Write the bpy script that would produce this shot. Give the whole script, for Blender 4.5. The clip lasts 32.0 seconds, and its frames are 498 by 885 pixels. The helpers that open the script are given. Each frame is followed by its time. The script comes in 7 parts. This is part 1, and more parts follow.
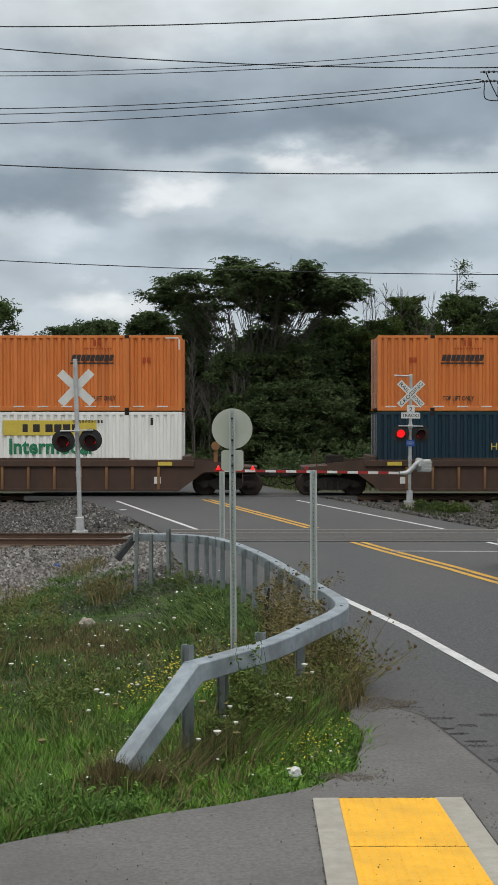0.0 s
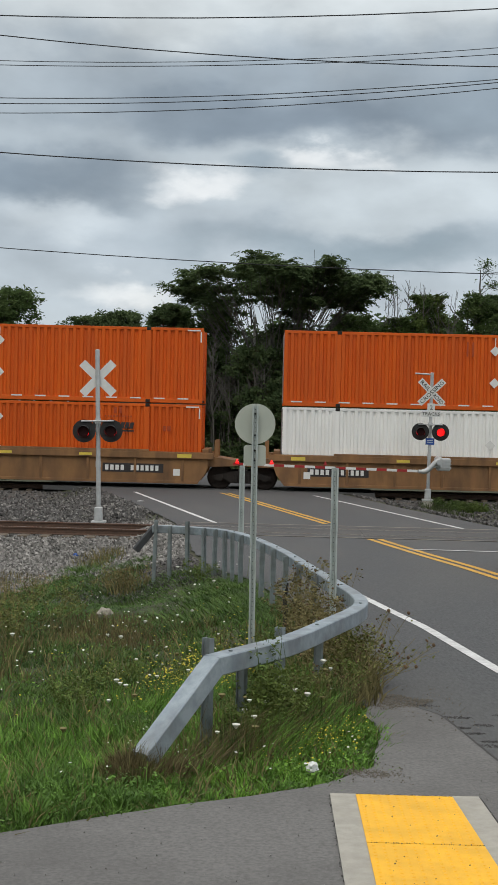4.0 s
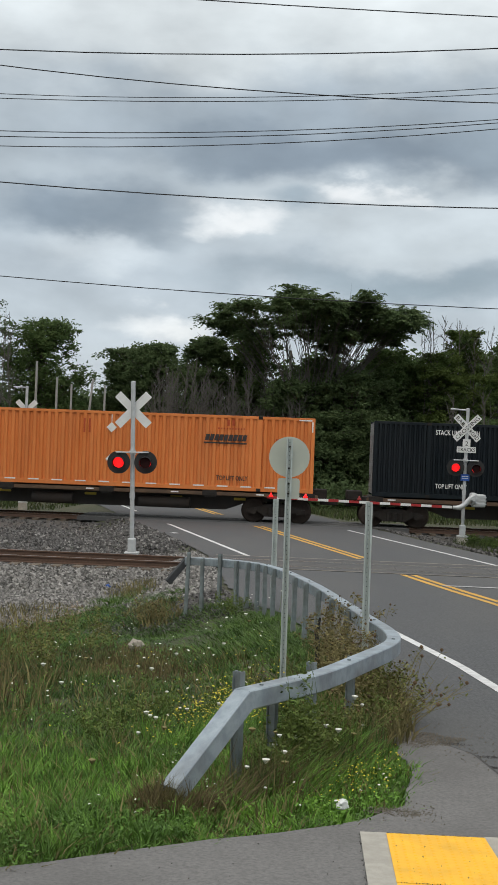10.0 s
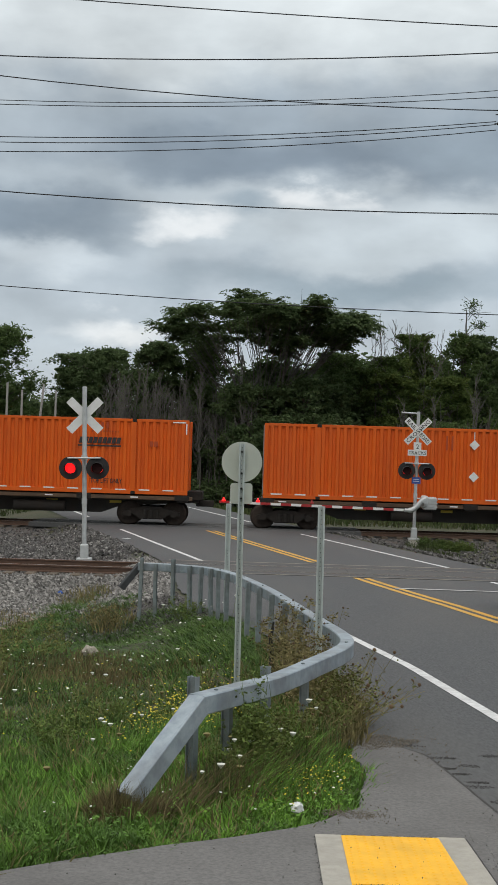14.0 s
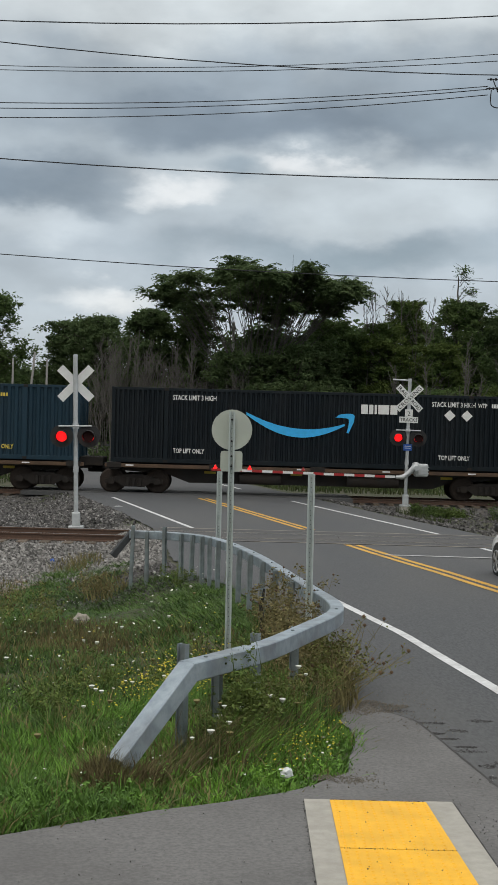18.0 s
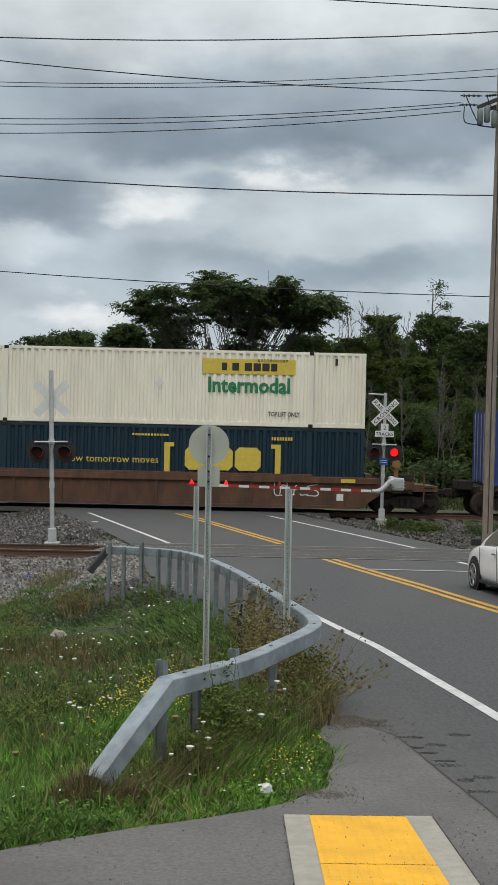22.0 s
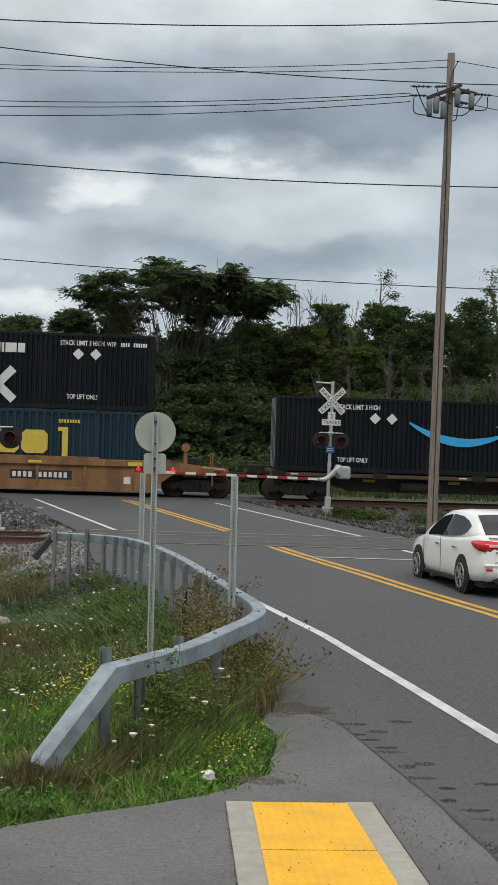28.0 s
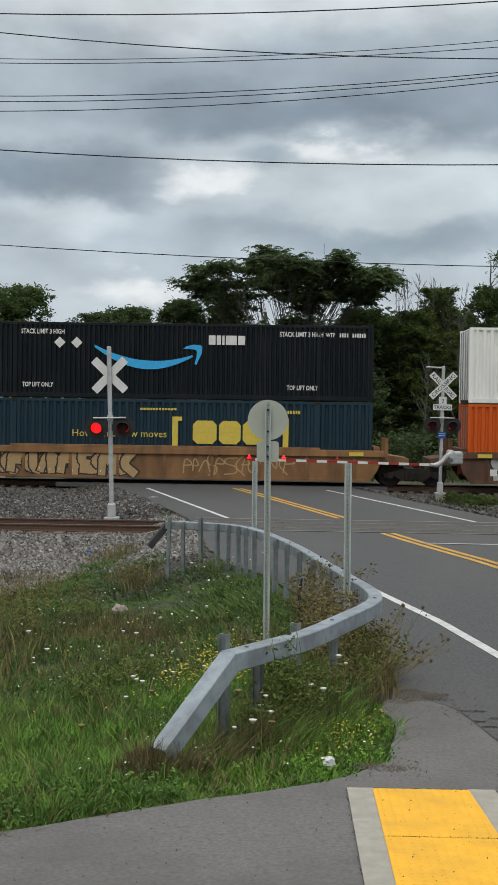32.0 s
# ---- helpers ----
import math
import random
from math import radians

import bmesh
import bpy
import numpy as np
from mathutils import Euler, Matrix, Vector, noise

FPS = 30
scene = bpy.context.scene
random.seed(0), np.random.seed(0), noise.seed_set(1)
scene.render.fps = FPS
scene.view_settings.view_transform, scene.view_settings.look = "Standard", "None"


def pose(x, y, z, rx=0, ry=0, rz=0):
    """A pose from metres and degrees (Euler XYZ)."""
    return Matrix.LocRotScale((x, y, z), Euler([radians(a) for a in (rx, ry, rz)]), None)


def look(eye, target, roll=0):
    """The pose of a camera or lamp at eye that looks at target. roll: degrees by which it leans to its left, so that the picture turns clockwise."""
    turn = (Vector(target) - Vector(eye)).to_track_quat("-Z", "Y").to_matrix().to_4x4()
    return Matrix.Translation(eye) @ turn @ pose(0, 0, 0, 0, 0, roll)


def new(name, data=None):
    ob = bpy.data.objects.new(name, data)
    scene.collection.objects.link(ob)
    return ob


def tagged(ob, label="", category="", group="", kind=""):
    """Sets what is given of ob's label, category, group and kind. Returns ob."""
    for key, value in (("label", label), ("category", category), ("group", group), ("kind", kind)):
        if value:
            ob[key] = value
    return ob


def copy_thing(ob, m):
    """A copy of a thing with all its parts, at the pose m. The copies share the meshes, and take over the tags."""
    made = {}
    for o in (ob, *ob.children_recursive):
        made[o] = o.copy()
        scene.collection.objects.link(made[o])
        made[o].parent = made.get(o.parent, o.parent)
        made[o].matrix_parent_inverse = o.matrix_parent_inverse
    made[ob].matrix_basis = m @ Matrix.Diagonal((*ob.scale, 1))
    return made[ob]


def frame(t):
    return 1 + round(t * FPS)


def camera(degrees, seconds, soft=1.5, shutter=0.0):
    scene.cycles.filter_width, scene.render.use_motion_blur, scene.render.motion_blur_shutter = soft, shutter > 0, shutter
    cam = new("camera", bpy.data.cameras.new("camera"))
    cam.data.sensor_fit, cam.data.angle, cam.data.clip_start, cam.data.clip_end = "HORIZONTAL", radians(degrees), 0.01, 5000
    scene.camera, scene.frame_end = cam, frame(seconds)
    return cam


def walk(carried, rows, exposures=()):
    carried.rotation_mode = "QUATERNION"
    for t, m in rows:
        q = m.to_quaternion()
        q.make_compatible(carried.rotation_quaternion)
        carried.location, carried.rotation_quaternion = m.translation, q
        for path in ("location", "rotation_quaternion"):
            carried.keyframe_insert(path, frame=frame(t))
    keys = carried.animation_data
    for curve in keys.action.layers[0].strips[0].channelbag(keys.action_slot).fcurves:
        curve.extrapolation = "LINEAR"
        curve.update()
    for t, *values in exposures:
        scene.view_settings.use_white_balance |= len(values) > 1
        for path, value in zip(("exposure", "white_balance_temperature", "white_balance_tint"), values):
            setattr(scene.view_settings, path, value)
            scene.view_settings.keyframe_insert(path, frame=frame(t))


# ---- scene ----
import itertools
DEG = 22.67
cam = camera(DEG, 32.0, soft=1.5)

# seconds, eye x, y, z, yaw to the right, pitch up, lean (degrees)
PATH = [
    (0, 0.045, 0.064, 2.929, -0.002, -1.019, -0.000),
    (0.5, 0.021, 0.025, 2.935, -0.790, -0.994, -0.533),
    (1, 0.019, 0.006, 2.932, 0.387, -1.504, -0.145),
    (1.5, 0.001, 0.001, 2.938, 0.466, -1.460, -0.166),
    (2, -0.001, 0.038, 2.934, -1.448, -1.309, -0.198),
    (2.5, -0.007, 0.023, 2.937, -1.305, -1.481, 0.446),
    (4.5, -0.006, 0.007, 2.947, -0.873, -1.286, 1.461),
    (5, 0.002, 0.009, 2.948, -1.048, -1.297, 1.511),
    (5.5, -0.013, 0.018, 2.942, -1.979, -1.260, 1.768),
    (6, -0.027, 0.042, 2.938, -3.557, -0.949, 1.952),
    (6.5, -0.025, 0.027, 2.941, -4.391, -0.691, 2.008),
    (7, -0.036, 0.037, 2.938, -4.468, -0.731, 2.205),
    (7.5, -0.034, 0.040, 2.935, -4.227, -0.993, 2.189),
    (8, -0.020, 0.039, 2.935, -3.898, -0.992, 1.954),
    (8.5, -0.027, 0.051, 2.937, -3.649, -0.860, 2.125),
    (9, -0.026, 0.044, 2.937, -3.485, -0.769, 2.190),
    (9.5, -0.010, 0.037, 2.940, -2.959, -0.318, 2.187),
    (10, -0.004, 0.027, 2.938, -2.460, 0.175, 2.154),
    (10.5, -0.002, 0.008, 2.948, -2.051, 0.273, 2.112),
    (11, 0.000, -0.003, 2.943, -1.597, 0.206, 1.966),
    (11.5, -0.000, -0.002, 2.950, -0.961, 0.335, 1.754),
    (12, 0.006, -0.004, 2.950, -0.591, 0.366, 1.470),
    (12.5, 0.001, 0.001, 2.948, -0.440, 0.303, 1.544),
    (13, 0.013, 0.008, 2.946, -0.475, 0.291, 1.395),
    (13.5, 0.003, -0.002, 2.946, -0.353, 0.466, 1.548),
    (15.5, -0.025, -0.017, 2.956, -0.466, -0.751, 2.171),
    (16, -0.027, -0.014, 2.953, -0.618, -1.795, 2.223),
    (16.5, -0.024, 0.033, 2.942, -0.646, -2.508, 1.965),
    (17, -0.028, 0.001, 2.951, -1.414, -2.361, 1.620),
    (17.5, -0.015, 0.017, 2.963, -1.081, -1.258, 1.519),
    (18, 0.016, -0.013, 2.953, 0.146, -1.047, 1.541),
    (18.5, 0.022, -0.005, 2.955, 0.807, -1.123, 1.485),
    (19, 0.017, -0.011, 2.956, 0.619, -1.011, 1.402),
    (19.5, 0.025, -0.003, 2.949, 1.051, -0.989, 0.688),
    (20, 0.037, -0.015, 2.960, 1.771, -0.756, 0.348),
    (20.5, 0.036, -0.023, 2.960, 1.975, -0.368, 0.376),
    (21, 0.026, -0.022, 2.961, 1.843, 0.085, 0.660),
    (21.5, 0.012, -0.031, 2.958, 1.339, -0.030, 1.023),
    (22, 0.002, -0.026, 2.958, 1.241, -0.347, 1.314),
    (22.5, -0.003, -0.031, 2.962, 1.278, -0.471, 1.578),
    (23, -0.004, -0.025, 2.958, 1.080, -0.363, 1.854),
    (23.5, -0.001, -0.011, 2.955, 0.998, -0.260, 1.874),
    (24, 0.003, -0.023, 2.955, 1.114, -0.317, 1.641),
    (24.5, 0.013, -0.015, 2.959, 1.148, -0.417, 1.168),
    (26.5, 0.019, -0.011, 2.964, 0.423, -0.727, 0.361),
    (27, 0.018, -0.006, 2.965, 1.575, -0.303, 0.744),
    (27.5, 0.017, -0.047, 2.971, 2.628, -0.331, 1.185),
    (28, 0.013, -0.035, 2.965, 3.678, -0.870, 1.876),
    (28.5, 0.001, -0.032, 2.955, 4.415, -2.050, 2.052),
    (29, 0.032, 0.008, 2.938, 6.548, -4.234, 0.745),
    (29.5, 0.028, -0.011, 2.948, 7.307, -4.804, 0.393),
    (30, 0.012, -0.036, 2.962, 4.697, -3.621, 0.819),
    (30.5, -0.015, -0.012, 2.958, 1.559, -2.579, 1.489),
    (31, -0.026, -0.042, 2.970, -0.896, -1.746, 1.549),
    (31.5, -0.028, -0.037, 2.968, -1.392, -1.565, 1.385),
    (32, -0.025, -0.041, 2.963, -1.345, -1.569, 0.836)
]


def aim(x, y, z, yaw, pitch, lean):
    a, b = radians(yaw), radians(pitch)
    eye = Vector((x, y, z))
    way = Vector((math.sin(a) * math.cos(b), math.cos(a) * math.cos(b), math.sin(b)))
    return look(eye, eye + way * 10, lean)


walk(cam, [(r[0], aim(*r[1:])) for r in PATH], [(0, 0.0), (5, 0.02), (7, 0.1), (10, 0.1), (13, 0.03), (17, -0.02), (27, -0.03), (28, 0.0), (29, -0.08), (30, -0.17), (30.5, -0.1), (31, -0.02), (32, 0.0)])

# ---- light ----


def build_world():
    w = bpy.data.worlds.new("overcast_sky")
    scene.world = w
    w.use_nodes = True
    nt = w.node_tree
    nt.nodes.clear()
    N, L = nt.nodes.new, nt.links.new
    out, bg = N("ShaderNodeOutputWorld"), N("ShaderNodeBackground")
    tc = N("ShaderNodeTexCoord")
    # billows, drawn out along the horizon
    mp = N("ShaderNodeMapping")
    mp.inputs["Scale"].default_value = (3.2, 3.2, 6.4)
    mp.inputs["Location"].default_value = (1.35, 0.4, 0.75)
    L(tc.outputs["Generated"], mp.inputs["Vector"])
    n1 = N("ShaderNodeTexNoise")
    n1.inputs["Scale"].default_value, n1.inputs["Detail"].default_value, n1.inputs["Roughness"].default_value = 3.0, 6.0, 0.52
    L(mp.outputs[0], n1.inputs["Vector"])
    # the direction, ruffled by the billows
    half = N("ShaderNodeVectorMath"); half.operation = "SUBTRACT"
    half.inputs[1].default_value = (0.5, 0.5, 0.5)
    L(n1.outputs["Color"], half.inputs[0])
    amp = N("ShaderNodeVectorMath"); amp.operation = "MULTIPLY"
    amp.inputs[1].default_value = (0.16, 0.0, 0.085)
    L(half.outputs[0], amp.inputs[0])
    way = N("ShaderNodeVectorMath"); way.operation = "ADD"
    L(tc.outputs["Generated"], way.inputs[0]); L(amp.outputs[0], way.inputs[1])
    sep = N("ShaderNodeSeparateXYZ")
    L(way.outputs[0], sep.inputs[0])
    ramp = N("ShaderNodeValToRGB")
    L(sep.outputs["Z"], ramp.inputs[0])
    el = ramp.color_ramp.elements
    stops = [(0.0, (0.60, 0.66, 0.71)), (0.08, (0.62, 0.69, 0.75)), (0.13, (0.55, 0.62, 0.68)), (0.20, (0.52, 0.59, 0.64)), (0.265, (0.50, 0.56, 0.60)), (0.305, (0.76, 0.82, 0.84)), (0.36, (0.92, 0.98, 0.99)), (0.6, (1.15, 1.15, 1.12)), (1.0, (1.25, 1.24, 1.20))]
    el[0].position, el[0].color = stops[0][0], (*stops[0][1], 1)
    el[1].position, el[1].color = stops[-1][0], (*stops[-1][1], 1)
    for p, c in stops[1:-1]:
        e = el.new(p)
        e.color = (*c, 1)
    col = ramp.outputs[0]
    # the cloud masses: across, up, half width, half height, tone, softness
    masses = [(0.025, 0.246, 0.239, 0.041, (0.40, 0.47, 0.53), 0.8),
              (0.018, 0.227, 0.161, 0.023, (0.28, 0.34, 0.40), 0.6),
              (0.176, 0.240, 0.090, 0.020, (0.34, 0.41, 0.47), 0.7),
              (-0.161, 0.178, 0.097, 0.023, (0.28, 0.34, 0.40), 0.7),
              (0.090, 0.180, 0.200, 0.036, (0.67, 0.74, 0.78), 0.6),
              (-0.055, 0.176, 0.038, 0.009, (1.00, 1.03, 1.04), 0.9),
              (0.050, 0.200, 0.026, 0.007, (1.00, 1.03, 1.04), 0.9),
              (0.000, 0.189, 0.034, 0.013, (0.42, 0.50, 0.56), 0.8),
              (0.088, 0.133, 0.142, 0.016, (0.37, 0.45, 0.51), 0.8),
              (-0.161, 0.142, 0.056, 0.014, (0.68, 0.75, 0.80), 0.7),
              (-0.099, 0.099, 0.048, 0.009, (1.00, 1.03, 1.04), 0.9)]
    for x, z, rx, rz, tone, soft in masses:
        off = N("ShaderNodeVectorMath"); off.operation = "SUBTRACT"
        off.inputs[1].default_value = (x, math.sqrt(1 - x * x - z * z), z)
        L(way.outputs[0], off.inputs[0])
        fit = N("ShaderNodeVectorMath"); fit.operation = "MULTIPLY"
        fit.inputs[1].default_value = (1 / rx, 1.5, 1 / rz)
        L(off.outputs[0], fit.inputs[0])
        far = N("ShaderNodeVectorMath"); far.operation = "LENGTH"
        L(fit.outputs[0], far.inputs[0])
        near = N("ShaderNodeMapRange"); near.interpolation_type = "SMOOTHSTEP"
        near.inputs["From Min"].default_value, near.inputs["From Max"].default_value = 1 + soft * 0.6, 1 - soft
        L(far.outputs["Value"], near.inputs["Value"])
        mix = N("ShaderNodeMix"); mix.data_type = "RGBA"
        mix.inputs["B"].default_value = (*tone, 1)
        L(col, mix.inputs["A"]); L(near.outputs[0], mix.inputs["Factor"])
        col = mix.outputs["Result"]
    # finer lumps of light and dark
    n2 = N("ShaderNodeTexNoise")
    n2.inputs["Scale"].default_value, n2.inputs["Detail"].default_value, n2.inputs["Roughness"].default_value = 3.4, 7.0, 0.5
    L(mp.outputs[0], n2.inputs["Vector"])
    mr = N("ShaderNodeMapRange")
    mr.inputs["From Min"].default_value, mr.inputs["From Max"].default_value = 0.3, 0.7
    mr.inputs["To Min"].default_value, mr.inputs["To Max"].default_value = 0.84, 1.17
    L(n2.outputs["Fac"], mr.inputs["Value"])
    mul = N("ShaderNodeVectorMath"); mul.operation = "MULTIPLY"
    L(col, mul.inputs[0]); L(mr.outputs[0], mul.inputs[1])
    sky = N("ShaderNodeTexSky")
    sky.sky_type, sky.sun_disc = "NISHITA", False
    sky.sun_elevation, sky.sun_rotation = radians(48), radians(150)
    sc = N("ShaderNodeVectorMath"); sc.operation = "SCALE"
    sc.inputs["Scale"].default_value = 0.012
    L(sky.outputs[0], sc.inputs[0])
    tot = N("ShaderNodeVectorMath"); tot.operation = "ADD"
    L(mul.outputs[0], tot.inputs[0]); L(sc.outputs[0], tot.inputs[1])
    L(tot.outputs[0], bg.inputs["Color"])
    bg.inputs["Strength"].default_value = 0.80
    L(bg.outputs[0], out.inputs["Surface"])


build_world()
sun = new("sun", bpy.data.lights.new("sun", "SUN"))
sun.data.energy, sun.data.angle, sun.data.color = 0.9, radians(25), (1.0, 0.95, 0.86)
sun.matrix_world = look((0, 0, 60), (12, 40, 0))


# ---- materials ----
MATS = {}


def surface(name, c1, c2=None, scale=4.0, rough=0.7, metal=0.0, bump=0.0, fine=40.0, stain=None, stain_scale=0.6, stain_amount=0.35, vary=0.0, emit=0.0, stretch=(1, 1, 1), island=False, spec=0.5):
    """A painted, stony or leafy surface: two tones of grain, wide stains, fine relief."""
    if name in MATS:
        return MATS[name]
    m = bpy.data.materials.new(name)
    m.use_nodes = True
    nt = m.node_tree
    N, L = nt.nodes.new, nt.links.new
    b = nt.nodes["Principled BSDF"]
    b.inputs["Roughness"].default_value, b.inputs["Metallic"].default_value = rough, metal
    b.inputs["Specular IOR Level"].default_value = spec
    c2 = c2 or tuple(v * 0.8 for v in c1)
    tc, mp = N("ShaderNodeTexCoord"), N("ShaderNodeMapping")
    mp.inputs["Scale"].default_value = stretch
    L(tc.outputs["Object"], mp.inputs[0])
    n = N("ShaderNodeTexNoise")
    n.inputs["Scale"].default_value, n.inputs["Detail"].default_value, n.inputs["Roughness"].default_value = scale, 6, 0.6
    L(mp.outputs[0], n.inputs["Vector"])
    rm = N("ShaderNodeMapRange")
    rm.inputs["From Min"].default_value, rm.inputs["From Max"].default_value = 0.35, 0.65
    L(n.outputs["Fac"], rm.inputs["Value"])
    mx = N("ShaderNodeMix"); mx.data_type = "RGBA"
    mx.inputs["A"].default_value, mx.inputs["B"].default_value = (*c1, 1), (*c2, 1)
    L(rm.outputs[0], mx.inputs["Factor"])
    col = mx.outputs["Result"]
    if stain:
        n3 = N("ShaderNodeTexNoise")
        n3.inputs["Scale"].default_value, n3.inputs["Detail"].default_value = stain_scale, 8
        L(mp.outputs[0], n3.inputs["Vector"])
        r3 = N("ShaderNodeMapRange")
        r3.inputs["From Min"].default_value, r3.inputs["From Max"].default_value = 0.45, 0.75
        r3.inputs["To Max"].default_value = stain_amount
        L(n3.outputs["Fac"], r3.inputs["Value"])
        mx3 = N("ShaderNodeMix"); mx3.data_type = "RGBA"
        mx3.inputs["B"].default_value = (*stain, 1)
        L(col, mx3.inputs["A"]); L(r3.outputs[0], mx3.inputs["Factor"])
        col = mx3.outputs["Result"]
    if vary:
        src = N("ShaderNodeNewGeometry") if island else N("ShaderNodeObjectInfo")
        hv = N("ShaderNodeMapRange")
        hv.inputs["To Min"].default_value, hv.inputs["To Max"].default_value = 1 - vary, 1 + vary
        L(src.outputs["Random Per Island" if island else "Random"], hv.inputs["Value"])
        vm = N("ShaderNodeVectorMath"); vm.operation = "MULTIPLY"
        L(col, vm.inputs[0]); L(hv.outputs[0], vm.inputs[1])
        col = vm.outputs[0]
    L(col, b.inputs["Base Color"])
    if bump:
        n4 = N("ShaderNodeTexNoise")
        n4.inputs["Scale"].default_value, n4.inputs["Detail"].default_value = fine, 4
        L(mp.outputs[0], n4.inputs["Vector"])
        bp = N("ShaderNodeBump")
        bp.inputs["Strength"].default_value, bp.inputs["Distance"].default_value = bump, 0.02
        L(n4.outputs["Fac"], bp.inputs["Height"]); L(bp.outputs[0], b.inputs["Normal"])
    if emit:
        b.inputs["Emission Color"].default_value, b.inputs["Emission Strength"].default_value = (*c1, 1), emit
    MATS[name] = m
    return m


# ---- mesh building ----
def smooth_path(pts, n=4):
    out = []
    for i in range(len(pts) - 1):
        p0, p1, p2, p3 = (Vector(pts[max(0, min(len(pts) - 1, j))]) for j in (i - 1, i, i + 1, i + 2))
        for k in range(n):
            t = k / n
            out.append(0.5 * ((2 * p1) + (p2 - p0) * t + (2 * p0 - 5 * p1 + 4 * p2 - p3) * t * t + (3 * p1 - p0 - 3 * p2 + p3) * t ** 3))
    out.append(Vector(pts[-1]))
    return out


class Mesh:
    """Gathers points and faces for one mesh."""

    def __init__(self):
        self.v, self.f, self.s = [], [], []

    def add(self, verts, faces, smooth=False):
        k = len(self.v)
        self.v += [tuple(p) for p in verts]
        self.f += [tuple(i + k for i in f) for f in faces]
        self.s += [smooth] * len(faces)
        return self

    def box(self, x0, x1, y0, y1, z0, z1, bevel=0.0, m=None):
        if bevel <= 0:
            v = [(x, y, z) for z in (z0, z1) for y in (y0, y1) for x in (x0, x1)]
            f = [(0, 2, 3, 1), (4, 5, 7, 6), (0, 1, 5, 4), (2, 6, 7, 3), (0, 4, 6, 2), (1, 3, 7, 5)]
        else:
            b = min(bevel, (x1 - x0) * 0.49, (y1 - y0) * 0.49, (z1 - z0) * 0.49)
            bm = bmesh.new()
            bmesh.ops.create_cube(bm, size=1)
            for p in bm.verts:
                p.co = Vector(((x0 + x1) / 2 + p.co.x * (x1 - x0), (y0 + y1) / 2 + p.co.y * (y1 - y0), (z0 + z1) / 2 + p.co.z * (z1 - z0)))
            bmesh.ops.bevel(bm, geom=bm.edges[:], offset=b, segments=2, affect="EDGES", profile=0.5)
            bm.verts.index_update()
            v = [tuple(p.co) for p in bm.verts]
            f = [tuple(p.index for p in q.verts) for q in bm.faces]
            bm.free()
        if m is not None:
            v = [m @ Vector(p) for p in v]
        return self.add(v, f)

    def tube(self, pts, radii, n=8, caps=True, smooth=True):
        """A round bar along points, with its radius at each."""
        pts = [Vector(p) for p in pts]
        if not hasattr(radii, "__len__"):
            radii = [radii] * len(pts)
        verts, faces = [], []
        side = None
        for i, p in enumerate(pts):
            d = (pts[min(i + 1, len(pts) - 1)] - pts[max(i - 1, 0)]).normalized()
            if side is None:
                side = d.cross(Vector((0, 0, 1)) if abs(d.z) < 0.9 else Vector((1, 0, 0))).normalized()
            else:
                side = (side - d * side.dot(d)).normalized()
            up = d.cross(side)
            for k in range(n):
                a = 2 * math.pi * k / n
                verts.append(p + (side * math.cos(a) + up * math.sin(a)) * radii[i])
        for i in range(len(pts) - 1):
            for k in range(n):
                a, b = i * n + k, i * n + (k + 1) % n
                faces.append((a, b, b + n, a + n))
        self.add(verts, faces, smooth)
        if caps:
            e = len(verts) - n
            self.add(verts[:n], [tuple(range(n - 1, -1, -1))])
            self.add(verts[e:], [tuple(range(n))])
        return self

    def disc(self, c, axis, r, depth, n=24):
        c, axis = Vector(c), Vector(axis).normalized()
        return self.tube([c - axis * depth / 2, c + axis * depth / 2], r, n)

    def prism(self, outline, y0, y1):
        """A flat outline in x and z, thick from y0 to y1."""
        n = len(outline)
        v = [(x, y0, z) for x, z in outline] + [(x, y1, z) for x, z in outline]
        f = [tuple(range(n)), tuple(range(2 * n - 1, n - 1, -1))]
        f += [(i, i + n, (i + 1) % n + n, (i + 1) % n) for i in range(n)]
        return self.add(v, f)

    def loft(self, rings, closed=True, caps=True, smooth=True):
        n = len(rings[0])
        v = [p for r in rings for p in r]
        f = []
        for i in range(len(rings) - 1):
            for k in range(n if closed else n - 1):
                a, b = i * n + k, i * n + (k + 1) % n
                f.append((a, b, b + n, a + n))
        self.add(v, f, smooth)
        if caps:
            self.add(rings[0], [tuple(range(n - 1, -1, -1))])
            self.add(rings[-1], [tuple(range(n))])
        return self

    def mesh(self, name, material):
        me = bpy.data.meshes.new(name)
        me.from_pydata(self.v, [], self.f)
        me.polygons.foreach_set("use_smooth", self.s)
        me.materials.append(material)
        me.update()
        return me


def part(name, body, material, parent, label="", m=None):
    """Links a gathered mesh, or a mesh made before, as one part under a thing."""
    data = body.mesh(name, material) if isinstance(body, Mesh) else body
    ob = new(name, data)
    ob.parent = parent
    if m is not None:
        ob.matrix_basis = m
    if label:
        ob["label"] = label
    return ob


def thing(name, label, category, m=None, group="", kind="", data=None):
    ob = new(name, data)
    if m is not None:
        ob.matrix_basis = m
    return tagged(ob, label, category, group, kind)


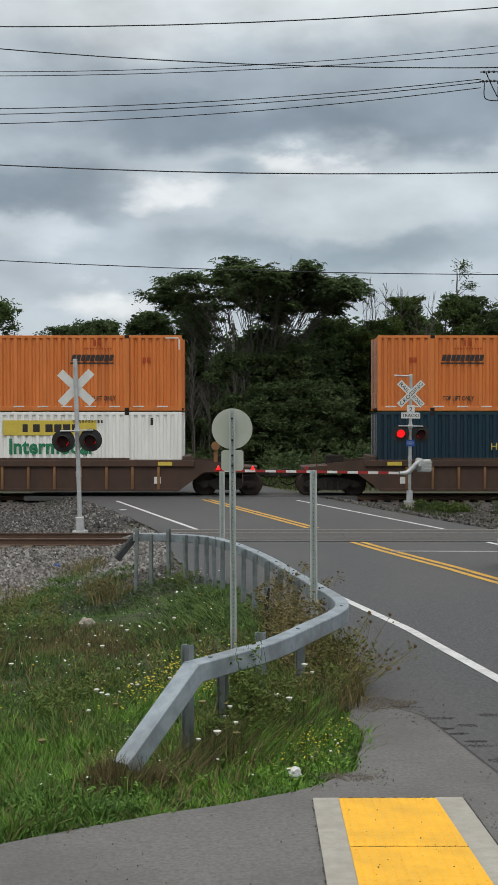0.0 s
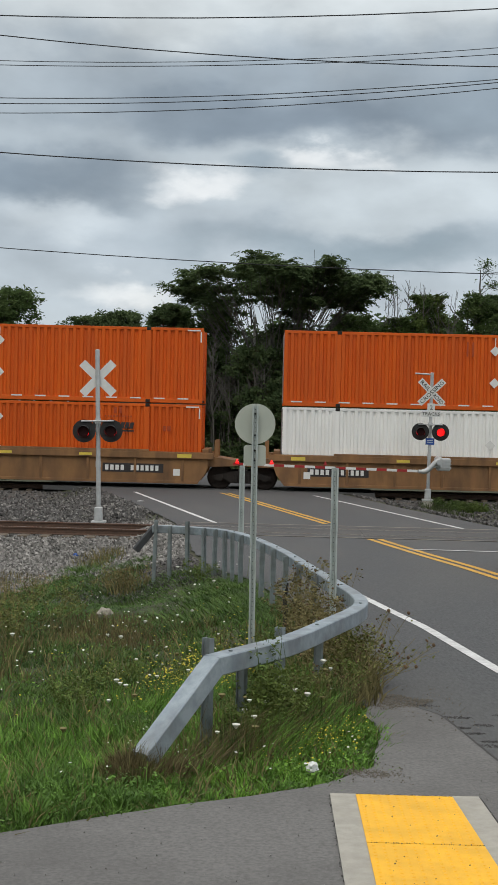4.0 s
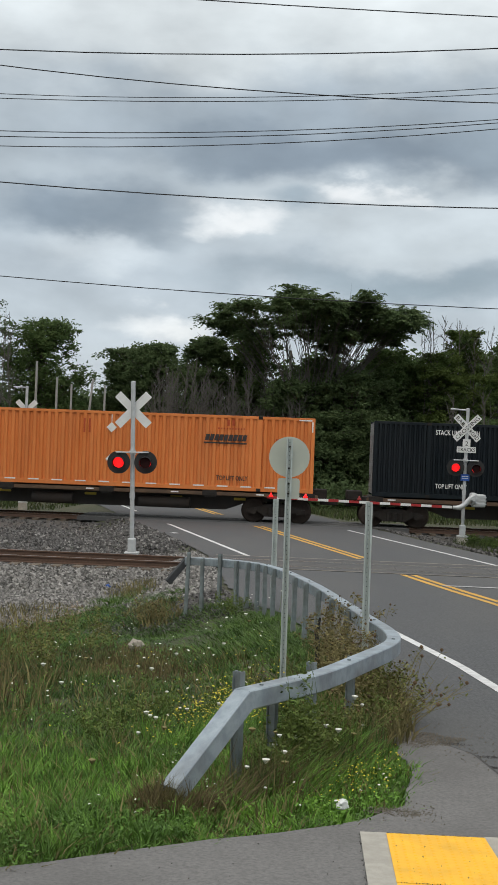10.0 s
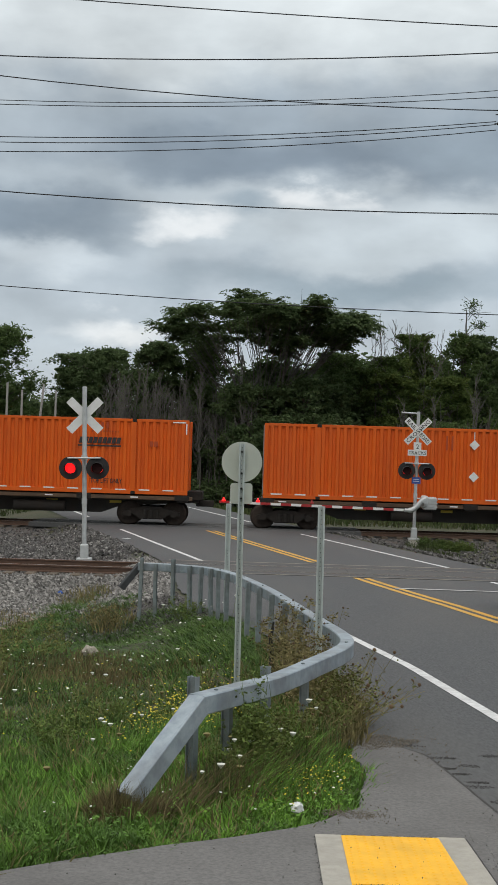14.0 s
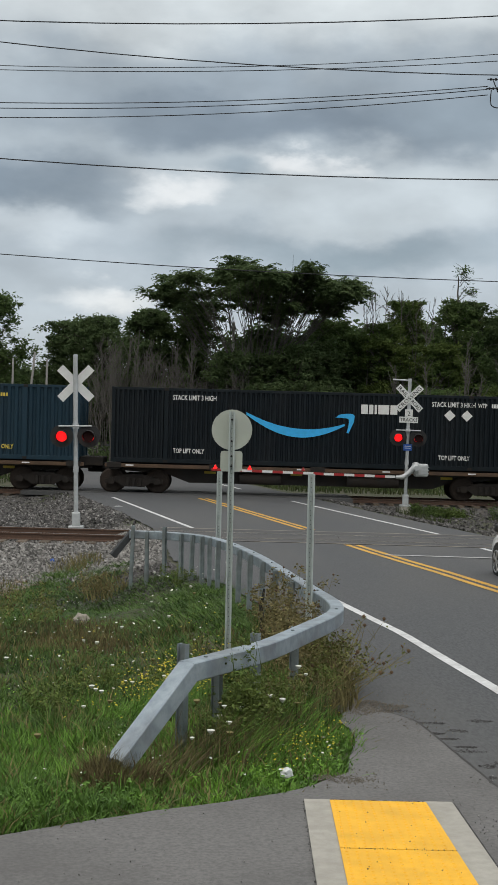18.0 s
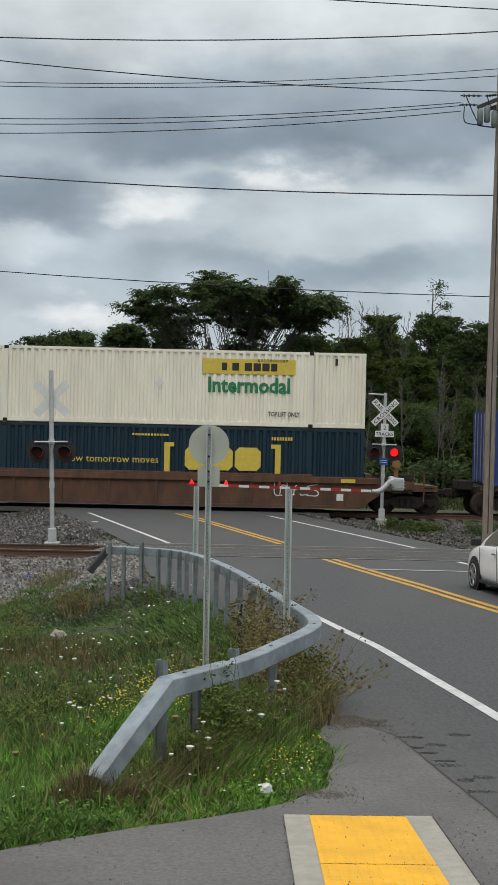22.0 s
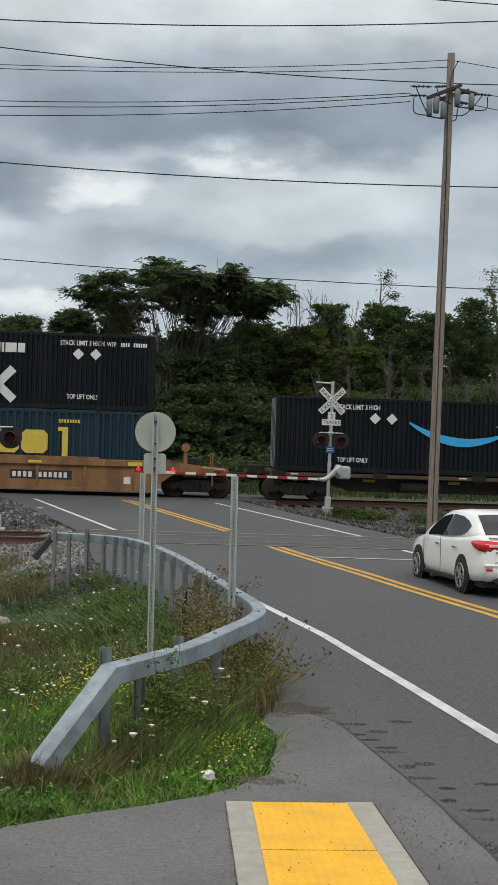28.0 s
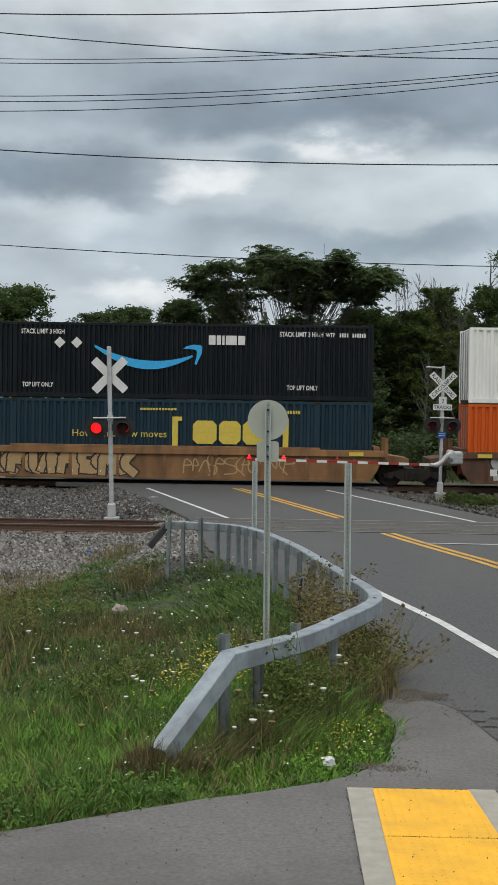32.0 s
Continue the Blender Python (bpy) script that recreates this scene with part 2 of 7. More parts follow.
def quads(name, centres, a, b, material):
    """Many free quads from arrays: centres and two half axes each."""
    n = len(centres)
    v = np.empty((n, 4, 3), dtype=np.float32)
    v[:, 0], v[:, 1], v[:, 2], v[:, 3] = centres - a - b, centres + a - b, centres + a + b, centres - a + b
    me = bpy.data.meshes.new(name)
    me.vertices.add(n * 4); me.loops.add(n * 4); me.polygons.add(n)
    me.vertices.foreach_set("co", v.ravel())
    me.loops.foreach_set("vertex_index", np.arange(n * 4, dtype=np.int32))
    me.polygons.foreach_set("loop_start", np.arange(0, n * 4, 4, dtype=np.int32))
    me.materials.append(material)
    me.update(calc_edges=True)
    return me


def letters(text, height, material, name="lettering", bold=0.0):
    """Raised flat lettering as a mesh in x and z, its left end at the origin."""
    cu = bpy.data.curves.new(name, "FONT")
    cu.body, cu.size, cu.extrude, cu.resolution_u, cu.offset = text, height / 0.69, 0.002, 2, bold * height
    ob = bpy.data.objects.new(name, cu)
    scene.collection.objects.link(ob)
    dg = bpy.context.evaluated_depsgraph_get()
    me = bpy.data.meshes.new_from_object(ob.evaluated_get(dg))
    bpy.data.objects.remove(ob)
    me.transform(pose(0, 0, 0, 90, 0, 0))
    me.materials.clear(); me.materials.append(material)
    me.name = name
    return me




# ---- the lie of the land ----
def spline(table):
    xs, ys = [p[0] for p in table], [p[1] for p in table]
    return lambda y: float(np.interp(y, xs, ys))


# x of the paved edge, of the painted lines, by y
paved_left = spline([(-12, -31), (3, -7.2), (5, -4.1), (6.82, -1.32), (7.41, -0.43), (7.93, 0.35), (8.47, 0.78), (9.7, 0.92), (10.8, 0.85), (12, 1.12), (13.7, 1.0), (15.5, 0.75), (17.8, 0.42), (20.3, -0.05), (21.8, -0.5), (23, -1.0), (26, -1.5), (30, -1.9), (33, -2.4), (38, -3.7), (45.3, -5.9), (80, -16.0), (300, -80)])
line_left = spline([(-12, 4.4), (5, 3.3), (8.34, 2.89), (9.82, 2.72), (12.19, 2.48), (15.81, 2.07), (20.75, 1.21), (26, 0.2), (33.15, -1.3), (45.3, -4.81), (80, -14.9), (300, -78)])
line_mid = spline([(-12, 9.3), (10, 6.2), (16.1, 5.38), (18.4, 5.05), (21.64, 4.42), (24.25, 3.95), (30.4, 2.53), (33.84, 1.77), (45.94, -1.54), (80, -11.2), (300, -74)])
line_right = spline([(-12, 14.0), (15, 9.8), (23.3, 7.88), (29.3, 5.9), (31.04, 5.55), (33.3, 5.33), (45.6, 1.78), (80, -7.6), (300, -70)])
paved_right = spline([(-12, 22), (10, 14.5), (22.4, 10.3), (29, 7.9), (33.3, 6.6), (40, 4.6), (45.6, 3.2), (80, -6.2), (300, -68)])


def ease(a, b, x):
    t = min(1, max(0, (x - a) / (b - a)))
    return t * t * (3 - 2 * t)


def road_z(y):
    """The road falls to the tracks and climbs a hill far beyond them."""
    return 0.57 * (max(0.0, 30 - y) / 22.3) ** 1.6 + 9.5 * ease(72, 175, y)


NEAR_TRACK, FAR_TRACK = 31.6, 49.23


def land_z(x, y):
    """Height of the bare ground."""
    l, r = paved_left(y) - x, x - paved_right(y)
    z = road_z(y) - 0.03
    if l > 0:
        low = -0.42 + 9.3 * ease(72, 175, y) if y > 20 else road_z(y) - 0.40
        z += (low - z) * ease(0.15, 2.4, l) * ease(6.5, 14, y + max(0, l - 1) * 0.6)
        z += 0.05 * noise.noise(Vector((x * 0.5, y * 0.5, 0))) * ease(0.3, 1.5, l)
    if r > 0:
        z += (-0.35 + 9.3 * ease(72, 175, y) - z) * ease(0.1, 2.5, r)
    if y > 58:
        z -= 0.25 * ease(58, 75, y) * ease(0, 3, max(l, r))
    return z

# ---- ground, road, tracks ----
grass_soil = surface("grass_soil", (0.036, 0.048, 0.020), (0.062, 0.060, 0.036), scale=3, rough=0.95, bump=0.5, fine=25, stain=(0.10, 0.085, 0.055), stain_scale=0.8, stain_amount=0.4)
asphalt = surface("asphalt", (0.053, 0.056, 0.061), (0.092, 0.095, 0.099), scale=34, rough=0.85, bump=0.18, fine=160, stain=(0.110, 0.107, 0.102), stain_scale=0.35, stain_amount=0.6, stretch=(1, 0.3, 1))
asphalt_walk = surface("asphalt_walk", (0.118, 0.115, 0.113), (0.180, 0.176, 0.172), scale=38, rough=0.92, bump=0.18, fine=120, stain=(0.085, 0.082, 0.08), stain_scale=1.1, stain_amount=0.7)
white_line = surface("white_line", (0.72, 0.73, 0.73), (0.55, 0.56, 0.56), scale=14, rough=0.7, stain=(0.25, 0.25, 0.25), stain_scale=2.5, stain_amount=0.45)
yellow_line = surface("yellow_line", (0.70, 0.40, 0.04), (0.55, 0.31, 0.04), scale=14, rough=0.7, stain=(0.2, 0.17, 0.1), stain_scale=2.5, stain_amount=0.5)
ballast_mat = surface("ballast_bed", (0.13, 0.125, 0.12), (0.06, 0.057, 0.054), scale=14, rough=0.95, bump=0.8, fine=30, stain=(0.10, 0.08, 0.06), stain_scale=0.5, stain_amount=0.5)
stone_mat = surface("ballast_stone", (0.27, 0.26, 0.245), (0.13, 0.124, 0.118), scale=8, rough=0.95, vary=0.6, island=True)
stone_dark = surface("ballast_stone_dark", (0.135, 0.13, 0.127), (0.062, 0.058, 0.056), scale=8, rough=0.95, vary=0.6, island=True)
rail_mat = surface("rail_steel", (0.13, 0.075, 0.05), (0.09, 0.055, 0.04), scale=20, rough=0.7, metal=0.2, stain=(0.05, 0.035, 0.03), stain_scale=4)
rail_top = surface("rail_head", (0.42, 0.40, 0.39), (0.30, 0.27, 0.25), scale=10, rough=0.35, metal=0.8)
tie_mat = surface("tie_timber", (0.10, 0.075, 0.055), (0.16, 0.13, 0.10), scale=6, rough=0.9, bump=0.5, stretch=(8, 1, 8), vary=0.3)
plank_mat = surface("crossing_panel", (0.055, 0.056, 0.058), (0.090, 0.090, 0.091), scale=30, rough=0.88, bump=0.2, fine=120, stain=(0.105, 0.10, 0.093), stain_scale=0.5, stain_amount=0.6, stretch=(0.4, 1, 1), vary=0.04)
concrete = surface("concrete", (0.35, 0.335, 0.295), (0.43, 0.41, 0.365), scale=12, rough=0.9, bump=0.25, fine=120, stain=(0.28, 0.26, 0.23), stain_scale=2.5, stain_amount=0.5)


def sheet(name, xs, ys, height, material, kind="structure", label="", category=""):
    v = [(x, y, height(x, y)) for y in ys for x in xs]
    n = len(xs)
    f = [(j * n + i, j * n + i + 1, (j + 1) * n + i + 1, (j + 1) * n + i) for j in range(len(ys) - 1) for i in range(n - 1)]
    me = Mesh().add(v, f, True).mesh(name, material)
    return tagged(new(name, me), label, category, "", kind)


xs = [-2500, -900, -400, -200, -120, -80, -60, -45] + [x * 1.0 for x in range(-36, -12, 2)] + [x * 0.4 for x in range(-30, 41)] + [x * 1.0 for x in range(18, 41, 2)] + [50, 70, 100, 150, 250, 500, 1200, 2500]
ys = [-1500, -300, -80, -40, -20, -10] + [y * 0.5 for y in range(-8, 61)] + [31, 32, 33, 34, 36, 38, 40, 42, 44, 46, 48, 50, 52, 55, 58, 62, 66, 70, 75, 82, 90, 110, 150, 250, 600, 2500]
sheet("ground", xs, ys, land_z, grass_soil, label="rough grassy verge and bare soil beside the road", category="ground")


def strip(name, left, right, y0, y1, dz, material, label, category, step=0.5, n=8, kind="structure", ragged=0.0):
    """A paved sheet between two edges that vary with y."""
    ys_ = list(np.arange(y0, y1, step)) + [y1]
    v, f = [], []
    for y in ys_:
        a, b = left(y), right(y)
        a += ragged * (noise.noise(Vector((0.3, y * 2.3, 0))) + 0.5 * noise.noise(Vector((4.3, y * 6.0, 0))))
        v += [(a + (b - a) * i / n, y, road_z(y) + dz) for i in range(n + 1)]
    for j in range(len(ys_) - 1):
        f += [(j * (n + 1) + i, j * (n + 1) + i + 1, (j + 1) * (n + 1) + i + 1, (j + 1) * (n + 1) + i) for i in range(n)]
    return tagged(new(name, Mesh().add(v, f, True).mesh(name, material)), label, category, "", kind)


strip("road", paved_left, paved_right, -12, 140, 0.0, asphalt, "grey asphalt two-lane road with worn wheel tracks", "road", 0.25, ragged=0.07)
walk_right = spline([(-12, 2.9), (5.4, 1.95), (7.76, 1.79), (10.3, 1.5), (11.0, 1.1)])
strip("pavement", paved_left, walk_right, -10, 10.9, 0.012, asphalt_walk, "pale grey asphalt footpath beside the road", "pavement", 0.12, ragged=0.07)


def stripe(name, centre, width, y0, y1, material, label, step=0.5, off=0.0):
    return strip(name, lambda y: centre(y) + off - width / 2, lambda y: centre(y) + off + width / 2, y0, y1, 0.006, material, label, "road marking", step, 1)


stripe("edge_line", line_left, 0.135, -12, 25.2, white_line, "white painted edge line on asphalt")
stripe("edge_line", line_left, 0.135, 33.2, 45.2, white_line, "white painted edge line between the tracks")
stripe("edge_line", line_left, 0.135, 52.5, 90, white_line, "white painted edge line beyond the tracks")
stripe("edge_line", line_right, 0.135, -12, 29.9, white_line, "white painted edge line on asphalt")
stripe("edge_line", line_right, 0.135, 33.4, 45.6, white_line, "white painted edge line between the tracks")
stripe("edge_line", line_right, 0.135, 52.5, 90, white_line, "white painted edge line beyond the tracks")
for o in (-0.13, 0.13):
    stripe("centre_line", line_mid, 0.145, -12, 29.9, yellow_line, "yellow painted centre line on asphalt", off=o)
    stripe("centre_line", line_mid, 0.145, 33.8, 45.9, yellow_line, "yellow painted centre line between the tracks", off=o)
    stripe("centre_line", line_mid, 0.145, 52.5, 90, yellow_line, "yellow painted centre line beyond the tracks", off=o)
stop = Mesh()
stop.add([(3.2, 27.52, road_z(26.9) + 0.006), (6.4, 27.42, road_z(26.9) + 0.006), (6.4, 27.58, road_z(27) + 0.006), (3.2, 27.68, road_z(27) + 0.006)], [(0, 1, 2, 3)])
tagged(new("stop_line", stop.mesh("stop_line", surface("worn_line", (0.50, 0.50, 0.50), (0.38, 0.38, 0.38), scale=9, rough=0.8, stain=(0.2, 0.2, 0.2), stain_scale=3, stain_amount=0.5))), "thin worn white stop line before the tracks", "road marking", "", "structure")


def rail_profile(y):
    """Foot, web and head of a rail, standing on z = -0.17."""
    return [(y - 0.07, -0.17), (y + 0.07, -0.17), (y + 0.07, -0.155), (y + 0.012, -0.135), (y + 0.012, -0.045), (y + 0.036, -0.035), (y + 0.036, -0.004), (y + 0.03, 0.0), (y - 0.03, 0.0), (y - 0.036, -0.004), (y - 0.036, -0.035), (y - 0.012, -0.045), (y - 0.012, -0.135), (y - 0.07, -0.155)]


def track(name, y, x0, x1, tilt, label, tie_span, road_span):
    t = thing(name, label, "railway track", kind="structure")
    for s in (-0.75, 0.75):
        r = Mesh()
        rings = [[(x, yy + (x * tilt), z) for yy, z in rail_profile(y + s)] for x in (x0, x1)]
        r.loft(rings, smooth=False)
        part("rail", r, rail_mat, t)
        h = Mesh()
        h.add([(x0, y + s - 0.03 + x0 * tilt, 0.002), (x1, y + s - 0.03 + x1 * tilt, 0.002), (x1, y + s + 0.03 + x1 * tilt, 0.002), (x0, y + s + 0.03 + x0 * tilt, 0.002)], [(0, 1, 2, 3)])
        part("rail_head", h, rail_top, t, "worn bright running surface")
    tie = Mesh().box(-0.115, 0.115, -1.3, 1.3, -0.36, -0.165, 0.012).mesh("tie", tie_mat)
    x = tie_span[0]
    while x < tie_span[1]:
        if not road_span[0] < x < road_span[1]:
            part("tie", tie, tie_mat, t, m=pose(x, y + x * tilt, 0, 0, 0, random.uniform(-1.5, 1.5)))
        x += 0.55
    # flat panels that carry the road across the rails
    for a, b in ((-1.5, -0.83), (-0.66, 0.66), (0.83, 1.5)):
        px = road_span[0]
        while px < road_span[1]:
            w = min(2.4, road_span[1] - px)
            part("crossing_panel", Mesh().box(px, px + w - 0.005, y + a + px * tilt, y + b + px * tilt, -0.15, 0.008, 0.0), plank_mat, t)
            px += 2.4
    return t


track("track_near", NEAR_TRACK, -160, 160, 0.0, "rusty railway track on pale ballast crossing the road", (-34, 34), (-2.35, 7.0))
track("track_far", FAR_TRACK, -760, 760, 0.0, "railway track on dark ballast that carries the train", (-24, 30), (-8.6, 4.2))


joint_dust = surface("joint_dust", (0.33, 0.30, 0.255), (0.2, 0.18, 0.155), scale=12, rough=0.95, stain=(0.09, 0.085, 0.08), stain_scale=2.5, stain_amount=0.6)
for dy, w in ((-1.56, 0.09), (1.54, 0.12), (-0.75, 0.05), (0.72, 0.06)):
    q = [(-2.2, NEAR_TRACK + dy), (7.0, NEAR_TRACK + dy), (7.0, NEAR_TRACK + dy + w), (-2.2, NEAR_TRACK + dy + w)]
    tagged(new("pavement_joint", Mesh().add([(a, b, road_z(b) + 0.012) for a, b in q], [(0, 1, 2, 3)]).mesh("pavement_joint", joint_dust)), "pale dusty joint where the road meets the rails", "joint", "", "structure")


def bank(name, y, x0, x1, top, foot, drop, label, cuts):
    """A bed of ballast with sloping shoulders, left open where the road crosses."""
    b = Mesh()
    for a, c in ((x0, cuts[0]), (cuts[1], x1)):
        ring = lambda x: [(x, y - foot, -drop), (x, y - top, -0.24), (x, y + top, -0.24), (x, y + foot, -drop)]
        b.loft([ring(a), ring(c)], closed=False, caps=False, smooth=False)
    return tagged(new(name, b.mesh(name, ballast_mat)), label, "ballast", "", "structure")


bank("ballast_near", NEAR_TRACK, -160, 160, 1.7, 6.0, 0.60, "pale crushed stone ballast under the near track", (-2.0, 7.2))
bank("ballast_far", FAR_TRACK, -760, 760, 2.0, 4.6, 0.55, "dark crushed stone ballast under the far track", (-7.2, 3.6))


def stones(name, n, xr, yr, zf, size, material, label, keep=lambda x, y: True):
    """Loose broken stones: four-sided chips, each turned its own way."""
    pts, k = [], 0
    m = Mesh()
    V, Fc = [], []
    base = np.array([(1, 0, -0.3), (-0.5, 0.85, -0.4), (-0.6, -0.8, -0.3), (0.1, 0.05, 0.8), (0.5, 0.6, 0.5)])
    faces = [(0, 1, 4), (1, 3, 4), (1, 2, 3), (2, 0, 3), (0, 4, 3), (0, 2, 1)]
    while k < n:
        x, y = random.uniform(*xr), random.uniform(*yr)
        if not keep(x, y):
            n -= 1
            continue
        q = Euler((random.uniform(0, 6), random.uniform(0, 6), random.uniform(0, 6))).to_matrix()
        s = size * random.uniform(0.5, 1.4)
        o = len(V)
        V += [Vector((x, y, zf(x, y))) + q @ Vector(p) * s for p in base]
        Fc += [tuple(i + o for i in f) for f in faces]
        k += 1
    m.add(V, Fc)
    return tagged(new(name, m.mesh(name, material)), label, "gravel", "", "stuff")


def bed_z(y0, top, foot, drop):
    return lambda x, y: -0.24 - (drop - 0.24) * min(1, max(0, abs(y - y0) - top) / (foot - top)) + 0.02


off_road = lambda x, y: not (paved_left(y) - 0.1 < x < paved_right(y) + 0.1)
shoulder = lambda x, y: max(land_z(x, y) + 0.02, bed_z(NEAR_TRACK, 1.7, 6.0, 0.60)(x, y))
stones("ballast_stones", 24000, (-15, -1.6), (24.6, 33.8), shoulder, 0.055, stone_mat, "pale grey broken ballast stones", off_road)
stones("ballast_stones", 4000, (6.5, 22), (28.2, 33.8), shoulder, 0.055, stone_mat, "pale grey broken ballast stones", off_road)
grass_stop = lambda x, y=0: float(np.interp(x, (-13, -5.7, -4.8, -4.4, -3.95, -3.6, -3.3, -3.1), (18.0, 18.8, 22.0, 23.4, 25.4, 27.0, 28.4, 30))) + 0.4 * noise.noise(Vector((x * 0.9, y * 0.3, 5.0)))
near_bed = lambda x, y: max(land_z(x, y) + 0.02, bed_z(NEAR_TRACK, 1.7, 6.0, 0.60)(x, y) if y > 25.6 else -9)
stones("ballast_stones", 15000, (-13, -3.2), (18.6, 26.5), near_bed, 0.045, stone_mat, "pale grey broken stones spread over the verge", lambda x, y: y > grass_stop(x, y) - 0.3)
tan = surface("dusty_stone", (0.28, 0.23, 0.18), (0.20, 0.165, 0.125), scale=8, rough=0.95, vary=0.4, island=True)
stones("verge_gravel", 9000, (-13, -3.2), (18.6, 28.0), near_bed, 0.040, tan, "brown dusty gravel where the grass thins out", lambda x, y: 0 < y - grass_stop(x, y) + 0.9 < 3.0)
stones("verge_gravel", 9000, (-3.7, -0.4), (21.5, 30.0), lambda x, y: max(land_z(x, y) + 0.01, bed_z(NEAR_TRACK, 1.7, 6.0, 0.60)(x, y) if y > 25.6 else -9), 0.035, stone_dark, "dark gravel at the end of the guide rail", off_road)
stones("ballast_stones", 16000, (-17, 24), (33.4, 47.4), lambda x, y: max(land_z(x, y) + 0.03, bed_z(FAR_TRACK, 2.0, 4.6, 0.55)(x, y) if abs(y - FAR_TRACK) < 4.6 else -9), 0.06, stone_dark, "dark grey broken ballast stones", off_road)

# ramp with warning tiles
tile_mat = surface("warning_tile", (0.94, 0.505, 0.020), (0.87, 0.455, 0.017), scale=9, rough=0.6, bump=0.15, stain=(0.45, 0.24, 0.04), stain_scale=3, stain_amount=0.35)
ramp_slab = Mesh()
sl = math.atan(0.0255)


def on_ramp(x, y, z=0.0):
    return (x, y, road_z(y) + z)


outer = [(0.44, 7.72), (1.37, 7.74), (1.43, 4.4), (0.415, 4.4)]
ramp_slab.add([on_ramp(*p, 0.022) for p in outer] + [on_ramp(*p, -0.1) for p in outer], [(0, 3, 2, 1), (0, 1, 5, 4), (1, 2, 6, 5), (2, 3, 7, 6), (3, 0, 4, 7)])
tagged(new("pavement_ramp", ramp_slab.mesh("pavement_ramp", concrete)), "pale concrete border of a kerb ramp", "pavement", "", "structure")


def warning_tile(y0, y1):
    xa = lambda y: 0.60 - 0.012 * (7.7 - y)
    xb = lambda y: 1.20 + 0.024 * (7.7 - y)
    t = thing("warning_tile", "bright yellow tactile warning tile with raised domes", "tactile tile", group="tiles of the ramp", kind="")
    p = Mesh()
    q = [(xa(y0), y0), (xb(y0), y0), (xb(y1), y1), (xa(y1), y1)]
    p.add([on_ramp(*c, 0.029) for c in q] + [on_ramp(*c, -0.02) for c in q], [(0, 1, 2, 3), (1, 0, 4, 5), (2, 1, 5, 6), (3, 2, 6, 7), (0, 3, 7, 4)])
    part("plate", p, tile_mat, t)
    d = Mesh()
    y = y0 + 0.03
    while y < y1 - 0.02:
        x = xa(y) + 0.03
        while x < xb(y) - 0.02:
            ring = lambda r, z: [on_ramp(x + r * math.cos(a), y + r * math.sin(a), z) for a in (0, 1.257, 2.513, 3.77, 5.027)]
            d.loft([ring(0.012, 0.028), ring(0.007, 0.034)], smooth=False)
            x += 0.055
        y += 0.055
    tagged(part("dome_field", d, tile_mat, t), kind="stuff")


for a, b in ((6.705, 7.69), (5.615, 6.69), (4.50, 5.595)):
    warning_tile(a, b)

# broken asphalt, cracks and grit at the edge of the footpath
worn = surface("asphalt_ravelled", (0.055, 0.053, 0.052), (0.085, 0.082, 0.08), scale=60, rough=0.95, bump=0.8, fine=120)
soil = surface("bare_soil", (0.13, 0.115, 0.095), (0.19, 0.17, 0.14), scale=25, rough=0.95, bump=0.6, fine=60)


def ravel(name, n, cx, cy, rx, ry, size, material, label, dz, seed):
    """Loose grit lying thick in the middle of a ragged patch and thin at its rim."""
    r = random.Random(seed)
    ph = r.uniform(0, 9)

    def keep(x, y):
        u, v = (x - cx) / rx, (y - cy) / ry
        return u * u + v * v < 0.35 + 0.75 * r.random() + 0.7 * noise.noise(Vector((x * 5 + ph, y * 5, ph)))
    stones(name, n, (cx - 1.3 * rx, cx + 1.3 * rx), (cy - 1.3 * ry, cy + 1.3 * ry), lambda x, y: road_z(y) + dz, size, material, label, keep)


rp = random.Random(21)
for k in range(26):
    y = 5.3 + 5.6 * (k / 26) + rp.uniform(-0.1, 0.1)
    off = rp.choice((0.05, 0.1, 0.16, 0.3, 0.5)) * rp.uniform(0.7, 1.3)
    ravel("road_wear", 260, walk_right(y) + off, y, rp.uniform(0.05, 0.17), rp.uniform(0.025, 0.07), 0.007, worn, "dark ravelled grit of broken asphalt", 0.0, k)
ravel("bare_soil", 4200, 1.12, 10.85, 0.36, 0.34, 0.007, soil, "gritty brown soil over the broken footpath edge", 0.014, 77)
ravel("bare_soil", 900, 0.72, 8.28, 0.22, 0.12, 0.006, soil, "gritty brown soil at the grass edge", 0.014, 78)
strip("pavement_seam", lambda y: walk_right(y) - 0.006, lambda y: walk_right(y) + 0.016, -6, 10.9, 0.0145, worn, "dark open joint between footpath and road", "joint", 0.15, 1, ragged=0.012)
strip("pavement_seam", lambda y: 1.372 + (7.74 - y) * 0.018, lambda y: 1.386 + (7.74 - y) * 0.018, 4.4, 7.74, 0.0145, worn, "dark open joint beside the concrete border", "joint", 0.12, 1, ragged=0.012)
grit_z = lambda x, y: road_z(y) + 0.018
stones("grit", 120, (0.9, 1.75), (9.7, 11.6), grit_z, 0.007, soil, "loose dark grit on the broken footpath")
stones("grit", 90, (0.45, 1.0), (8.0, 8.6), grit_z, 0.006, soil, "loose dark grit at the grass edge")
stones("grit", 55, (0.62, 1.22), (4.6, 7.7), lambda x, y: road_z(y) + 0.032, 0.0045, worn, "specks of dark grit on the yellow tiles")
stones("grit", 220, (-2.6, 0.4), (4.8, 7.6), grit_z, 0.005, stone_mat, "pale grit on the footpath", lambda x, y: x > paved_left(y) + 0.1)
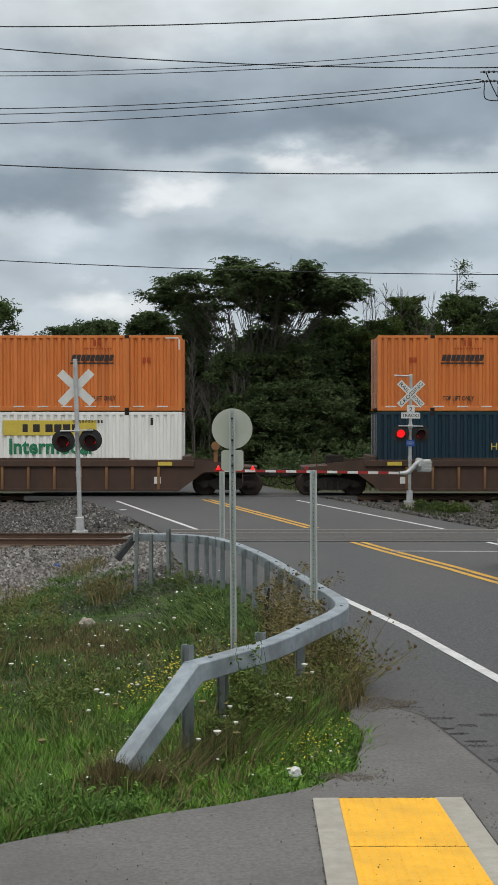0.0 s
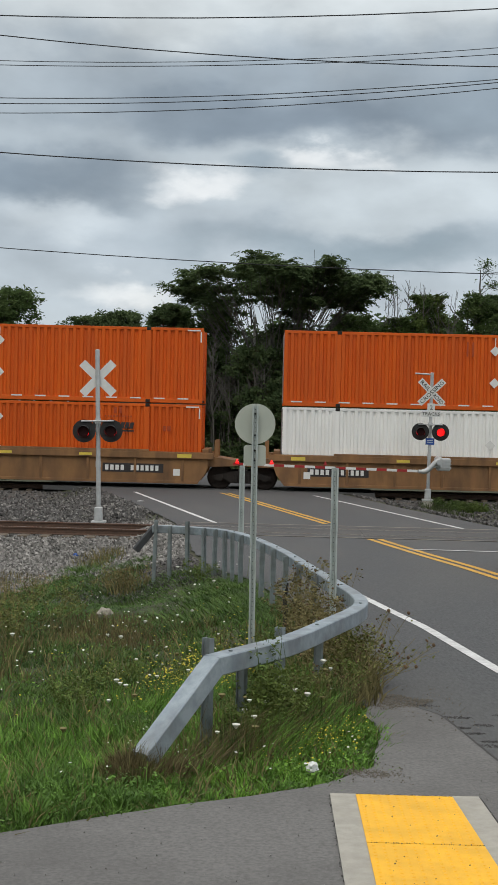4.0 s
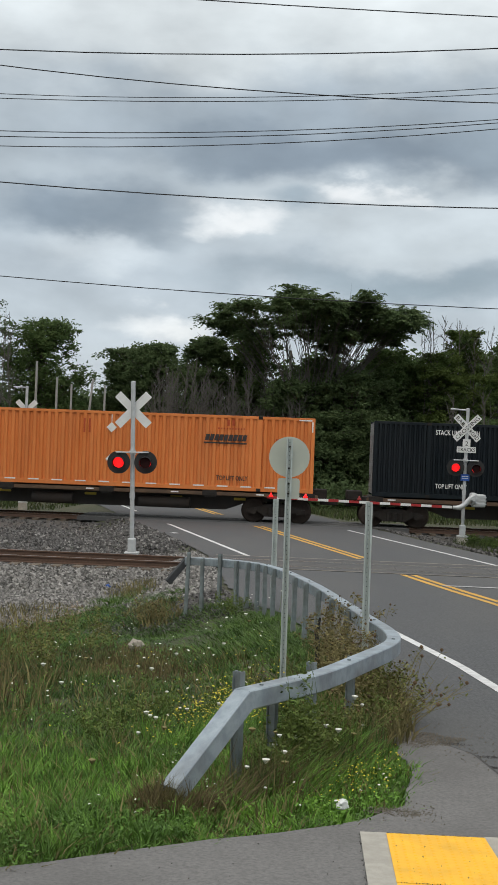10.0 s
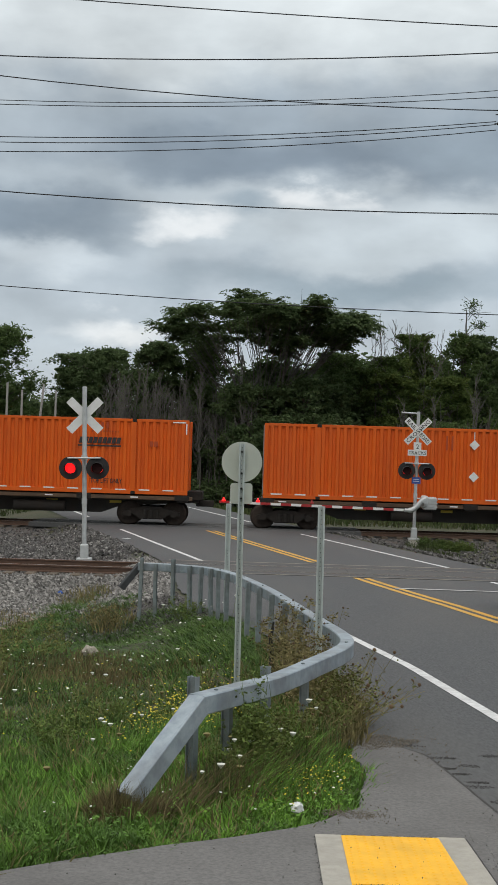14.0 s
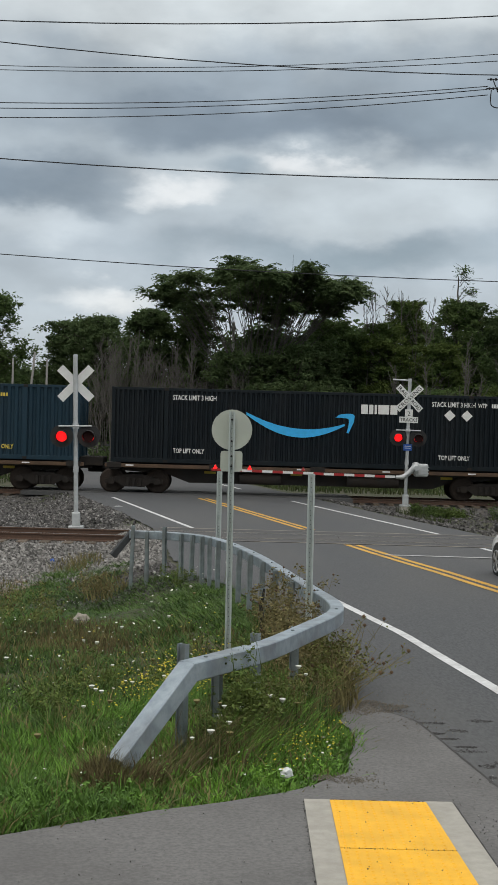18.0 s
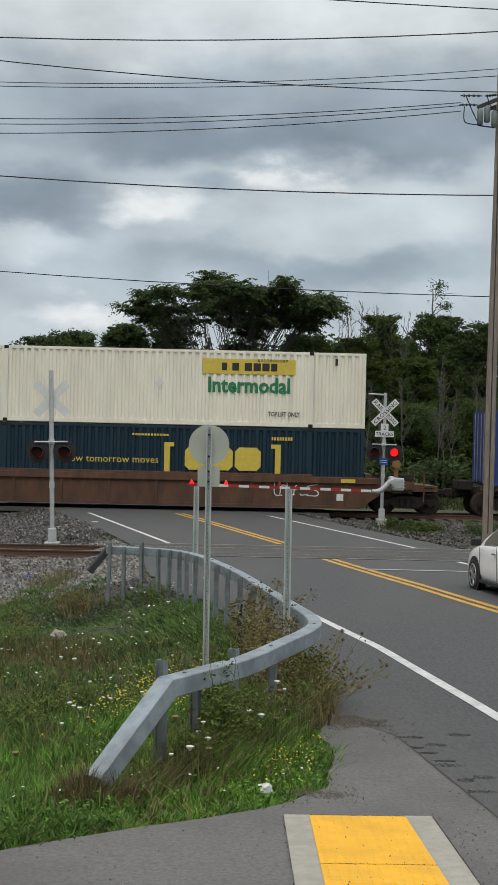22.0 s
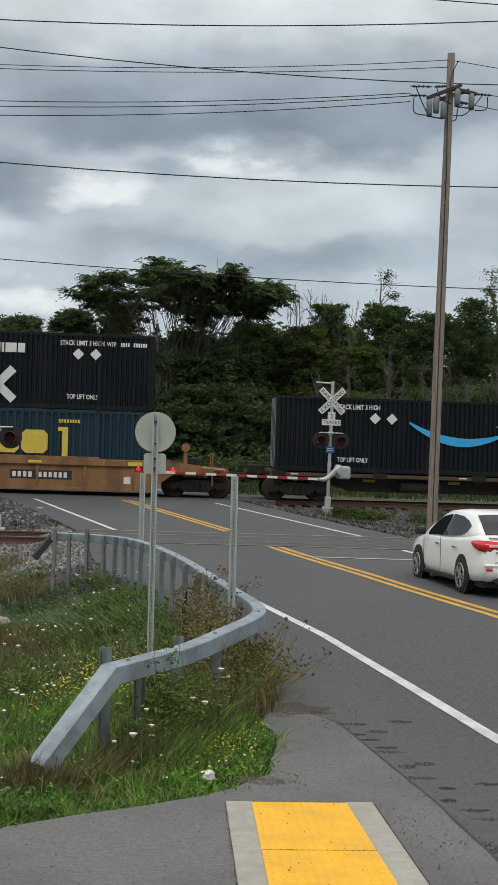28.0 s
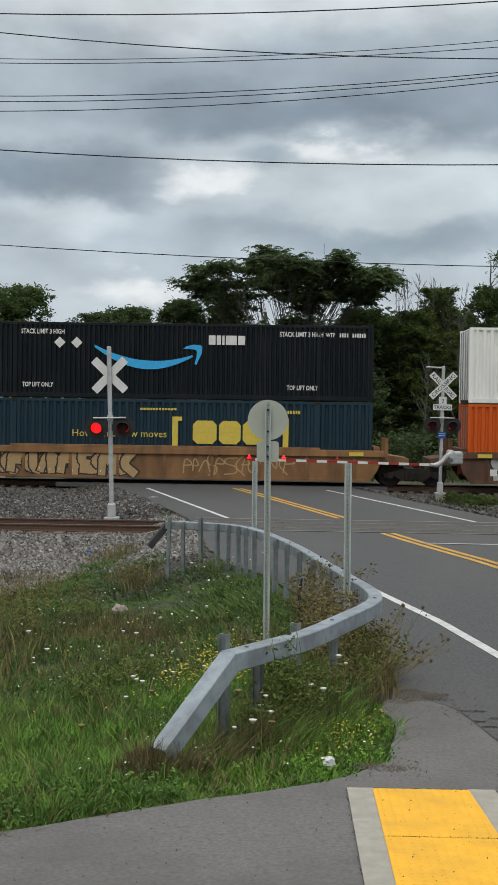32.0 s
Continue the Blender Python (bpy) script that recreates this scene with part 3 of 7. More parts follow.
stones("grit", 260, (1.38, 1.9), (4.6, 8.5), grit_z, 0.006, stone_mat, "pale grit along the footpath joint")

# dirt packed into the joints round the tiles
for y, n in ((7.695, 150), (5.605, 150), (6.698, 40)):
    stones("joint_dirt", n, (0.60 - 0.012 * (7.7 - y), 1.20 + 0.024 * (7.7 - y)), (y - 0.006, y + 0.008), lambda x, yy: road_z(yy) + 0.0285, 0.0045, worn, "dark dirt packed into the joint between tiles")
stones("joint_dirt", 420, (0.395, 0.45), (4.4, 7.74), lambda x, y: road_z(y) + 0.016, 0.0045, worn, "dark dirt along the concrete border", lambda x, y: abs(x - (0.44 - 0.0075 * (7.72 - y))) < 0.012)
stones("joint_dirt", 380, (1.36, 1.45), (4.4, 7.74), lambda x, y: road_z(y) + 0.016, 0.0045, worn, "dark dirt along the concrete border", lambda x, y: abs(x - (1.372 + 0.018 * (7.74 - y))) < 0.014)
stones("ballast_stones", 9000, (-14, -3.4), (33.0, 45.0), lambda x, y: land_z(x, y) + 0.04, 0.065, stone_dark, "grey broken ballast stones between the tracks", off_road)
stones("ballast_stones", 1800, (-14, -3.4), (33.0, 45.0), lambda x, y: land_z(x, y) + 0.05, 0.06, stone_mat, "grey broken ballast stones between the tracks", off_road)

# ---- train ----
PAINT = {
    "orange": ((0.72, 0.125, 0.012), (0.62, 0.10, 0.012), "bright orange"),
    "red_orange": ((0.70, 0.145, 0.042), (0.61, 0.12, 0.037), "dull red-orange"),
    "faded_orange": ((0.74, 0.24, 0.07), (0.64, 0.19, 0.05), "sun-faded orange"),
    "white": ((0.90, 0.90, 0.88), (0.84, 0.84, 0.82), "white"),
    "cream": ((0.89, 0.86, 0.74), (0.82, 0.785, 0.675), "cream white"),
    "grey": ((0.47, 0.49, 0.49), (0.44, 0.455, 0.455), "light grey"),
    "blue": ((0.045, 0.075, 0.24), (0.035, 0.06, 0.20), "royal blue"),
    "green": ((0.017, 0.043, 0.064), (0.013, 0.034, 0.052), "dark greenish blue"),
    "navy": ((0.010, 0.019, 0.040), (0.008, 0.015, 0.033), "navy blue"),
    "black": ((0.006, 0.011, 0.015), (0.005, 0.009, 0.012), "blue-black"),
}
MARKS = {"white": (0.78, 0.78, 0.76), "dark": (0.03, 0.025, 0.025), "yellow": (0.70, 0.54, 0.08), "green": (0.02, 0.22, 0.10), "sky": (0.04, 0.45, 0.88), "red": (0.55, 0.03, 0.02), "blue": (0.03, 0.10, 0.30), "faint": (0.42, 0.06, 0.01), "teal": (0.07, 0.30, 0.33), "pink": (0.62, 0.45, 0.44), "buff": (0.46, 0.31, 0.15), "silver": (0.44, 0.45, 0.44), "name_red": (0.62, 0.10, 0.03), "pale": (0.52, 0.57, 0.66), "post_red": (0.60, 0.07, 0.05)}


def paint(c):
    a, b, _ = PAINT[c]
    return surface("container_paint_" + c, a, b, scale=1.2, rough=0.55, bump=0.05, fine=60, stain=tuple(v * 0.62 + 0.02 for v in a), stain_scale=0.9, stain_amount=0.32 if c in ("white", "cream", "grey") else 0.5, stretch=(1.6, 1, 0.35), vary=0.06, spec=0.22)


def mark(c):
    return surface("marking_" + c, MARKS[c], tuple(v * 0.88 for v in MARKS[c]), scale=6, rough=0.6)


steel_dark = surface("dark_steel", (0.020, 0.018, 0.017), (0.032, 0.028, 0.025), scale=6, rough=0.85, metal=0.0, spec=0.2, stain=(0.05, 0.035, 0.025), stain_scale=2)
bare_steel = surface("galvanised_rod", (0.40, 0.41, 0.42), (0.30, 0.31, 0.32), scale=10, rough=0.5, metal=0.6)
CL, CW, CH = 15.98, 1.30, 2.90


def corrugated(x0, x1, z0, z1, y, depth, pitch, sign):
    """A pressed steel wall in x and z; ribs stand towards sign * y."""
    n = max(1, round((x1 - x0) / pitch))
    p = (x1 - x0) / n
    prof = []
    for i in range(n):
        a = x0 + i * p
        prof += [(a, 0), (a + p * 0.30, 0), (a + p * 0.46, 1), (a + p * 0.84, 1)]
    prof.append((x1, 0))
    v = [(a, y + sign * (1 - d) * -depth, z) for z in (z0, z1) for a, d in prof]
    k = len(prof)
    return Mesh().add(v, [(i, i + 1, i + 1 + k, i + k) for i in range(k - 1)])


CACHE = {}


def cached(key, make, material):
    if key not in CACHE:
        body = make()
        CACHE[key] = body.mesh(key[0], material) if isinstance(body, Mesh) else body
    return CACHE[key]


def blocks(widths, height, gap, slant=0.0):
    """A row of plain blocks that stands for lettering."""
    m, x = Mesh(), 0.0
    for w in widths:
        if w > 0:
            m.prism([(x, 0), (x + w, 0), (x + w + slant, height), (x + slant, height)], -0.003, 0.003)
        x += abs(w) + gap
    return m


def diamond(s):
    return Mesh().prism([(-s, 0), (0, -s), (s, 0), (0, s)], -0.003, 0.003)


def arc_band(w, sag, thick):
    """A smiling band in one piece, thickest in its middle."""
    m, n, rings = Mesh(), 24, []
    for i in range(n + 1):
        u = i / n
        z = -sag * 4 * u * (1 - u) - 0.36 * u
        t = thick * (0.12 + 0.88 * math.sin(math.pi * min(1, u * 0.9 + 0.06)))
        rings.append([(u * w, -0.003, z), (u * w, -0.003, z - t), (u * w, 0.003, z - t), (u * w, 0.003, z)])
    return m.loft(rings, smooth=False)


def container(c, livery):
    """One 53 ft steel container, shortened a little to fit the camera's view; its left bottom edge's middle is the
    origin.
    """
    a, b, word = PAINT[c]
    say = {"bar": "dark name bar", "panel": "yellow panel and green lettering", "brackets": "yellow block emblem", "emblem": "white emblem", "globe": "white and red name blocks", "globe_n": "red name blocks", "smile": "light blue curved arrow", "smile_l": "light blue curved arrow",
           "bar_l": "dark name bar", "panel_l": "yellow panel and green lettering", "emblem_l": "white emblem", "two_tone": "red and black name blocks", "blue_block": "large blue blocks", "none": "few markings"}[livery]
    t = thing("container", f"{word} corrugated steel shipping container with {say}", "container", group="containers on the train")
    pm = paint(c)
    f = -CW
    ribs = 0.19 if c in ("black", "navy") else 0.28
    for y, s in ((-CW, -1), (CW, 1)):
        part("side_wall", cached(("side_wall", c, s), lambda: corrugated(0.12, CL - 0.12, 0.16, CH - 0.10, y, 0.062, ribs, s), pm), pm, t)
    part("roof", cached(("roof", c), lambda: Mesh().box(0.05, CL - 0.05, -CW + 0.02, CW - 0.02, CH - 0.07, CH - 0.02), pm), pm, t)
    for y in (-CW, CW - 0.06):
        part("top_rail", cached(("top_rail", c, y), lambda: Mesh().box(0.0, CL, y, y + 0.06, CH - 0.11, CH, 0.01), pm), pm, t)
        part("bottom_rail", cached(("bottom_rail", c, y), lambda: Mesh().box(0.0, CL, y, y + 0.06, 0.0, 0.17, 0.01), pm), pm, t)
    part("floor", cached(("floor", c), lambda: Mesh().box(0.05, CL - 0.05, -CW + 0.05, CW - 0.05, 0.05, 0.12), steel_dark), steel_dark, t)
    post_c = {"blue": mark("post_red"), "navy": paint("cream")}.get(c, pm)
    for x, y in ((0, -CW), (CL - 0.14, -CW), (0, CW - 0.14), (CL - 0.14, CW - 0.14)):
        end = (c == "blue" and y < 0) or (c == "navy" and y < 0)
        pc = post_c if end else pm
        key = ("corner_post", c, end)
        part("corner_post", cached(key, lambda: Mesh().box(0, 0.14, 0, 0.14, 0, CH, 0.012), pc), pc, t, m=pose(x, y - (0.004 if y < 0 else -0.004), 0))
    for x in (2.03, CL - 2.03 - 0.16):
        for y in (-CW - 0.008, CW - 0.05):
            part("lift_post", cached(("lift_post", c), lambda: Mesh().box(0, 0.16, 0, 0.058, 0.0, CH, 0.01), pm), pm, t, m=pose(x, y, 0))
        for z in (0.0, CH - 0.12):
            part("corner_casting", cached(("corner_casting",), lambda: Mesh().box(0, 0.17, 0, 0.16, 0, 0.122, 0.015), steel_dark), steel_dark, t, m=pose(x - 0.005, -CW - 0.016, z))
    # end walls: pressed at the front, doors with rods at the rear
    part("end_wall", cached(("end_wall", c), lambda: corrugated(-CW + 0.12, CW - 0.12, 0.12, CH - 0.1, 0, 0.04, 0.4, 1), pm), pm, t, m=pose(CL - 0.03, 0, 0, 0, 0, -90))
    for y in (-CW + 0.12, 0.01):
        d = part("door", cached(("door", c), lambda: Mesh().box(-0.02, 0.03, 0, CW - 0.13, 0.12, CH - 0.1, 0.012), pm), pm, t, m=pose(0.05, y, 0))
        for k in (0.3, 0.85):
            part("lock_rod", cached(("lock_rod",), lambda: Mesh().tube([(-0.06, 0, 0.1), (-0.06, 0, CH - 0.08)], 0.02, 6), bare_steel), bare_steel, d, m=pose(0, k, 0))
    # paint marks on both long sides
    light = c in ("white", "cream", "grey")
    ink = "dark" if light or "orange" in c else "white"
    ink = "yellow" if c == "green" else ink

    def put(name, key, make, colour, x, z, label=""):
        mt = mark(colour)
        me = cached((name, key, colour), make, mt)
        ob = part(name, me, mt, t, label, m=pose(x, -CW - 0.006, z))
        if name in ("number_strip", "tape", "slot_mark"):
            tagged(ob, kind="stuff")

    def put_row(widths, height, gap, colour, x, z, slant=0.0, label=""):
        """Each block of a painted name is a part."""
        mt = mark(colour)
        for w in widths:
            if w > 0:
                part("name_block", cached(("name_block", w, height, slant, colour), lambda: blocks([w], height, 0, slant), mt), mt, t, label, m=pose(x, -CW - 0.009, z))
            x += abs(w) + gap

    def L(txt, h):
        def make():
            me = letters(txt, h, mark(ink), bold=0.03)
            me.transform(Matrix.Diagonal((0.70, 1, 1, 1)))
            return me
        return make
    near_left = livery.endswith("_l")
    if c == "black":
        dl = 3.85 if near_left else 13.05
        for x in (2.4, 12.65):
            put("lettering", "top" + ink, L("TOP LIFT ONLY", 0.17), ink, x, 0.40)
        for x in (2.35, 12.35):
            put("lettering", "stack", L("STACK LIMIT 3 HIGH", 0.18), "white", x, 2.45)
        put("lettering", "wtp", L("WTP", 0.17), "white", CL - 1.85, 2.45)
        put("number_strip", "n6", lambda: blocks([0.06] * 4 + [-0.1] + [0.06] * 6, 0.15, 0.03), "white", CL - 1.32, 2.45)
        for x in (dl, dl + 0.66):
            put("placard", "d", lambda: diamond(0.22), "white", x, 2.12)
    elif livery != "none":
        put("lettering", "top" + ink, L("TOP LIFT ONLY", 0.17), ink, 2.5 if near_left else CL - 3.75, 0.40)
    if livery in ("bar", "bar_l"):
        bx = 2.45 if near_left else CL - 4.25
        put_row([0.15] * 9, 0.24, 0.03, "dark", bx, 1.92, slant=0.06)
        put("name_underline", "bar", lambda: blocks([1.66], 0.06, 0), "dark", bx - 0.03, 1.80)
        for z in ((1.62,) if c == "red_orange" else (2.28, 1.05)):
            put("placard", "s", lambda: diamond(0.2), "white", 8.1, z)
        if c == "red_orange":
            put("small_label", "yl", lambda: blocks([0.2], 0.3, 0), "yellow", CL - 1.3, 0.8, "small worn yellow label")
        put("tick", "t", lambda: blocks([0.03], 0.28, 0), "white", 8.085, 2.5)
        put("number_strip", "nf", lambda: blocks([0.06] * 10, 0.06, 0.05), "faint", bx + 0.5, 2.36)
        put("slot_mark", "sl", lambda: blocks([0.1, 0.1], 0.24, 0.1), "faint", bx + 0.85, 2.50)
        put("slot_mark", "s2", lambda: blocks([0.07, 0.07], 0.55, 0.14), "faint", 7.0, 2.05)
        put("number_strip", "n53", lambda: blocks([0.13, 0.13], 0.2, 0.04), "faint", 1.2 if near_left else CL - 1.5, 1.85)
        if c != "red_orange":
            put("tape", "tp", lambda: blocks([0.42] * 17, 0.05, 0.5), "white", 0.3, 0.14, "white reflective dashes")
        put("end_tape", "et", lambda: blocks([0.05], 0.4, 0), "white", CL - 0.12, 2.35)
        put("end_tape", "et2", lambda: blocks([0.5], 0.05, 0), "white", CL - 0.62, 2.78)
    if livery in ("panel", "panel_l"):
        dx = -6.2 if near_left else 0.55 if c == "cream" else 0.0
        put("name_panel", "pp", lambda: blocks([3.6], 0.58, 0), "yellow", 9.1 + dx, 2.0, "yellow name panel")
        part_z = 2.13
        put_row([0.2, -0.08, 0.26, -0.1, 0.28, 0.28, 0.28, 0.24], 0.30, 0.06, "dark", 9.85 + dx, part_z)
        g = mark("green")
        me = cached(("lettering", "inter"), lambda: letters("Intermodal", 0.56, g, bold=0.045), g)
        if max(v.co.x for v in me.vertices) > 3.21:
            me.transform(Matrix.Diagonal((3.2 / max(v.co.x for v in me.vertices), 1, 1, 1)))
        part("lettering", me, g, t, "dark green lettering", m=pose(9.3 + dx, -CW - 0.006, 1.30))
        put("number_strip", "n8", lambda: blocks([0.08] * 10, 0.11, 0.04), "dark", CL - 4.2, 2.48)
        put("placard", "s2", lambda: diamond(0.2), "white", 8.0, 1.6)
        put("vent", "v", lambda: blocks([0.1], 0.28, 0), "dark", CL - 1.2, 2.4)
    if livery == "brackets":
        y = mark("yellow")
        sl = cached(("lettering", "slogan"), lambda: letters("How tomorrow moves", 0.27, y), y)
        sl2 = pose(4.35, -CW - 0.006, 1.45)
        part("lettering", sl, y, t, "yellow lettering", m=sl2)
        it = cached(("lettering", "inter_caps"), lambda: letters("INTERMODAL", 0.30, y, bold=0.03), y)
        part("lettering", it, y, t, "yellow lettering", m=pose(9.32, -CW - 0.006, 0.82))
        br = lambda: Mesh().prism([(0, 0), (0.22, 0), (0.22, 1.5), (0.38, 1.5), (0.38, 1.66), (0, 1.66)], -0.003, 0.003)
        put("bracket", "b1", br, "yellow", 8.25, 0.6)
        part("bracket", CACHE[("bracket", "b1", "yellow")], y, t, m=pose(12.75, -CW - 0.008, 0.6, 0, 0, 0) @ Matrix.Diagonal((-1, 1, 1, 1)))

        def slab(w):
            k = 0.16
            return lambda: Mesh().prism([(k, 0), (w - k, 0), (w, k), (w, 0.9 - k), (w - k, 0.9), (k, 0.9), (0, 0.9 - k), (0, k)], -0.004, 0.004)
        for x, w in ((9.05, 0.92), (10.06, 0.84), (10.98, 1.0)):
            put("emblem_block", "slab%g" % w, slab(w), "yellow", x, 1.22, "plain yellow emblem block")
        for x in (8.75, 9.15, 11.5, 11.9):
            put("dot", "dot", lambda: Mesh().tube([(0, -0.003, 0), (0, 0.003, 0)], 0.12, 12), "yellow", x, 0.45)
        put("number_strip", "n8y", lambda: blocks([0.07] * 8, 0.13, 0.035), "yellow", CL - 3.6, 2.42)
        put("number_strip", "hc", lambda: blocks([0.09] * 12, 0.08, 0.03), "yellow", 7.0, 2.5)
    if livery in ("emblem", "emblem_l"):
        for x0 in (3.3 if near_left else 10.5,):
            put_row([0.26, 0.36, 0.32, 0.30], 0.30, 0.06, "white", x0, 1.72, slant=0.06)

            for k in range(4):
                q = Matrix.Rotation(math.pi / 2 * k, 2)
                corner = [tuple(q @ Vector(p)) for p in ((0.03, 0.38), (0.03, 0.24), (0.24, 0.03), (0.38, 0.03))]
                put("emblem_quarter", "um%d" % k, lambda: Mesh().prism(corner, -0.003, 0.003), "white", x0 + 2.0, 1.87, "quarter of a white diamond emblem")
        put("placard", "s3", lambda: diamond(0.22), "white", 8.0, 2.1)
        put("number_strip", "n8", lambda: blocks([0.1] * 9, 0.16, 0.05), "white", CL - 5.6, 2.46)
        put("lettering", "wtp", L("WTP", 0.16), "white", CL - 1.75, 2.45)
        put("lettering", "wtp", L("WTP", 0.16), "white", 1.0, 2.45)
        put("number_strip", "n8l", lambda: blocks([0.07] * 4 + [-0.1] + [0.07] * 6, 0.15, 0.035), "white", 2.3, 2.44)
        put("lettering", "top" + ink, L("TOP LIFT ONLY", 0.17), ink, CL - 3.75 if near_left else 2.0, 0.40)
    if livery in ("globe", "globe_n"):
        put_row([0.40], 0.60, 0.06, "name_red", 4.78, 1.28, label="tall orange-red name block")
        put_row([0.33, 0.31, 0.33, 0.33], 0.44, 0.06, "name_red", 5.24, 1.28, label="orange-red name blocks")
        put_row([0.40], 0.60, 0.06, "white", 7.05, 1.28, label="tall white name block")
        put_row([0.32, 0.36, 0.36, 0.36, 0.32, 0.36, 0.36, 0.16, 0.36], 0.44, 0.06, "white", 7.51, 1.28, label="white name blocks")
        put("emblem_diamond", "gd", lambda: Mesh().prism([(-0.36, 0), (0, -0.37), (0.36, 0), (0, 0.37)], -0.003, 0.003), "white", 2.82, 2.02, "white diamond emblem")
        put("emblem_core", "gc", lambda: Mesh().prism([(-0.14, -0.14), (0.1, -0.14), (0.14, 0.0), (0.1, 0.16), (-0.14, 0.16)], -0.006, 0.006), "dark", 2.82, 2.02, "dark core of the diamond emblem")
        for i in range(12):
            z = -0.38 + i * 0.066
            put("emblem_stripe", "gs%d" % i, lambda: blocks([0.9 - 0.5 * abs(z)], 0.026, 0), "pale", 2.86 + max(0.0, 0.36 - abs(z)), 2.02 + z)
        for x, z in ((CL - 1.35, 1.25), (9.2, 2.36)) + (((0.6, 1.36),) if livery == "globe_n" else ()):
            put("placard", "sq", lambda: blocks([0.44], 0.32, 0), "white", x, z)
        for x in (CL - 1.35, 0.62) if livery == "globe_n" else (CL - 1.35,):
            put("lettering", "n53", L("53", 0.42), "white", x, 1.82)
        if livery == "globe_n":
            put("small_label", "ys", lambda: blocks([0.17], 0.18, 0), "yellow", 0.74, 0.5, "small yellow label")
        put("number_strip", "nb", lambda: blocks([0.07] * 10, 0.11, 0.03), "white", CL - 3.6, 2.36)
    if livery in ("smile", "smile_l"):
        put("emblem", "smile", lambda: arc_band(3.8, 0.40, 0.34), "sky", 5.2, 2.05, "light blue curved arrow")
        put("arrow_head", "ah", lambda: Mesh().prism([(-0.37, 0.23), (-0.22, 0.34), (0.05, 0.39), (0.3, 0.38), (0.38, 0.31), (0.36, 0.08), (0.16, -0.37), (0.08, -0.36), (0.15, -0.08), (0.17, 0.13), (0.12, 0.2), (-0.08, 0.22)], -0.004, 0.004), "sky", 9.0, 1.70, "light blue arrow head")
        put_row([0.26, 0.16, 0.09, 0.42, 0.27], 0.36, 0.05, "white", 9.62, 2.10)
    if livery == "two_tone":
        put_row([0.42, 0.40, 0.46], 0.46, 0.05, "red", 8.7, 1.72, label="red name blocks")
        put_row([0.16, 0.36, 0.36, 0.12, 0.28, 0.22, 0.12, 0.3, 0.3], 0.42, 0.05, "dark", 10.15, 1.70, label="black name blocks")
        put("number_strip", "n8", lambda: blocks([0.08] * 10, 0.11, 0.04), "dark", CL - 4.2, 2.48)
    if livery == "blue_block":
        put_row([0.72, 0.68, 0.74], 0.84, 0.08, "blue", 2.5, 1.55, label="large blue blocks")
        bm_ = mark("blue")
        me = cached(("lettering", "inter_blue"), lambda: letters("INTERMODAL", 0.27, bm_), bm_)
        me.transform(Matrix.Diagonal((2.1 / max(v.co.x for v in me.vertices), 1, 1, 1)))
        part("lettering", me, bm_, t, "dark blue lettering", m=pose(2.6, -CW - 0.009, 1.2))
    return t


# ---- rail cars ----
CARS = {"brown": ((0.085, 0.045, 0.03), (0.065, 0.036, 0.026), "dark brown"), "tan": ((0.30, 0.155, 0.06), (0.24, 0.12, 0.05), "ochre tan"), "rust": ((0.15, 0.068, 0.034), (0.08, 0.042, 0.028), "rusty red-brown"), "deck": ((0.12, 0.07, 0.038), (0.08, 0.046, 0.028), "worn brown"), "soot": ((0.04, 0.035, 0.032), (0.03, 0.027, 0.025), "sooty black")}


def car_paint(c):
    a, b, _ = CARS[c]
    return surface("car_paint_" + c, a, b, scale=2.5, rough=0.75, bump=0.1, stain=(0.05, 0.032, 0.022), stain_scale=1.1, stain_amount=0.75, stretch=(1.2, 1, 0.5), vary=0.1)


wheel_mat = surface("wheel_steel", (0.032, 0.025, 0.021), (0.05, 0.037, 0.03), scale=8, rough=0.75, metal=0.1, spec=0.25)


def bogie(parent, x):
    """A two-axle truck: side frames, springs, wheels and axles."""
    for dx in (-0.88, 0.88):
        ax = part("axle", cached(("axle",), lambda: Mesh().tube([(0, -0.95, 0), (0, 0.95, 0)], 0.08, 8), wheel_mat), wheel_mat, parent, m=pose(x + dx, 0, 0.46))
        for y in (-0.75, 0.75):
            part("wheel", cached(("wheel",), lambda: Mesh().tube([(0, -0.07, 0), (0, -0.06, 0), (0, 0.05, 0), (0, 0.07, 0)], [0.40, 0.46, 0.46, 0.49], 24).disc((0, -0.075, 0), (0, 1, 0), 0.13, 0.05, 12), wheel_mat), wheel_mat, ax, m=pose(0, y, 0, 0, 0, 180 if y > 0 else 0))

    def side():
        m = Mesh()
        m.prism([(-1.12, 0.52), (-0.75, 0.6), (-0.35, 0.72), (0.35, 0.72), (0.75, 0.6), (1.12, 0.52), (1.12, 0.36), (0.7, 0.42), (0.42, 0.24), (-0.42, 0.24), (-0.7, 0.42), (-1.12, 0.36)], -0.09, 0.09)
        for k in (-0.24, 0, 0.24):
            m.tube([(k, -0.1, 0.28), (k, -0.1, 0.58)], 0.085, 8)
        for k in (-0.88, 0.88):
            m.disc((k, -0.1, 0.46), (0, 1, 0), 0.14, 0.1, 10)
        return m
    for y in (-1.0, 1.0):
        part("bogie_frame", cached(("bogie_frame",), side, steel_dark), steel_dark, parent, m=pose(x, y, 0, 0, 0, 180 if y > 0 else 0))
    part("bolster", cached(("bolster",), lambda: Mesh().box(-0.2, 0.2, -1.0, 1.0, 0.4, 0.7, 0.03), steel_dark), steel_dark, parent, m=pose(x, 0, 0))


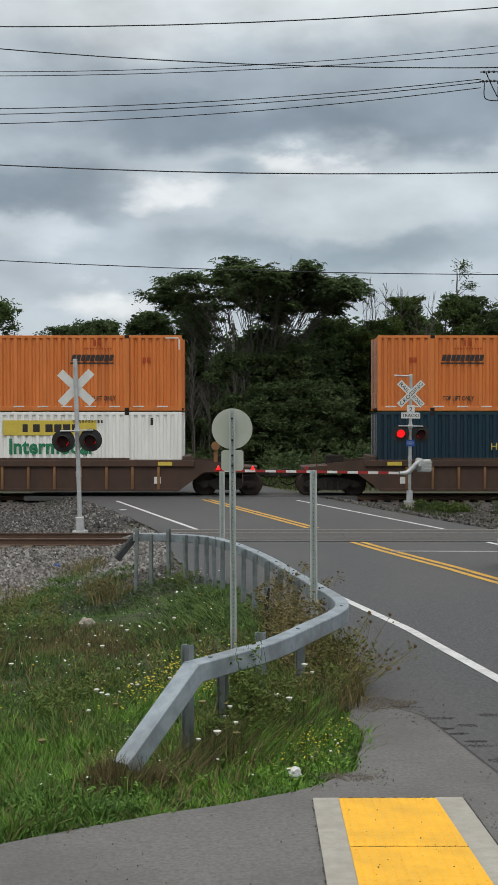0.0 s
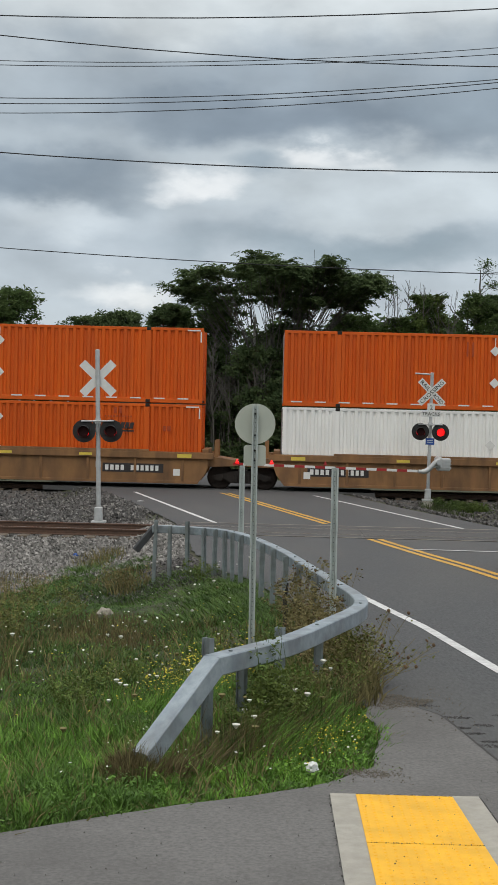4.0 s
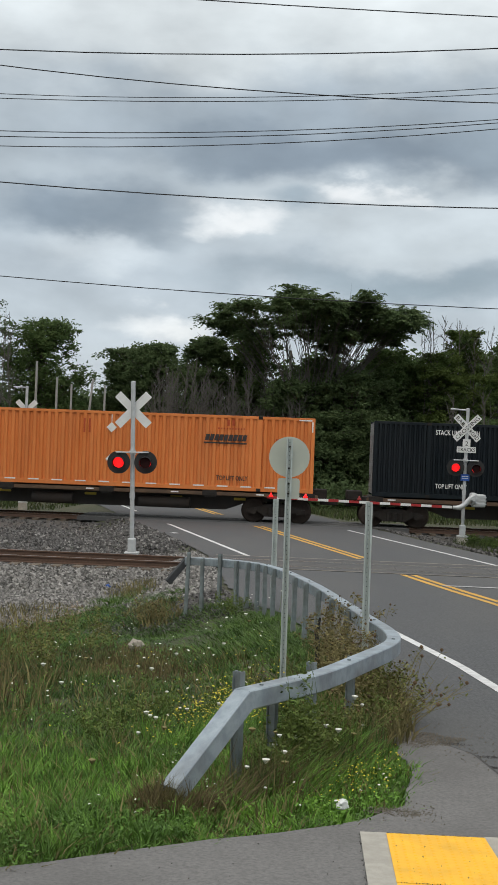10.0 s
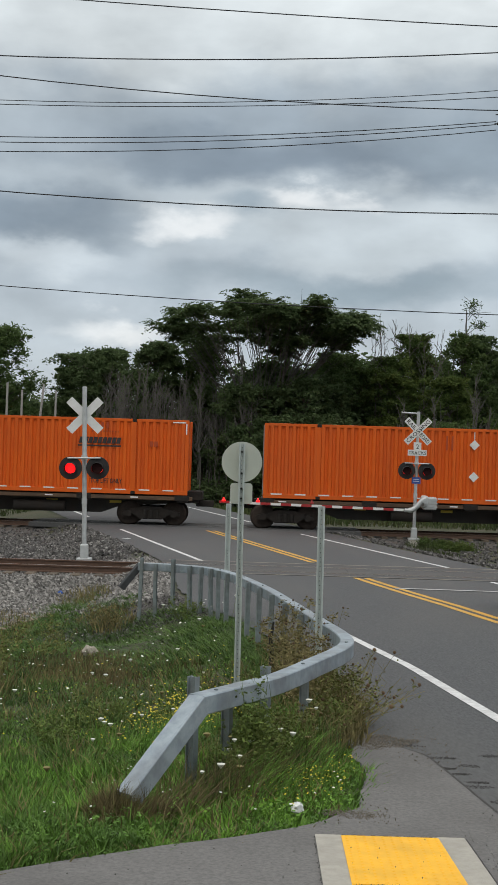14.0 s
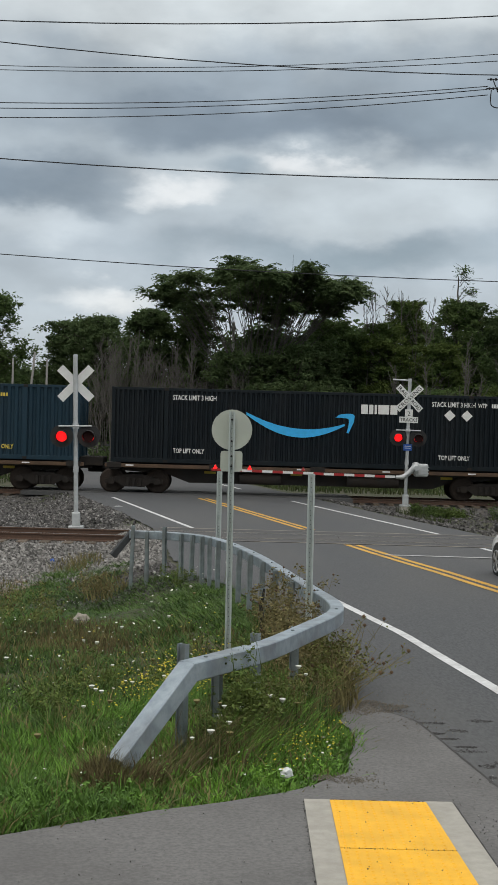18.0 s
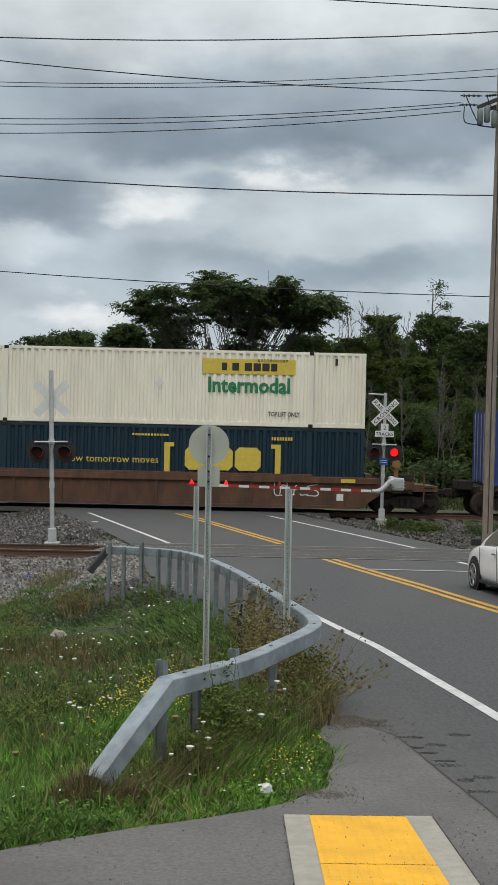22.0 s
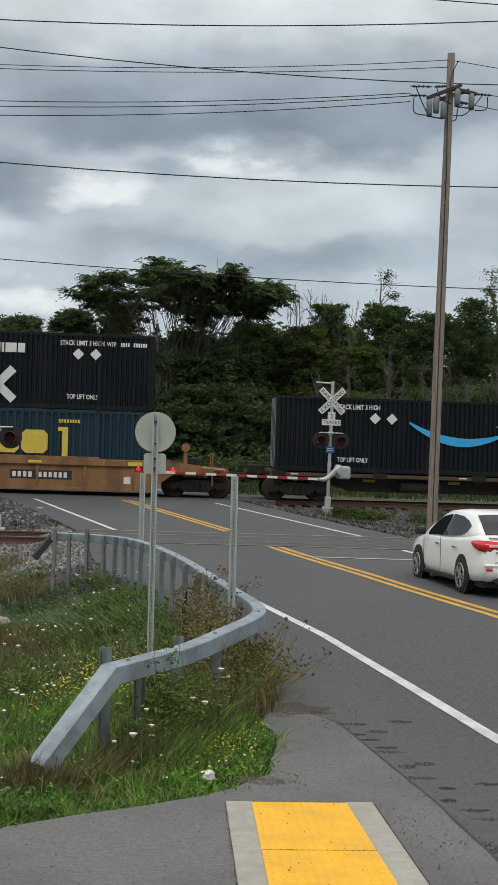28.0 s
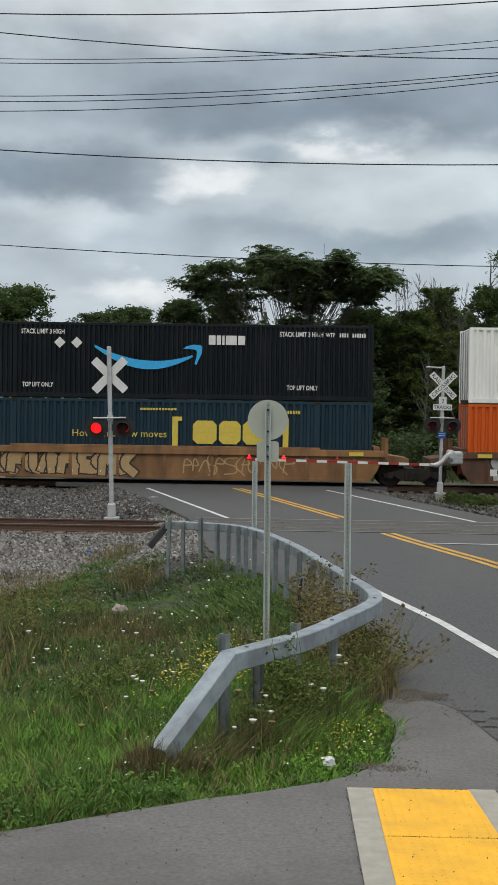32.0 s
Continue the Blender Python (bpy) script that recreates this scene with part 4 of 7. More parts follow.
def scribble(parent, x0, width, z0, height, colour, seed, y=-1.4605, fill=None):
    """Sprayed letter-like strokes: a broad outline, the filling over it and a few highlights."""
    r = random.Random(seed)
    edge, body, shine = Mesh(), Mesh(), Mesh()

    layer = itertools.count()

    def stroke(m, pts, w):
        for (a, b), (c, d) in zip(pts, pts[1:]):
            yy = y - 0.0001 * next(layer)
            q = Vector((c - a, d - b)).normalized() * w
            m.add([(a - q.x * 0.7 - q.y, yy, b - q.y * 0.7 + q.x), (a - q.x * 0.7 + q.y, yy, b - q.y * 0.7 - q.x), (c + q.x * 0.7 + q.y, yy, d + q.y * 0.7 - q.x), (c + q.x * 0.7 - q.y, yy, d + q.y * 0.7 + q.x)], [(0, 1, 2, 3)])
    x = x0
    while x < x0 + width:
        w = height * r.uniform(0.6, 0.95)
        top, mid, low = z0 + height * r.uniform(0.82, 1.0), z0 + height * r.uniform(0.4, 0.6), z0 + height * r.uniform(0.0, 0.16)
        a, b = x + w * r.uniform(0.0, 0.2), x + w * r.uniform(0.7, 0.95)
        forms = ([(a, low), (a + 0.05, top), (b, mid), (a, mid)], [(b, top), (a, top - 0.04), (a, mid), (b, mid - 0.05), (b, low), (a, low)], [(a, top), (a, low), (b, low + 0.05)], [(a, low), ((a + b) / 2, top), (b, low)], [(b, top), (a, mid), (b, low)], [(a, low), (a, top), (b, low), (b, top)])
        pts = [(p + r.uniform(-0.04, 0.04), q + r.uniform(-0.04, 0.04)) for p, q in r.choice(forms)]
        th = height * (r.uniform(0.13, 0.175) if fill else 0.03)
        for _ in range(2):
            pts = [pts[0]] + [(p[0] * u + q[0] * (1 - u), p[1] * u + q[1] * (1 - u)) for p, q in zip(pts, pts[1:]) for u in (0.75, 0.25)] + [pts[-1]]
        if fill:
            stroke(edge, pts, th + height * 0.06)
            stroke(body, pts, th)
            stroke(shine, [(p - th * 0.4, q + th * 0.3) for p, q in pts[:2]], height * 0.012)
        else:
            stroke(edge, pts, th)
        x += w * (0.5 if fill else 0.55)
    tagged(part("graffiti", edge, mark(colour), parent, "sprayed graffiti outlines"), kind="stuff")
    if fill:
        tagged(part("graffiti_fill", body, mark(fill), parent, "sprayed graffiti filling"), kind="stuff")
        tagged(part("graffiti_shine", shine, mark("white"), parent, "white sprayed highlights"), kind="stuff")


def well_car(c, ends, stakes=False, art=(), plates=()):
    """A well car round its container, whose left end is x = 0; an end with a coupler is long and carries its own bogie."""
    word = CARS[c][2]
    t = thing("well_car", f"{word} steel well car" + (" with sprayed graffiti" if art else " with vertical side posts" if stakes else ", rust stained"), "rail car", group="cars of the train")
    pm = car_paint(c)

    def side(left, right):
        lo, hi = 0.22, 1.42
        long_end = [(1.95, 1.28), (1.95, 1.0), (0.85, 0.93), (0.3, 0.52), (-0.1, lo)]
        short_end = [(0.3, hi), (0.3, 0.9), (0.2, 0.62), (-0.1, lo)]
        outline = [(CL + 0.3, hi)] + [(CL + a, b) for a, b in (long_end if right else short_end[1:])]
        outline += [(-a, b) for a, b in reversed(long_end if left else short_end[1:])] + [(-0.3, hi)]
        m = Mesh()
        m.prism(outline, -1.46, -1.38)
        m.box(0.1, CL - 0.1, -1.49, -1.30, lo - 0.02, lo + 0.09, 0.012)
        return m
    part("side_sill", cached(("side_sill", c, ends), lambda: side(*ends), pm), pm, t)
    part("side_sill", cached(("side_sill", c, ends[::-1]), lambda: side(*ends[::-1]), pm), pm, t, m=pose(CL, 0, 0, 0, 0, 180))
    for y, turn in ((0, 0), (0, 180)):
        q = pose(CL if turn else 0, y, 0, 0, 0, turn)
        part("top_chord", cached(("top_chord", c), lambda: Mesh().box(-0.5, CL + 0.5, -1.56, -1.36, 1.16, 1.40, 0.015).box(2.0, CL - 2.0, -1.53, -1.37, 1.40, 1.49, 0.01), pm), pm, t, m=q)
    if not stakes:
        for k in range(9):
            part("side_rib", cached(("side_rib", c), lambda: Mesh().box(-0.05, 0.05, -1.51, -1.44, 0.3, 1.17, 0.008), pm), pm, t, m=pose(0.7 + k * (CL - 1.4) / 8, 0, 0))
    part("well_floor", cached(("well_floor", c), lambda: Mesh().box(0.3, CL - 0.3, -1.3, 1.3, 0.2, 0.34), steel_dark), steel_dark, t)
    for x, s, lone in ((0, -1, ends[0]), (CL, 1, ends[1])):
        q = pose(x, 0, 0, 0, 0, 0 if s > 0 else 180)
        reach = 2.9 if lone else 1.43
        part("end_platform", cached(("end_platform", c, lone), lambda: Mesh().prism([(0.12, 1.30), (reach, 1.12), (reach, 0.92), (0.12, 0.85)], -1.25, 1.25), pm), pm, t, m=q)
        part("cross_beam", cached(("cross_beam", c), lambda: Mesh().box(0.05, 0.3, -1.36, 1.36, 0.9, 1.55, 0.02), pm), pm, t, m=q)
        if lone:
            bogie(t, x + s * 1.75)
            part("coupler", cached(("coupler",), lambda: Mesh().box(2.7, 3.45, -0.12, 0.12, 0.76, 0.96, 0.03).box(3.35, 3.72, -0.2, 0.2, 0.68, 1.02, 0.06), steel_dark), steel_dark, t, m=q)
            part("air_hose", cached(("air_hose",), lambda: Mesh().tube(smooth_path([(2.9, -0.4, 0.85), (3.1, -0.4, 0.5), (3.4, -0.35, 0.36), (3.7, -0.3, 0.5)], 4), 0.03, 6), steel_dark), steel_dark, t, "black air hose", m=q)
            for k in range(4):
                part("ladder_rung", cached(("ladder_rung",), lambda: Mesh().tube([(0, -1.28, 0), (0.42, -1.28, 0)], 0.018, 6), steel_dark), steel_dark, t, m=q @ pose(2.35, 0, 0.55 + k * 0.26))
            for y in (-1.28, 1.28):
                part("grab_post", cached(("grab_post", c), lambda: Mesh().tube([(0, 0, 0.5), (0, 0, 1.75)], 0.025, 6), pm), pm, t, m=q @ pose(2.35, y, 0))
            part("brake_box", cached(("brake_box",), lambda: Mesh().box(1.2, 1.9, -0.9, -0.2, 1.1, 1.55, 0.04), steel_dark), steel_dark, t, m=q)
            if s > 0:
                part("brake_stand", cached(("brake_stand", c), lambda: Mesh().box(-0.08, 0.08, -0.06, 0.06, 1.1, 2.1, 0.02).disc((0, -0.1, 1.95), (0, 1, 0), 0.17, 0.05, 16).box(-0.3, 0.3, -0.05, 0.05, 1.12, 1.3, 0.02), car_paint("tan")), car_paint("tan"), t, "tan hand-brake stand", m=q @ pose(1.3, -0.95, 0))
        else:
            if s > 0:
                bogie(t, x + 1.6)
            for y in (-0.9, 0.5):
                part("stake", cached(("stake", c), lambda: Mesh().box(0.5, 0.66, 0, 0.14, 1.0, 1.9, 0.01), pm), pm, t, m=q @ pose(0, y, 0))
        part("reflector", cached(("reflector",), lambda: Mesh().box(-0.9, -0.35, -1.575, -1.555, 1.2, 1.34), mark("yellow")), mark("yellow"), t, m=pose(x, 0, 0) if s > 0 else pose(x + 1.25, 0, 0))
        part("plate", cached(("plate",), lambda: Mesh().box(-0.1, 0.16, -1.472, -1.455, 0, 0.26), mark("white")), mark("white"), t, m=pose(x - s * 0.95, 0, 0.5))
    if stakes:
        for i in range(15):
            part("side_post", cached(("side_post", c), lambda: Mesh().box(-0.05, 0.05, -1.53, -1.44, 0.28, 1.42, 0.01), car_paint("tan")), car_paint("tan"), t, m=pose(1.1 + i * 1.0, 0, 0))
    elif plates:
        for x in plates:
            part("number_panel", cached(("number_panel",), lambda: Mesh().box(0, 2.35, -1.466, -1.455, 0, 0.34), mark("dark")), mark("dark"), t, "black number panel", m=pose(x, 0, 0.60))
            part("number_strip", cached(("car_number",), lambda: blocks([0.13] * 4 + [-0.12] + [0.12] * 6, 0.2, 0.07), mark("white")), mark("white"), t, m=pose(x + 0.1, -1.47, 0.67))
        for x in (4.4, 8.2, 11.3):
            part("reflector", cached(("reflector2",), lambda: Mesh().box(0, 0.5, -1.575, -1.555, 1.22, 1.32), mark("yellow")), mark("yellow"), t, m=pose(x, 0, 0))
    for k, (x, w, z, h, col, fill) in enumerate(art):
        scribble(t, x, w, z, h, col, k * 7 + int(x * 13), fill=fill)
    return t


def spine_car(c):
    """A low spine car: one long centre sill with arms under the container."""
    t = thing("spine_car", f"{CARS[c][2]} low spine car with bogies under both ends", "rail car", group="cars of the train")
    pm = car_paint(c)
    deck = car_paint("deck")
    part("centre_sill", cached(("centre_sill", c), lambda: Mesh().prism([(-0.4, 1.12), (CL + 0.4, 1.12), (CL + 0.4, 0.9), (CL - 2.6, 0.72), (CL - 3.4, 0.42), (3.0, 0.42), (2.2, 0.72), (-0.4, 0.9)], -0.45, 0.45), pm), pm, t)
    for x in (0.15, 4.1, 8.0, 12.0, CL - 0.2):
        part("arm", cached(("arm", c), lambda: Mesh().box(-0.2, 0.2, -1.38, 1.38, 0.92, 1.17, 0.02), pm), pm, t, m=pose(x, 0, 0))
        part("pad", cached(("pad",), lambda: Mesh().box(-0.28, 0.28, -1.43, -1.33, 0.98, 1.19, 0.01), steel_dark), steel_dark, t, m=pose(x, 0, 0))
    part("side_rail", cached(("side_rail", c), lambda: Mesh().box(-0.2, CL + 0.2, -1.40, -1.30, 1.0, 1.14, 0.01), deck), deck, t)
    part("side_rail", cached(("side_rail", c), None, deck), deck, t, m=pose(CL, 0, 0, 0, 0, 180))
    for x, w in ((5.0, 1.6), (9.2, 2.0)):
        part("air_tank", cached(("air_tank", w), lambda: Mesh().tube([(0, -0.8, 0.65), (w, -0.8, 0.65)], 0.22, 12), pm), pm, t, m=pose(x, 0, 0))
    part("tape", cached(("car_tape",), lambda: blocks([0.3] * 5, 0.05, 3.0), mark("white")), mark("white"), t, m=pose(0.6, -1.41, 1.06))
    for x in (3.6, 7.0, 10.4, 12.9):
        part("reflector", cached(("spine_reflector",), lambda: Mesh().box(0, 0.46, -0.47, -0.45, 0.80, 0.90), mark("yellow")), mark("yellow"), t, m=pose(x, 0, 0))
    bogie(t, 0.9)
    bogie(t, CL - 1.4)
    for s, x in ((-1, 0), (1, CL)):
        part("coupler", cached(("spine_coupler",), lambda: Mesh().box(0.3, 1.0, -0.14, 0.14, 0.74, 0.98, 0.03), steel_dark), steel_dark, t, m=pose(x, 0, 0, 0, 0, 0 if s > 0 else 180))
        part("buffer_box", cached(("buffer_box",), lambda: Mesh().box(-0.5, 0.1, -0.7, 0.7, 1.0, 1.35, 0.03), steel_dark), steel_dark, t, m=pose(x + s * 0.45, 0, 0))
    return t


# left end at the start, what is stacked (upper, lower), car
O, R, FO, W, C, G, B, GR, NV, BK = "orange", "red_orange", "faded_orange", "white", "cream", "grey", "blue", "green", "navy", "black"
SPEED = [(0, 0.0), (6, 127.5), (12, 255.25), (18, 383.11), (24, 510.96), (28, 595.94), (30, 638.02), (31, 659.47), (32, 680.47)]
CONSIST = [
    (28.1, (O, "bar"), (W, "panel"), "W1"),
    (5.0, (FO, "bar_l"), (GR, "brackets"), "W1"),
    (-18.53, (FO, "bar"), (W, "panel"), "W1"),
    (-41.76, (O, "bar_l"), (W, "panel_l"), "W1"),
    (-65.12, (W, "panel"), (W, "panel"), "W2"),
    (-84.4, (O, "bar"), (W, "panel"), "W2a"),
    (-103.5, (O, "bar_l"), (O, "bar"), "W2"),
    (-127.1, (C, "panel"), (B, "globe"), "W2"),
    (-150.33, (NV, "emblem"), (NV, "emblem"), "W3"),
    (-169.57, (O, "bar_l"), (C, "blue_block"), "W4"),
    (-188.75, (O, "bar_l"), (B, "globe"), "W5"),
    (-209.9, None, (BK, "smile"), "S1"),
    (-228.15, None, (FO, "bar"), "S1"),
    (-245.14, None, (FO, "bar_l"), "S1"),
    (-262.26, None, (R, "bar_l"), "S1"),
    (-279.44, None, (O, "bar_l"), "S1"),
    (-297.5, None, (O, "bar"), "S1"),
    (-316.4, None, (O, "bar"), "S1"),
    (-335.24, None, (GR, "brackets"), "S1"),
    (-352.6, None, (FO, "bar_l"), "S1"),
    (-370.23, None, (G, "none"), "S1"),
    (-388.3, None, (BK, "smile"), "S1"),
    (-405.5, None, (GR, "brackets"), "S1"),
    (-422.78, None, (B, "globe_n"), "S1"),
    (-439.8, None, (C, "panel_l"), "S1"),
    (-458.05, None, (B, "globe"), "S1"),
    (-478.77, (C, "panel"), (GR, "brackets"), "W6"),
    (-501.72, (NV, "emblem_l"), (C, "panel_l"), "W6"),
    (-522.05, None, (BK, "smile"), "S1"),
    (-539.9, None, (W, "two_tone"), "S1"),
    (-556.69, None, (BK, "smile"), "S1"),
    (-573.55, None, (C, "panel"), "S1"),
    (-591.8, None, (BK, "smile_l"), "S1"),
    (-612.55, (BK, "smile"), (GR, "brackets"), "W7"),
    (-631.4, (O, "bar_l"), (O, "bar"), "W8"),
    (-650.4, (W, "two_tone"), (B, "globe"), "W4b"),
    (-673.2, (W, "two_tone"), (O, "bar"), "W10"),
    (-692.85, (BK, "smile_l"), (GR, "brackets"), "W9"),
]
CAR_KIND = {
    "W1": lambda ends: well_car("brown", ends, stakes=True),
    "W2": lambda ends: well_car("tan", ends, plates=(1.0, 12.2)),
    "W2a": lambda ends: well_car("tan", ends, plates=(1.0, 12.2)),
    "W3": lambda ends: well_car("tan", ends, art=((10.2, 4.4, 0.5, 0.8, "white", None), (3.0, 3.6, 0.4, 0.9, "dark", "silver")), plates=(8.0,)),
    "W4": lambda ends: well_car("tan", ends, art=((3.0, 3.4, 0.34, 0.95, "white", "pink"), (0.9, 1.6, 0.45, 0.6, "white", None), (9.4, 3.0, 0.34, 0.9, "dark", "silver"), (7.4, 1.5, 0.5, 0.5, "dark", "yellow"))),
    "W4b": lambda ends: well_car("tan", ends, art=((8.9, 4.6, 0.3, 0.98, "dark", "silver"),)),
    "W5": lambda ends: well_car("tan", ends, art=((6.2, 6.6, 0.34, 0.92, "dark", "teal"), (1.5, 3.0, 0.45, 0.75, "white", None))),
    "W6": lambda ends: well_car("rust", ends, art=((12.5, 1.2, 0.6, 0.6, "white", None),)),
    "W7": lambda ends: well_car("tan", ends, art=((0.9, 6.4, 0.32, 0.95, "white", "dark"), ), plates=(10.6,)),
    "W8": lambda ends: well_car("tan", ends, art=((0.6, 4.0, 0.3, 0.98, "dark", "silver"), (5.7, 0.7, 0.5, 0.5, "white", None), (7.4, 2.8, 0.4, 0.9, "dark", "silver"), (10.6, 2.6, 0.5, 0.6, "white", None))),
    "W9": lambda ends: well_car("tan", ends, art=((1.2, 5.2, 0.35, 0.95, "dark", "buff"), (8.6, 4.2, 0.4, 0.8, "buff", None))),
    "W10": lambda ends: well_car("rust", ends, art=((1.0, 7.6, 0.3, 1.0, "dark", "silver"), (9.6, 2.0, 0.4, 0.4, "white", None))),
    "S1": lambda ends: spine_car("soot"),
}
MOVING = []
MADE = {}


def made(key, make):
    """The first of a kind is built, the rest are copies."""
    if key not in MADE:
        MADE[key] = make()
        return MADE[key]
    return copy_thing(MADE[key], Matrix.Identity(4))


for n, (x, upper, lower, car) in enumerate(CONSIST):
    base = 0.35 if car[0] == "W" else 1.2
    # a gap of more than four metres has couplers in it, a narrow one a shared bogie
    behind = CONSIST[n + 1][0] + CL if n + 1 < len(CONSIST) else -9999
    ahead = CONSIST[n - 1][0] if n else 9999
    ends = (x - behind > 4, ahead - x - CL > 4) if car[0] == "W" else ()
    MOVING.append((made((car, ends), lambda: CAR_KIND[car](ends)), x, 0.0))
    MOVING.append((made(lower, lambda: container(*lower)), x, base))
    if upper:
        MOVING.append((made(upper, lambda: container(*upper)), x, base + CH + 0.05))
for ob, x, z in MOVING:
    ob.matrix_basis = pose(x, FAR_TRACK, z)


def motions():
    for ob, x, z in MOVING:
        walk(ob, [(t, pose(x + s, FAR_TRACK, z)) for t, s in SPEED])
    # added vanes hide and bare the steady lenses to imitate flashing
    for vane, turn, lit in ADDED_VANES:
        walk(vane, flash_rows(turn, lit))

# ---- guide rail, signs and posts ----
galv = surface("galvanised_steel", (0.37, 0.43, 0.475), (0.25, 0.30, 0.345), scale=9, rough=0.5, metal=0.35, bump=0.06, stain=(0.16, 0.165, 0.17), stain_scale=3.0, stain_amount=0.75)
# the galvanised steel again, darkened: shade on the far sloped end put into its colour
galv_shaded = surface("shaded_steel", (0.062, 0.066, 0.07), (0.04, 0.042, 0.045), scale=6, rough=0.9, spec=0.2)
galv_post = surface("galvanised_post", (0.25, 0.295, 0.31), (0.175, 0.21, 0.22), scale=7, rough=0.6, metal=0.25, stain=(0.16, 0.14, 0.12), stain_scale=2, stain_amount=0.45, vary=0.12)
sign_back = surface("sign_back_aluminium", (0.47, 0.50, 0.44), (0.42, 0.45, 0.40), scale=3, rough=0.55, metal=0.15, stain=(0.32, 0.34, 0.28), stain_scale=2.5)
hole_mat = surface("punched_hole", (0.02, 0.02, 0.02), rough=0.9)
mast_white = surface("mast_aluminium", (0.55, 0.57, 0.58), (0.46, 0.48, 0.49), scale=6, rough=0.5, metal=0.3, stain=(0.3, 0.3, 0.29), stain_scale=2)
sign_white = surface("sign_white", (0.74, 0.75, 0.74), (0.66, 0.67, 0.66), scale=4, rough=0.5)
sign_ink = surface("sign_black", (0.015, 0.015, 0.015), rough=0.6)
hood_black = surface("signal_black", (0.012, 0.012, 0.013), (0.02, 0.02, 0.02), rough=0.6)
lens_on = surface("lens_lit", (1.0, 0.012, 0.014), (0.85, 0.008, 0.01), scale=14, rough=0.3, emit=1.25)
# dark red of the added vane, shown while a lamp is meant to be out
vane_red = surface("vane_red", (0.028, 0.006, 0.006), (0.018, 0.004, 0.004), rough=0.6, spec=0.15)
blue_sign = surface("blue_plate", (0.02, 0.10, 0.42), rough=0.5)
gate_red = surface("gate_red", (0.38, 0.02, 0.022), (0.30, 0.018, 0.018), rough=0.5)

RAIL = [(-0.80, 8.12, 0.70), (-0.36, 8.69, 1.24), (-0.07, 9.18, 1.23), (0.23, 9.77, 1.21), (0.59, 10.74, 1.19), (0.83, 11.45, 1.17), (0.945, 12.03, 1.155), (0.93, 12.7, 1.14), (0.81, 13.69, 1.11), (0.56, 15.49, 1.07), (0.24, 17.83, 1.01), (-0.23, 20.34, 0.94), (-0.70, 21.7, 0.91), (-1.33, 22.35, 0.89), (-2.04, 22.51, 0.89), (-2.37, 22.36, 0.47)]


def box_beam(pts, half, m):
    """A square hollow rail whose top follows the points."""
    rings = []
    for i, p in enumerate(pts):
        p = Vector(p)
        d = (Vector(pts[min(i + 1, len(pts) - 1)]) - Vector(pts[max(i - 1, 0)])).normalized()
        side = d.cross(Vector((0, 0, 1))).normalized()
        up = side.cross(d).normalized()
        b = half * 0.12
        c = [(-half, -b), (-half + b, 0), (half - b, 0), (half, -b), (half, -2 * half + b), (half - b, -2 * half), (-half + b, -2 * half), (-half, -2 * half + b)]
        rings.append([p + side * u + up * v for u, v in c])
    m.loft(rings, smooth=False)


def along(pts, s):
    """The point and way at s metres along a line."""
    for a, b in zip(pts, pts[1:]):
        a, b = Vector(a), Vector(b)
        l = (b - a).length
        if s <= l:
            return a + (b - a) * s / l, (b - a).normalized()
        s -= l
    return b, (b - a).normalized()


def guide_rail():
    t = thing("guide_rail", "galvanised steel box-beam guide rail curving round the grassy corner", "guide rail")
    run = smooth_path(RAIL[1:-1])
    beam = Mesh()
    box_beam(run, 0.069, beam)
    part("box_beam", beam, galv, t)
    for a, b in ((RAIL[0], RAIL[1]), (RAIL[-2], RAIL[-1])):
        e = Mesh()
        box_beam([a, b], 0.0695 if a[1] < 10 else 0.055, e)
        part("sloped_end", e, galv if a[1] < 10 else galv_shaded, t, "box end bent down to the ground")
    post = Mesh()  # an I-shaped post
    post.box(-0.029, 0.029, -0.034, -0.028, -1.25, 0.0).box(-0.029, 0.029, 0.028, 0.034, -1.25, 0.0).box(-0.004, 0.004, -0.028, 0.028, -1.25, 0.0)
    pm = post.mesh("post", galv_post)
    bolt = Mesh().disc((0, 0, 0), (0, 0, 1), 0.016, 0.014, 8).mesh("bolt", galv_post)
    for s, rise in ((0.12, 0.10), (0.6, -0.03), (1.25, 0.05), (2.28, -0.03), (6.1, -0.02), (7.2, 0.0), (8.36, 0.0), (9.49, 0.0), (10.45, 0.0), (12.23, 0.0), (12.82, 0.0), (13.22, 0.0), (13.6, 0.0), (13.98, 0.0), (14.4, 0.10), (14.76, 0.0), (15.02, 0.10)):
        p, d = along(run, s)
        out = Vector((-d.y, d.x, 0)).normalized() * (0.069 + 0.042)
        part("post", pm, galv_post, t, m=pose(p.x + out.x, p.y + out.y, p.z + rise, random.uniform(-1, 1), random.uniform(-1.5, 1.5), math.degrees(math.atan2(d.y, d.x)) + random.uniform(-6, 6)))
    s = 0.25
    while s < 15:
        p, d = along(run, s)
        part("bolt", bolt, galv_post, t, m=Matrix.Translation(p + Vector((0, 0, 0.004))))
        s += 0.16 if int(s * 10) % 2 else 1.6


guide_rail()


channel_steel = surface("channel_steel", (0.47, 0.52, 0.51), (0.38, 0.43, 0.42), scale=7, rough=0.6, metal=0.15, stain=(0.25, 0.26, 0.25), stain_scale=2, stain_amount=0.4)


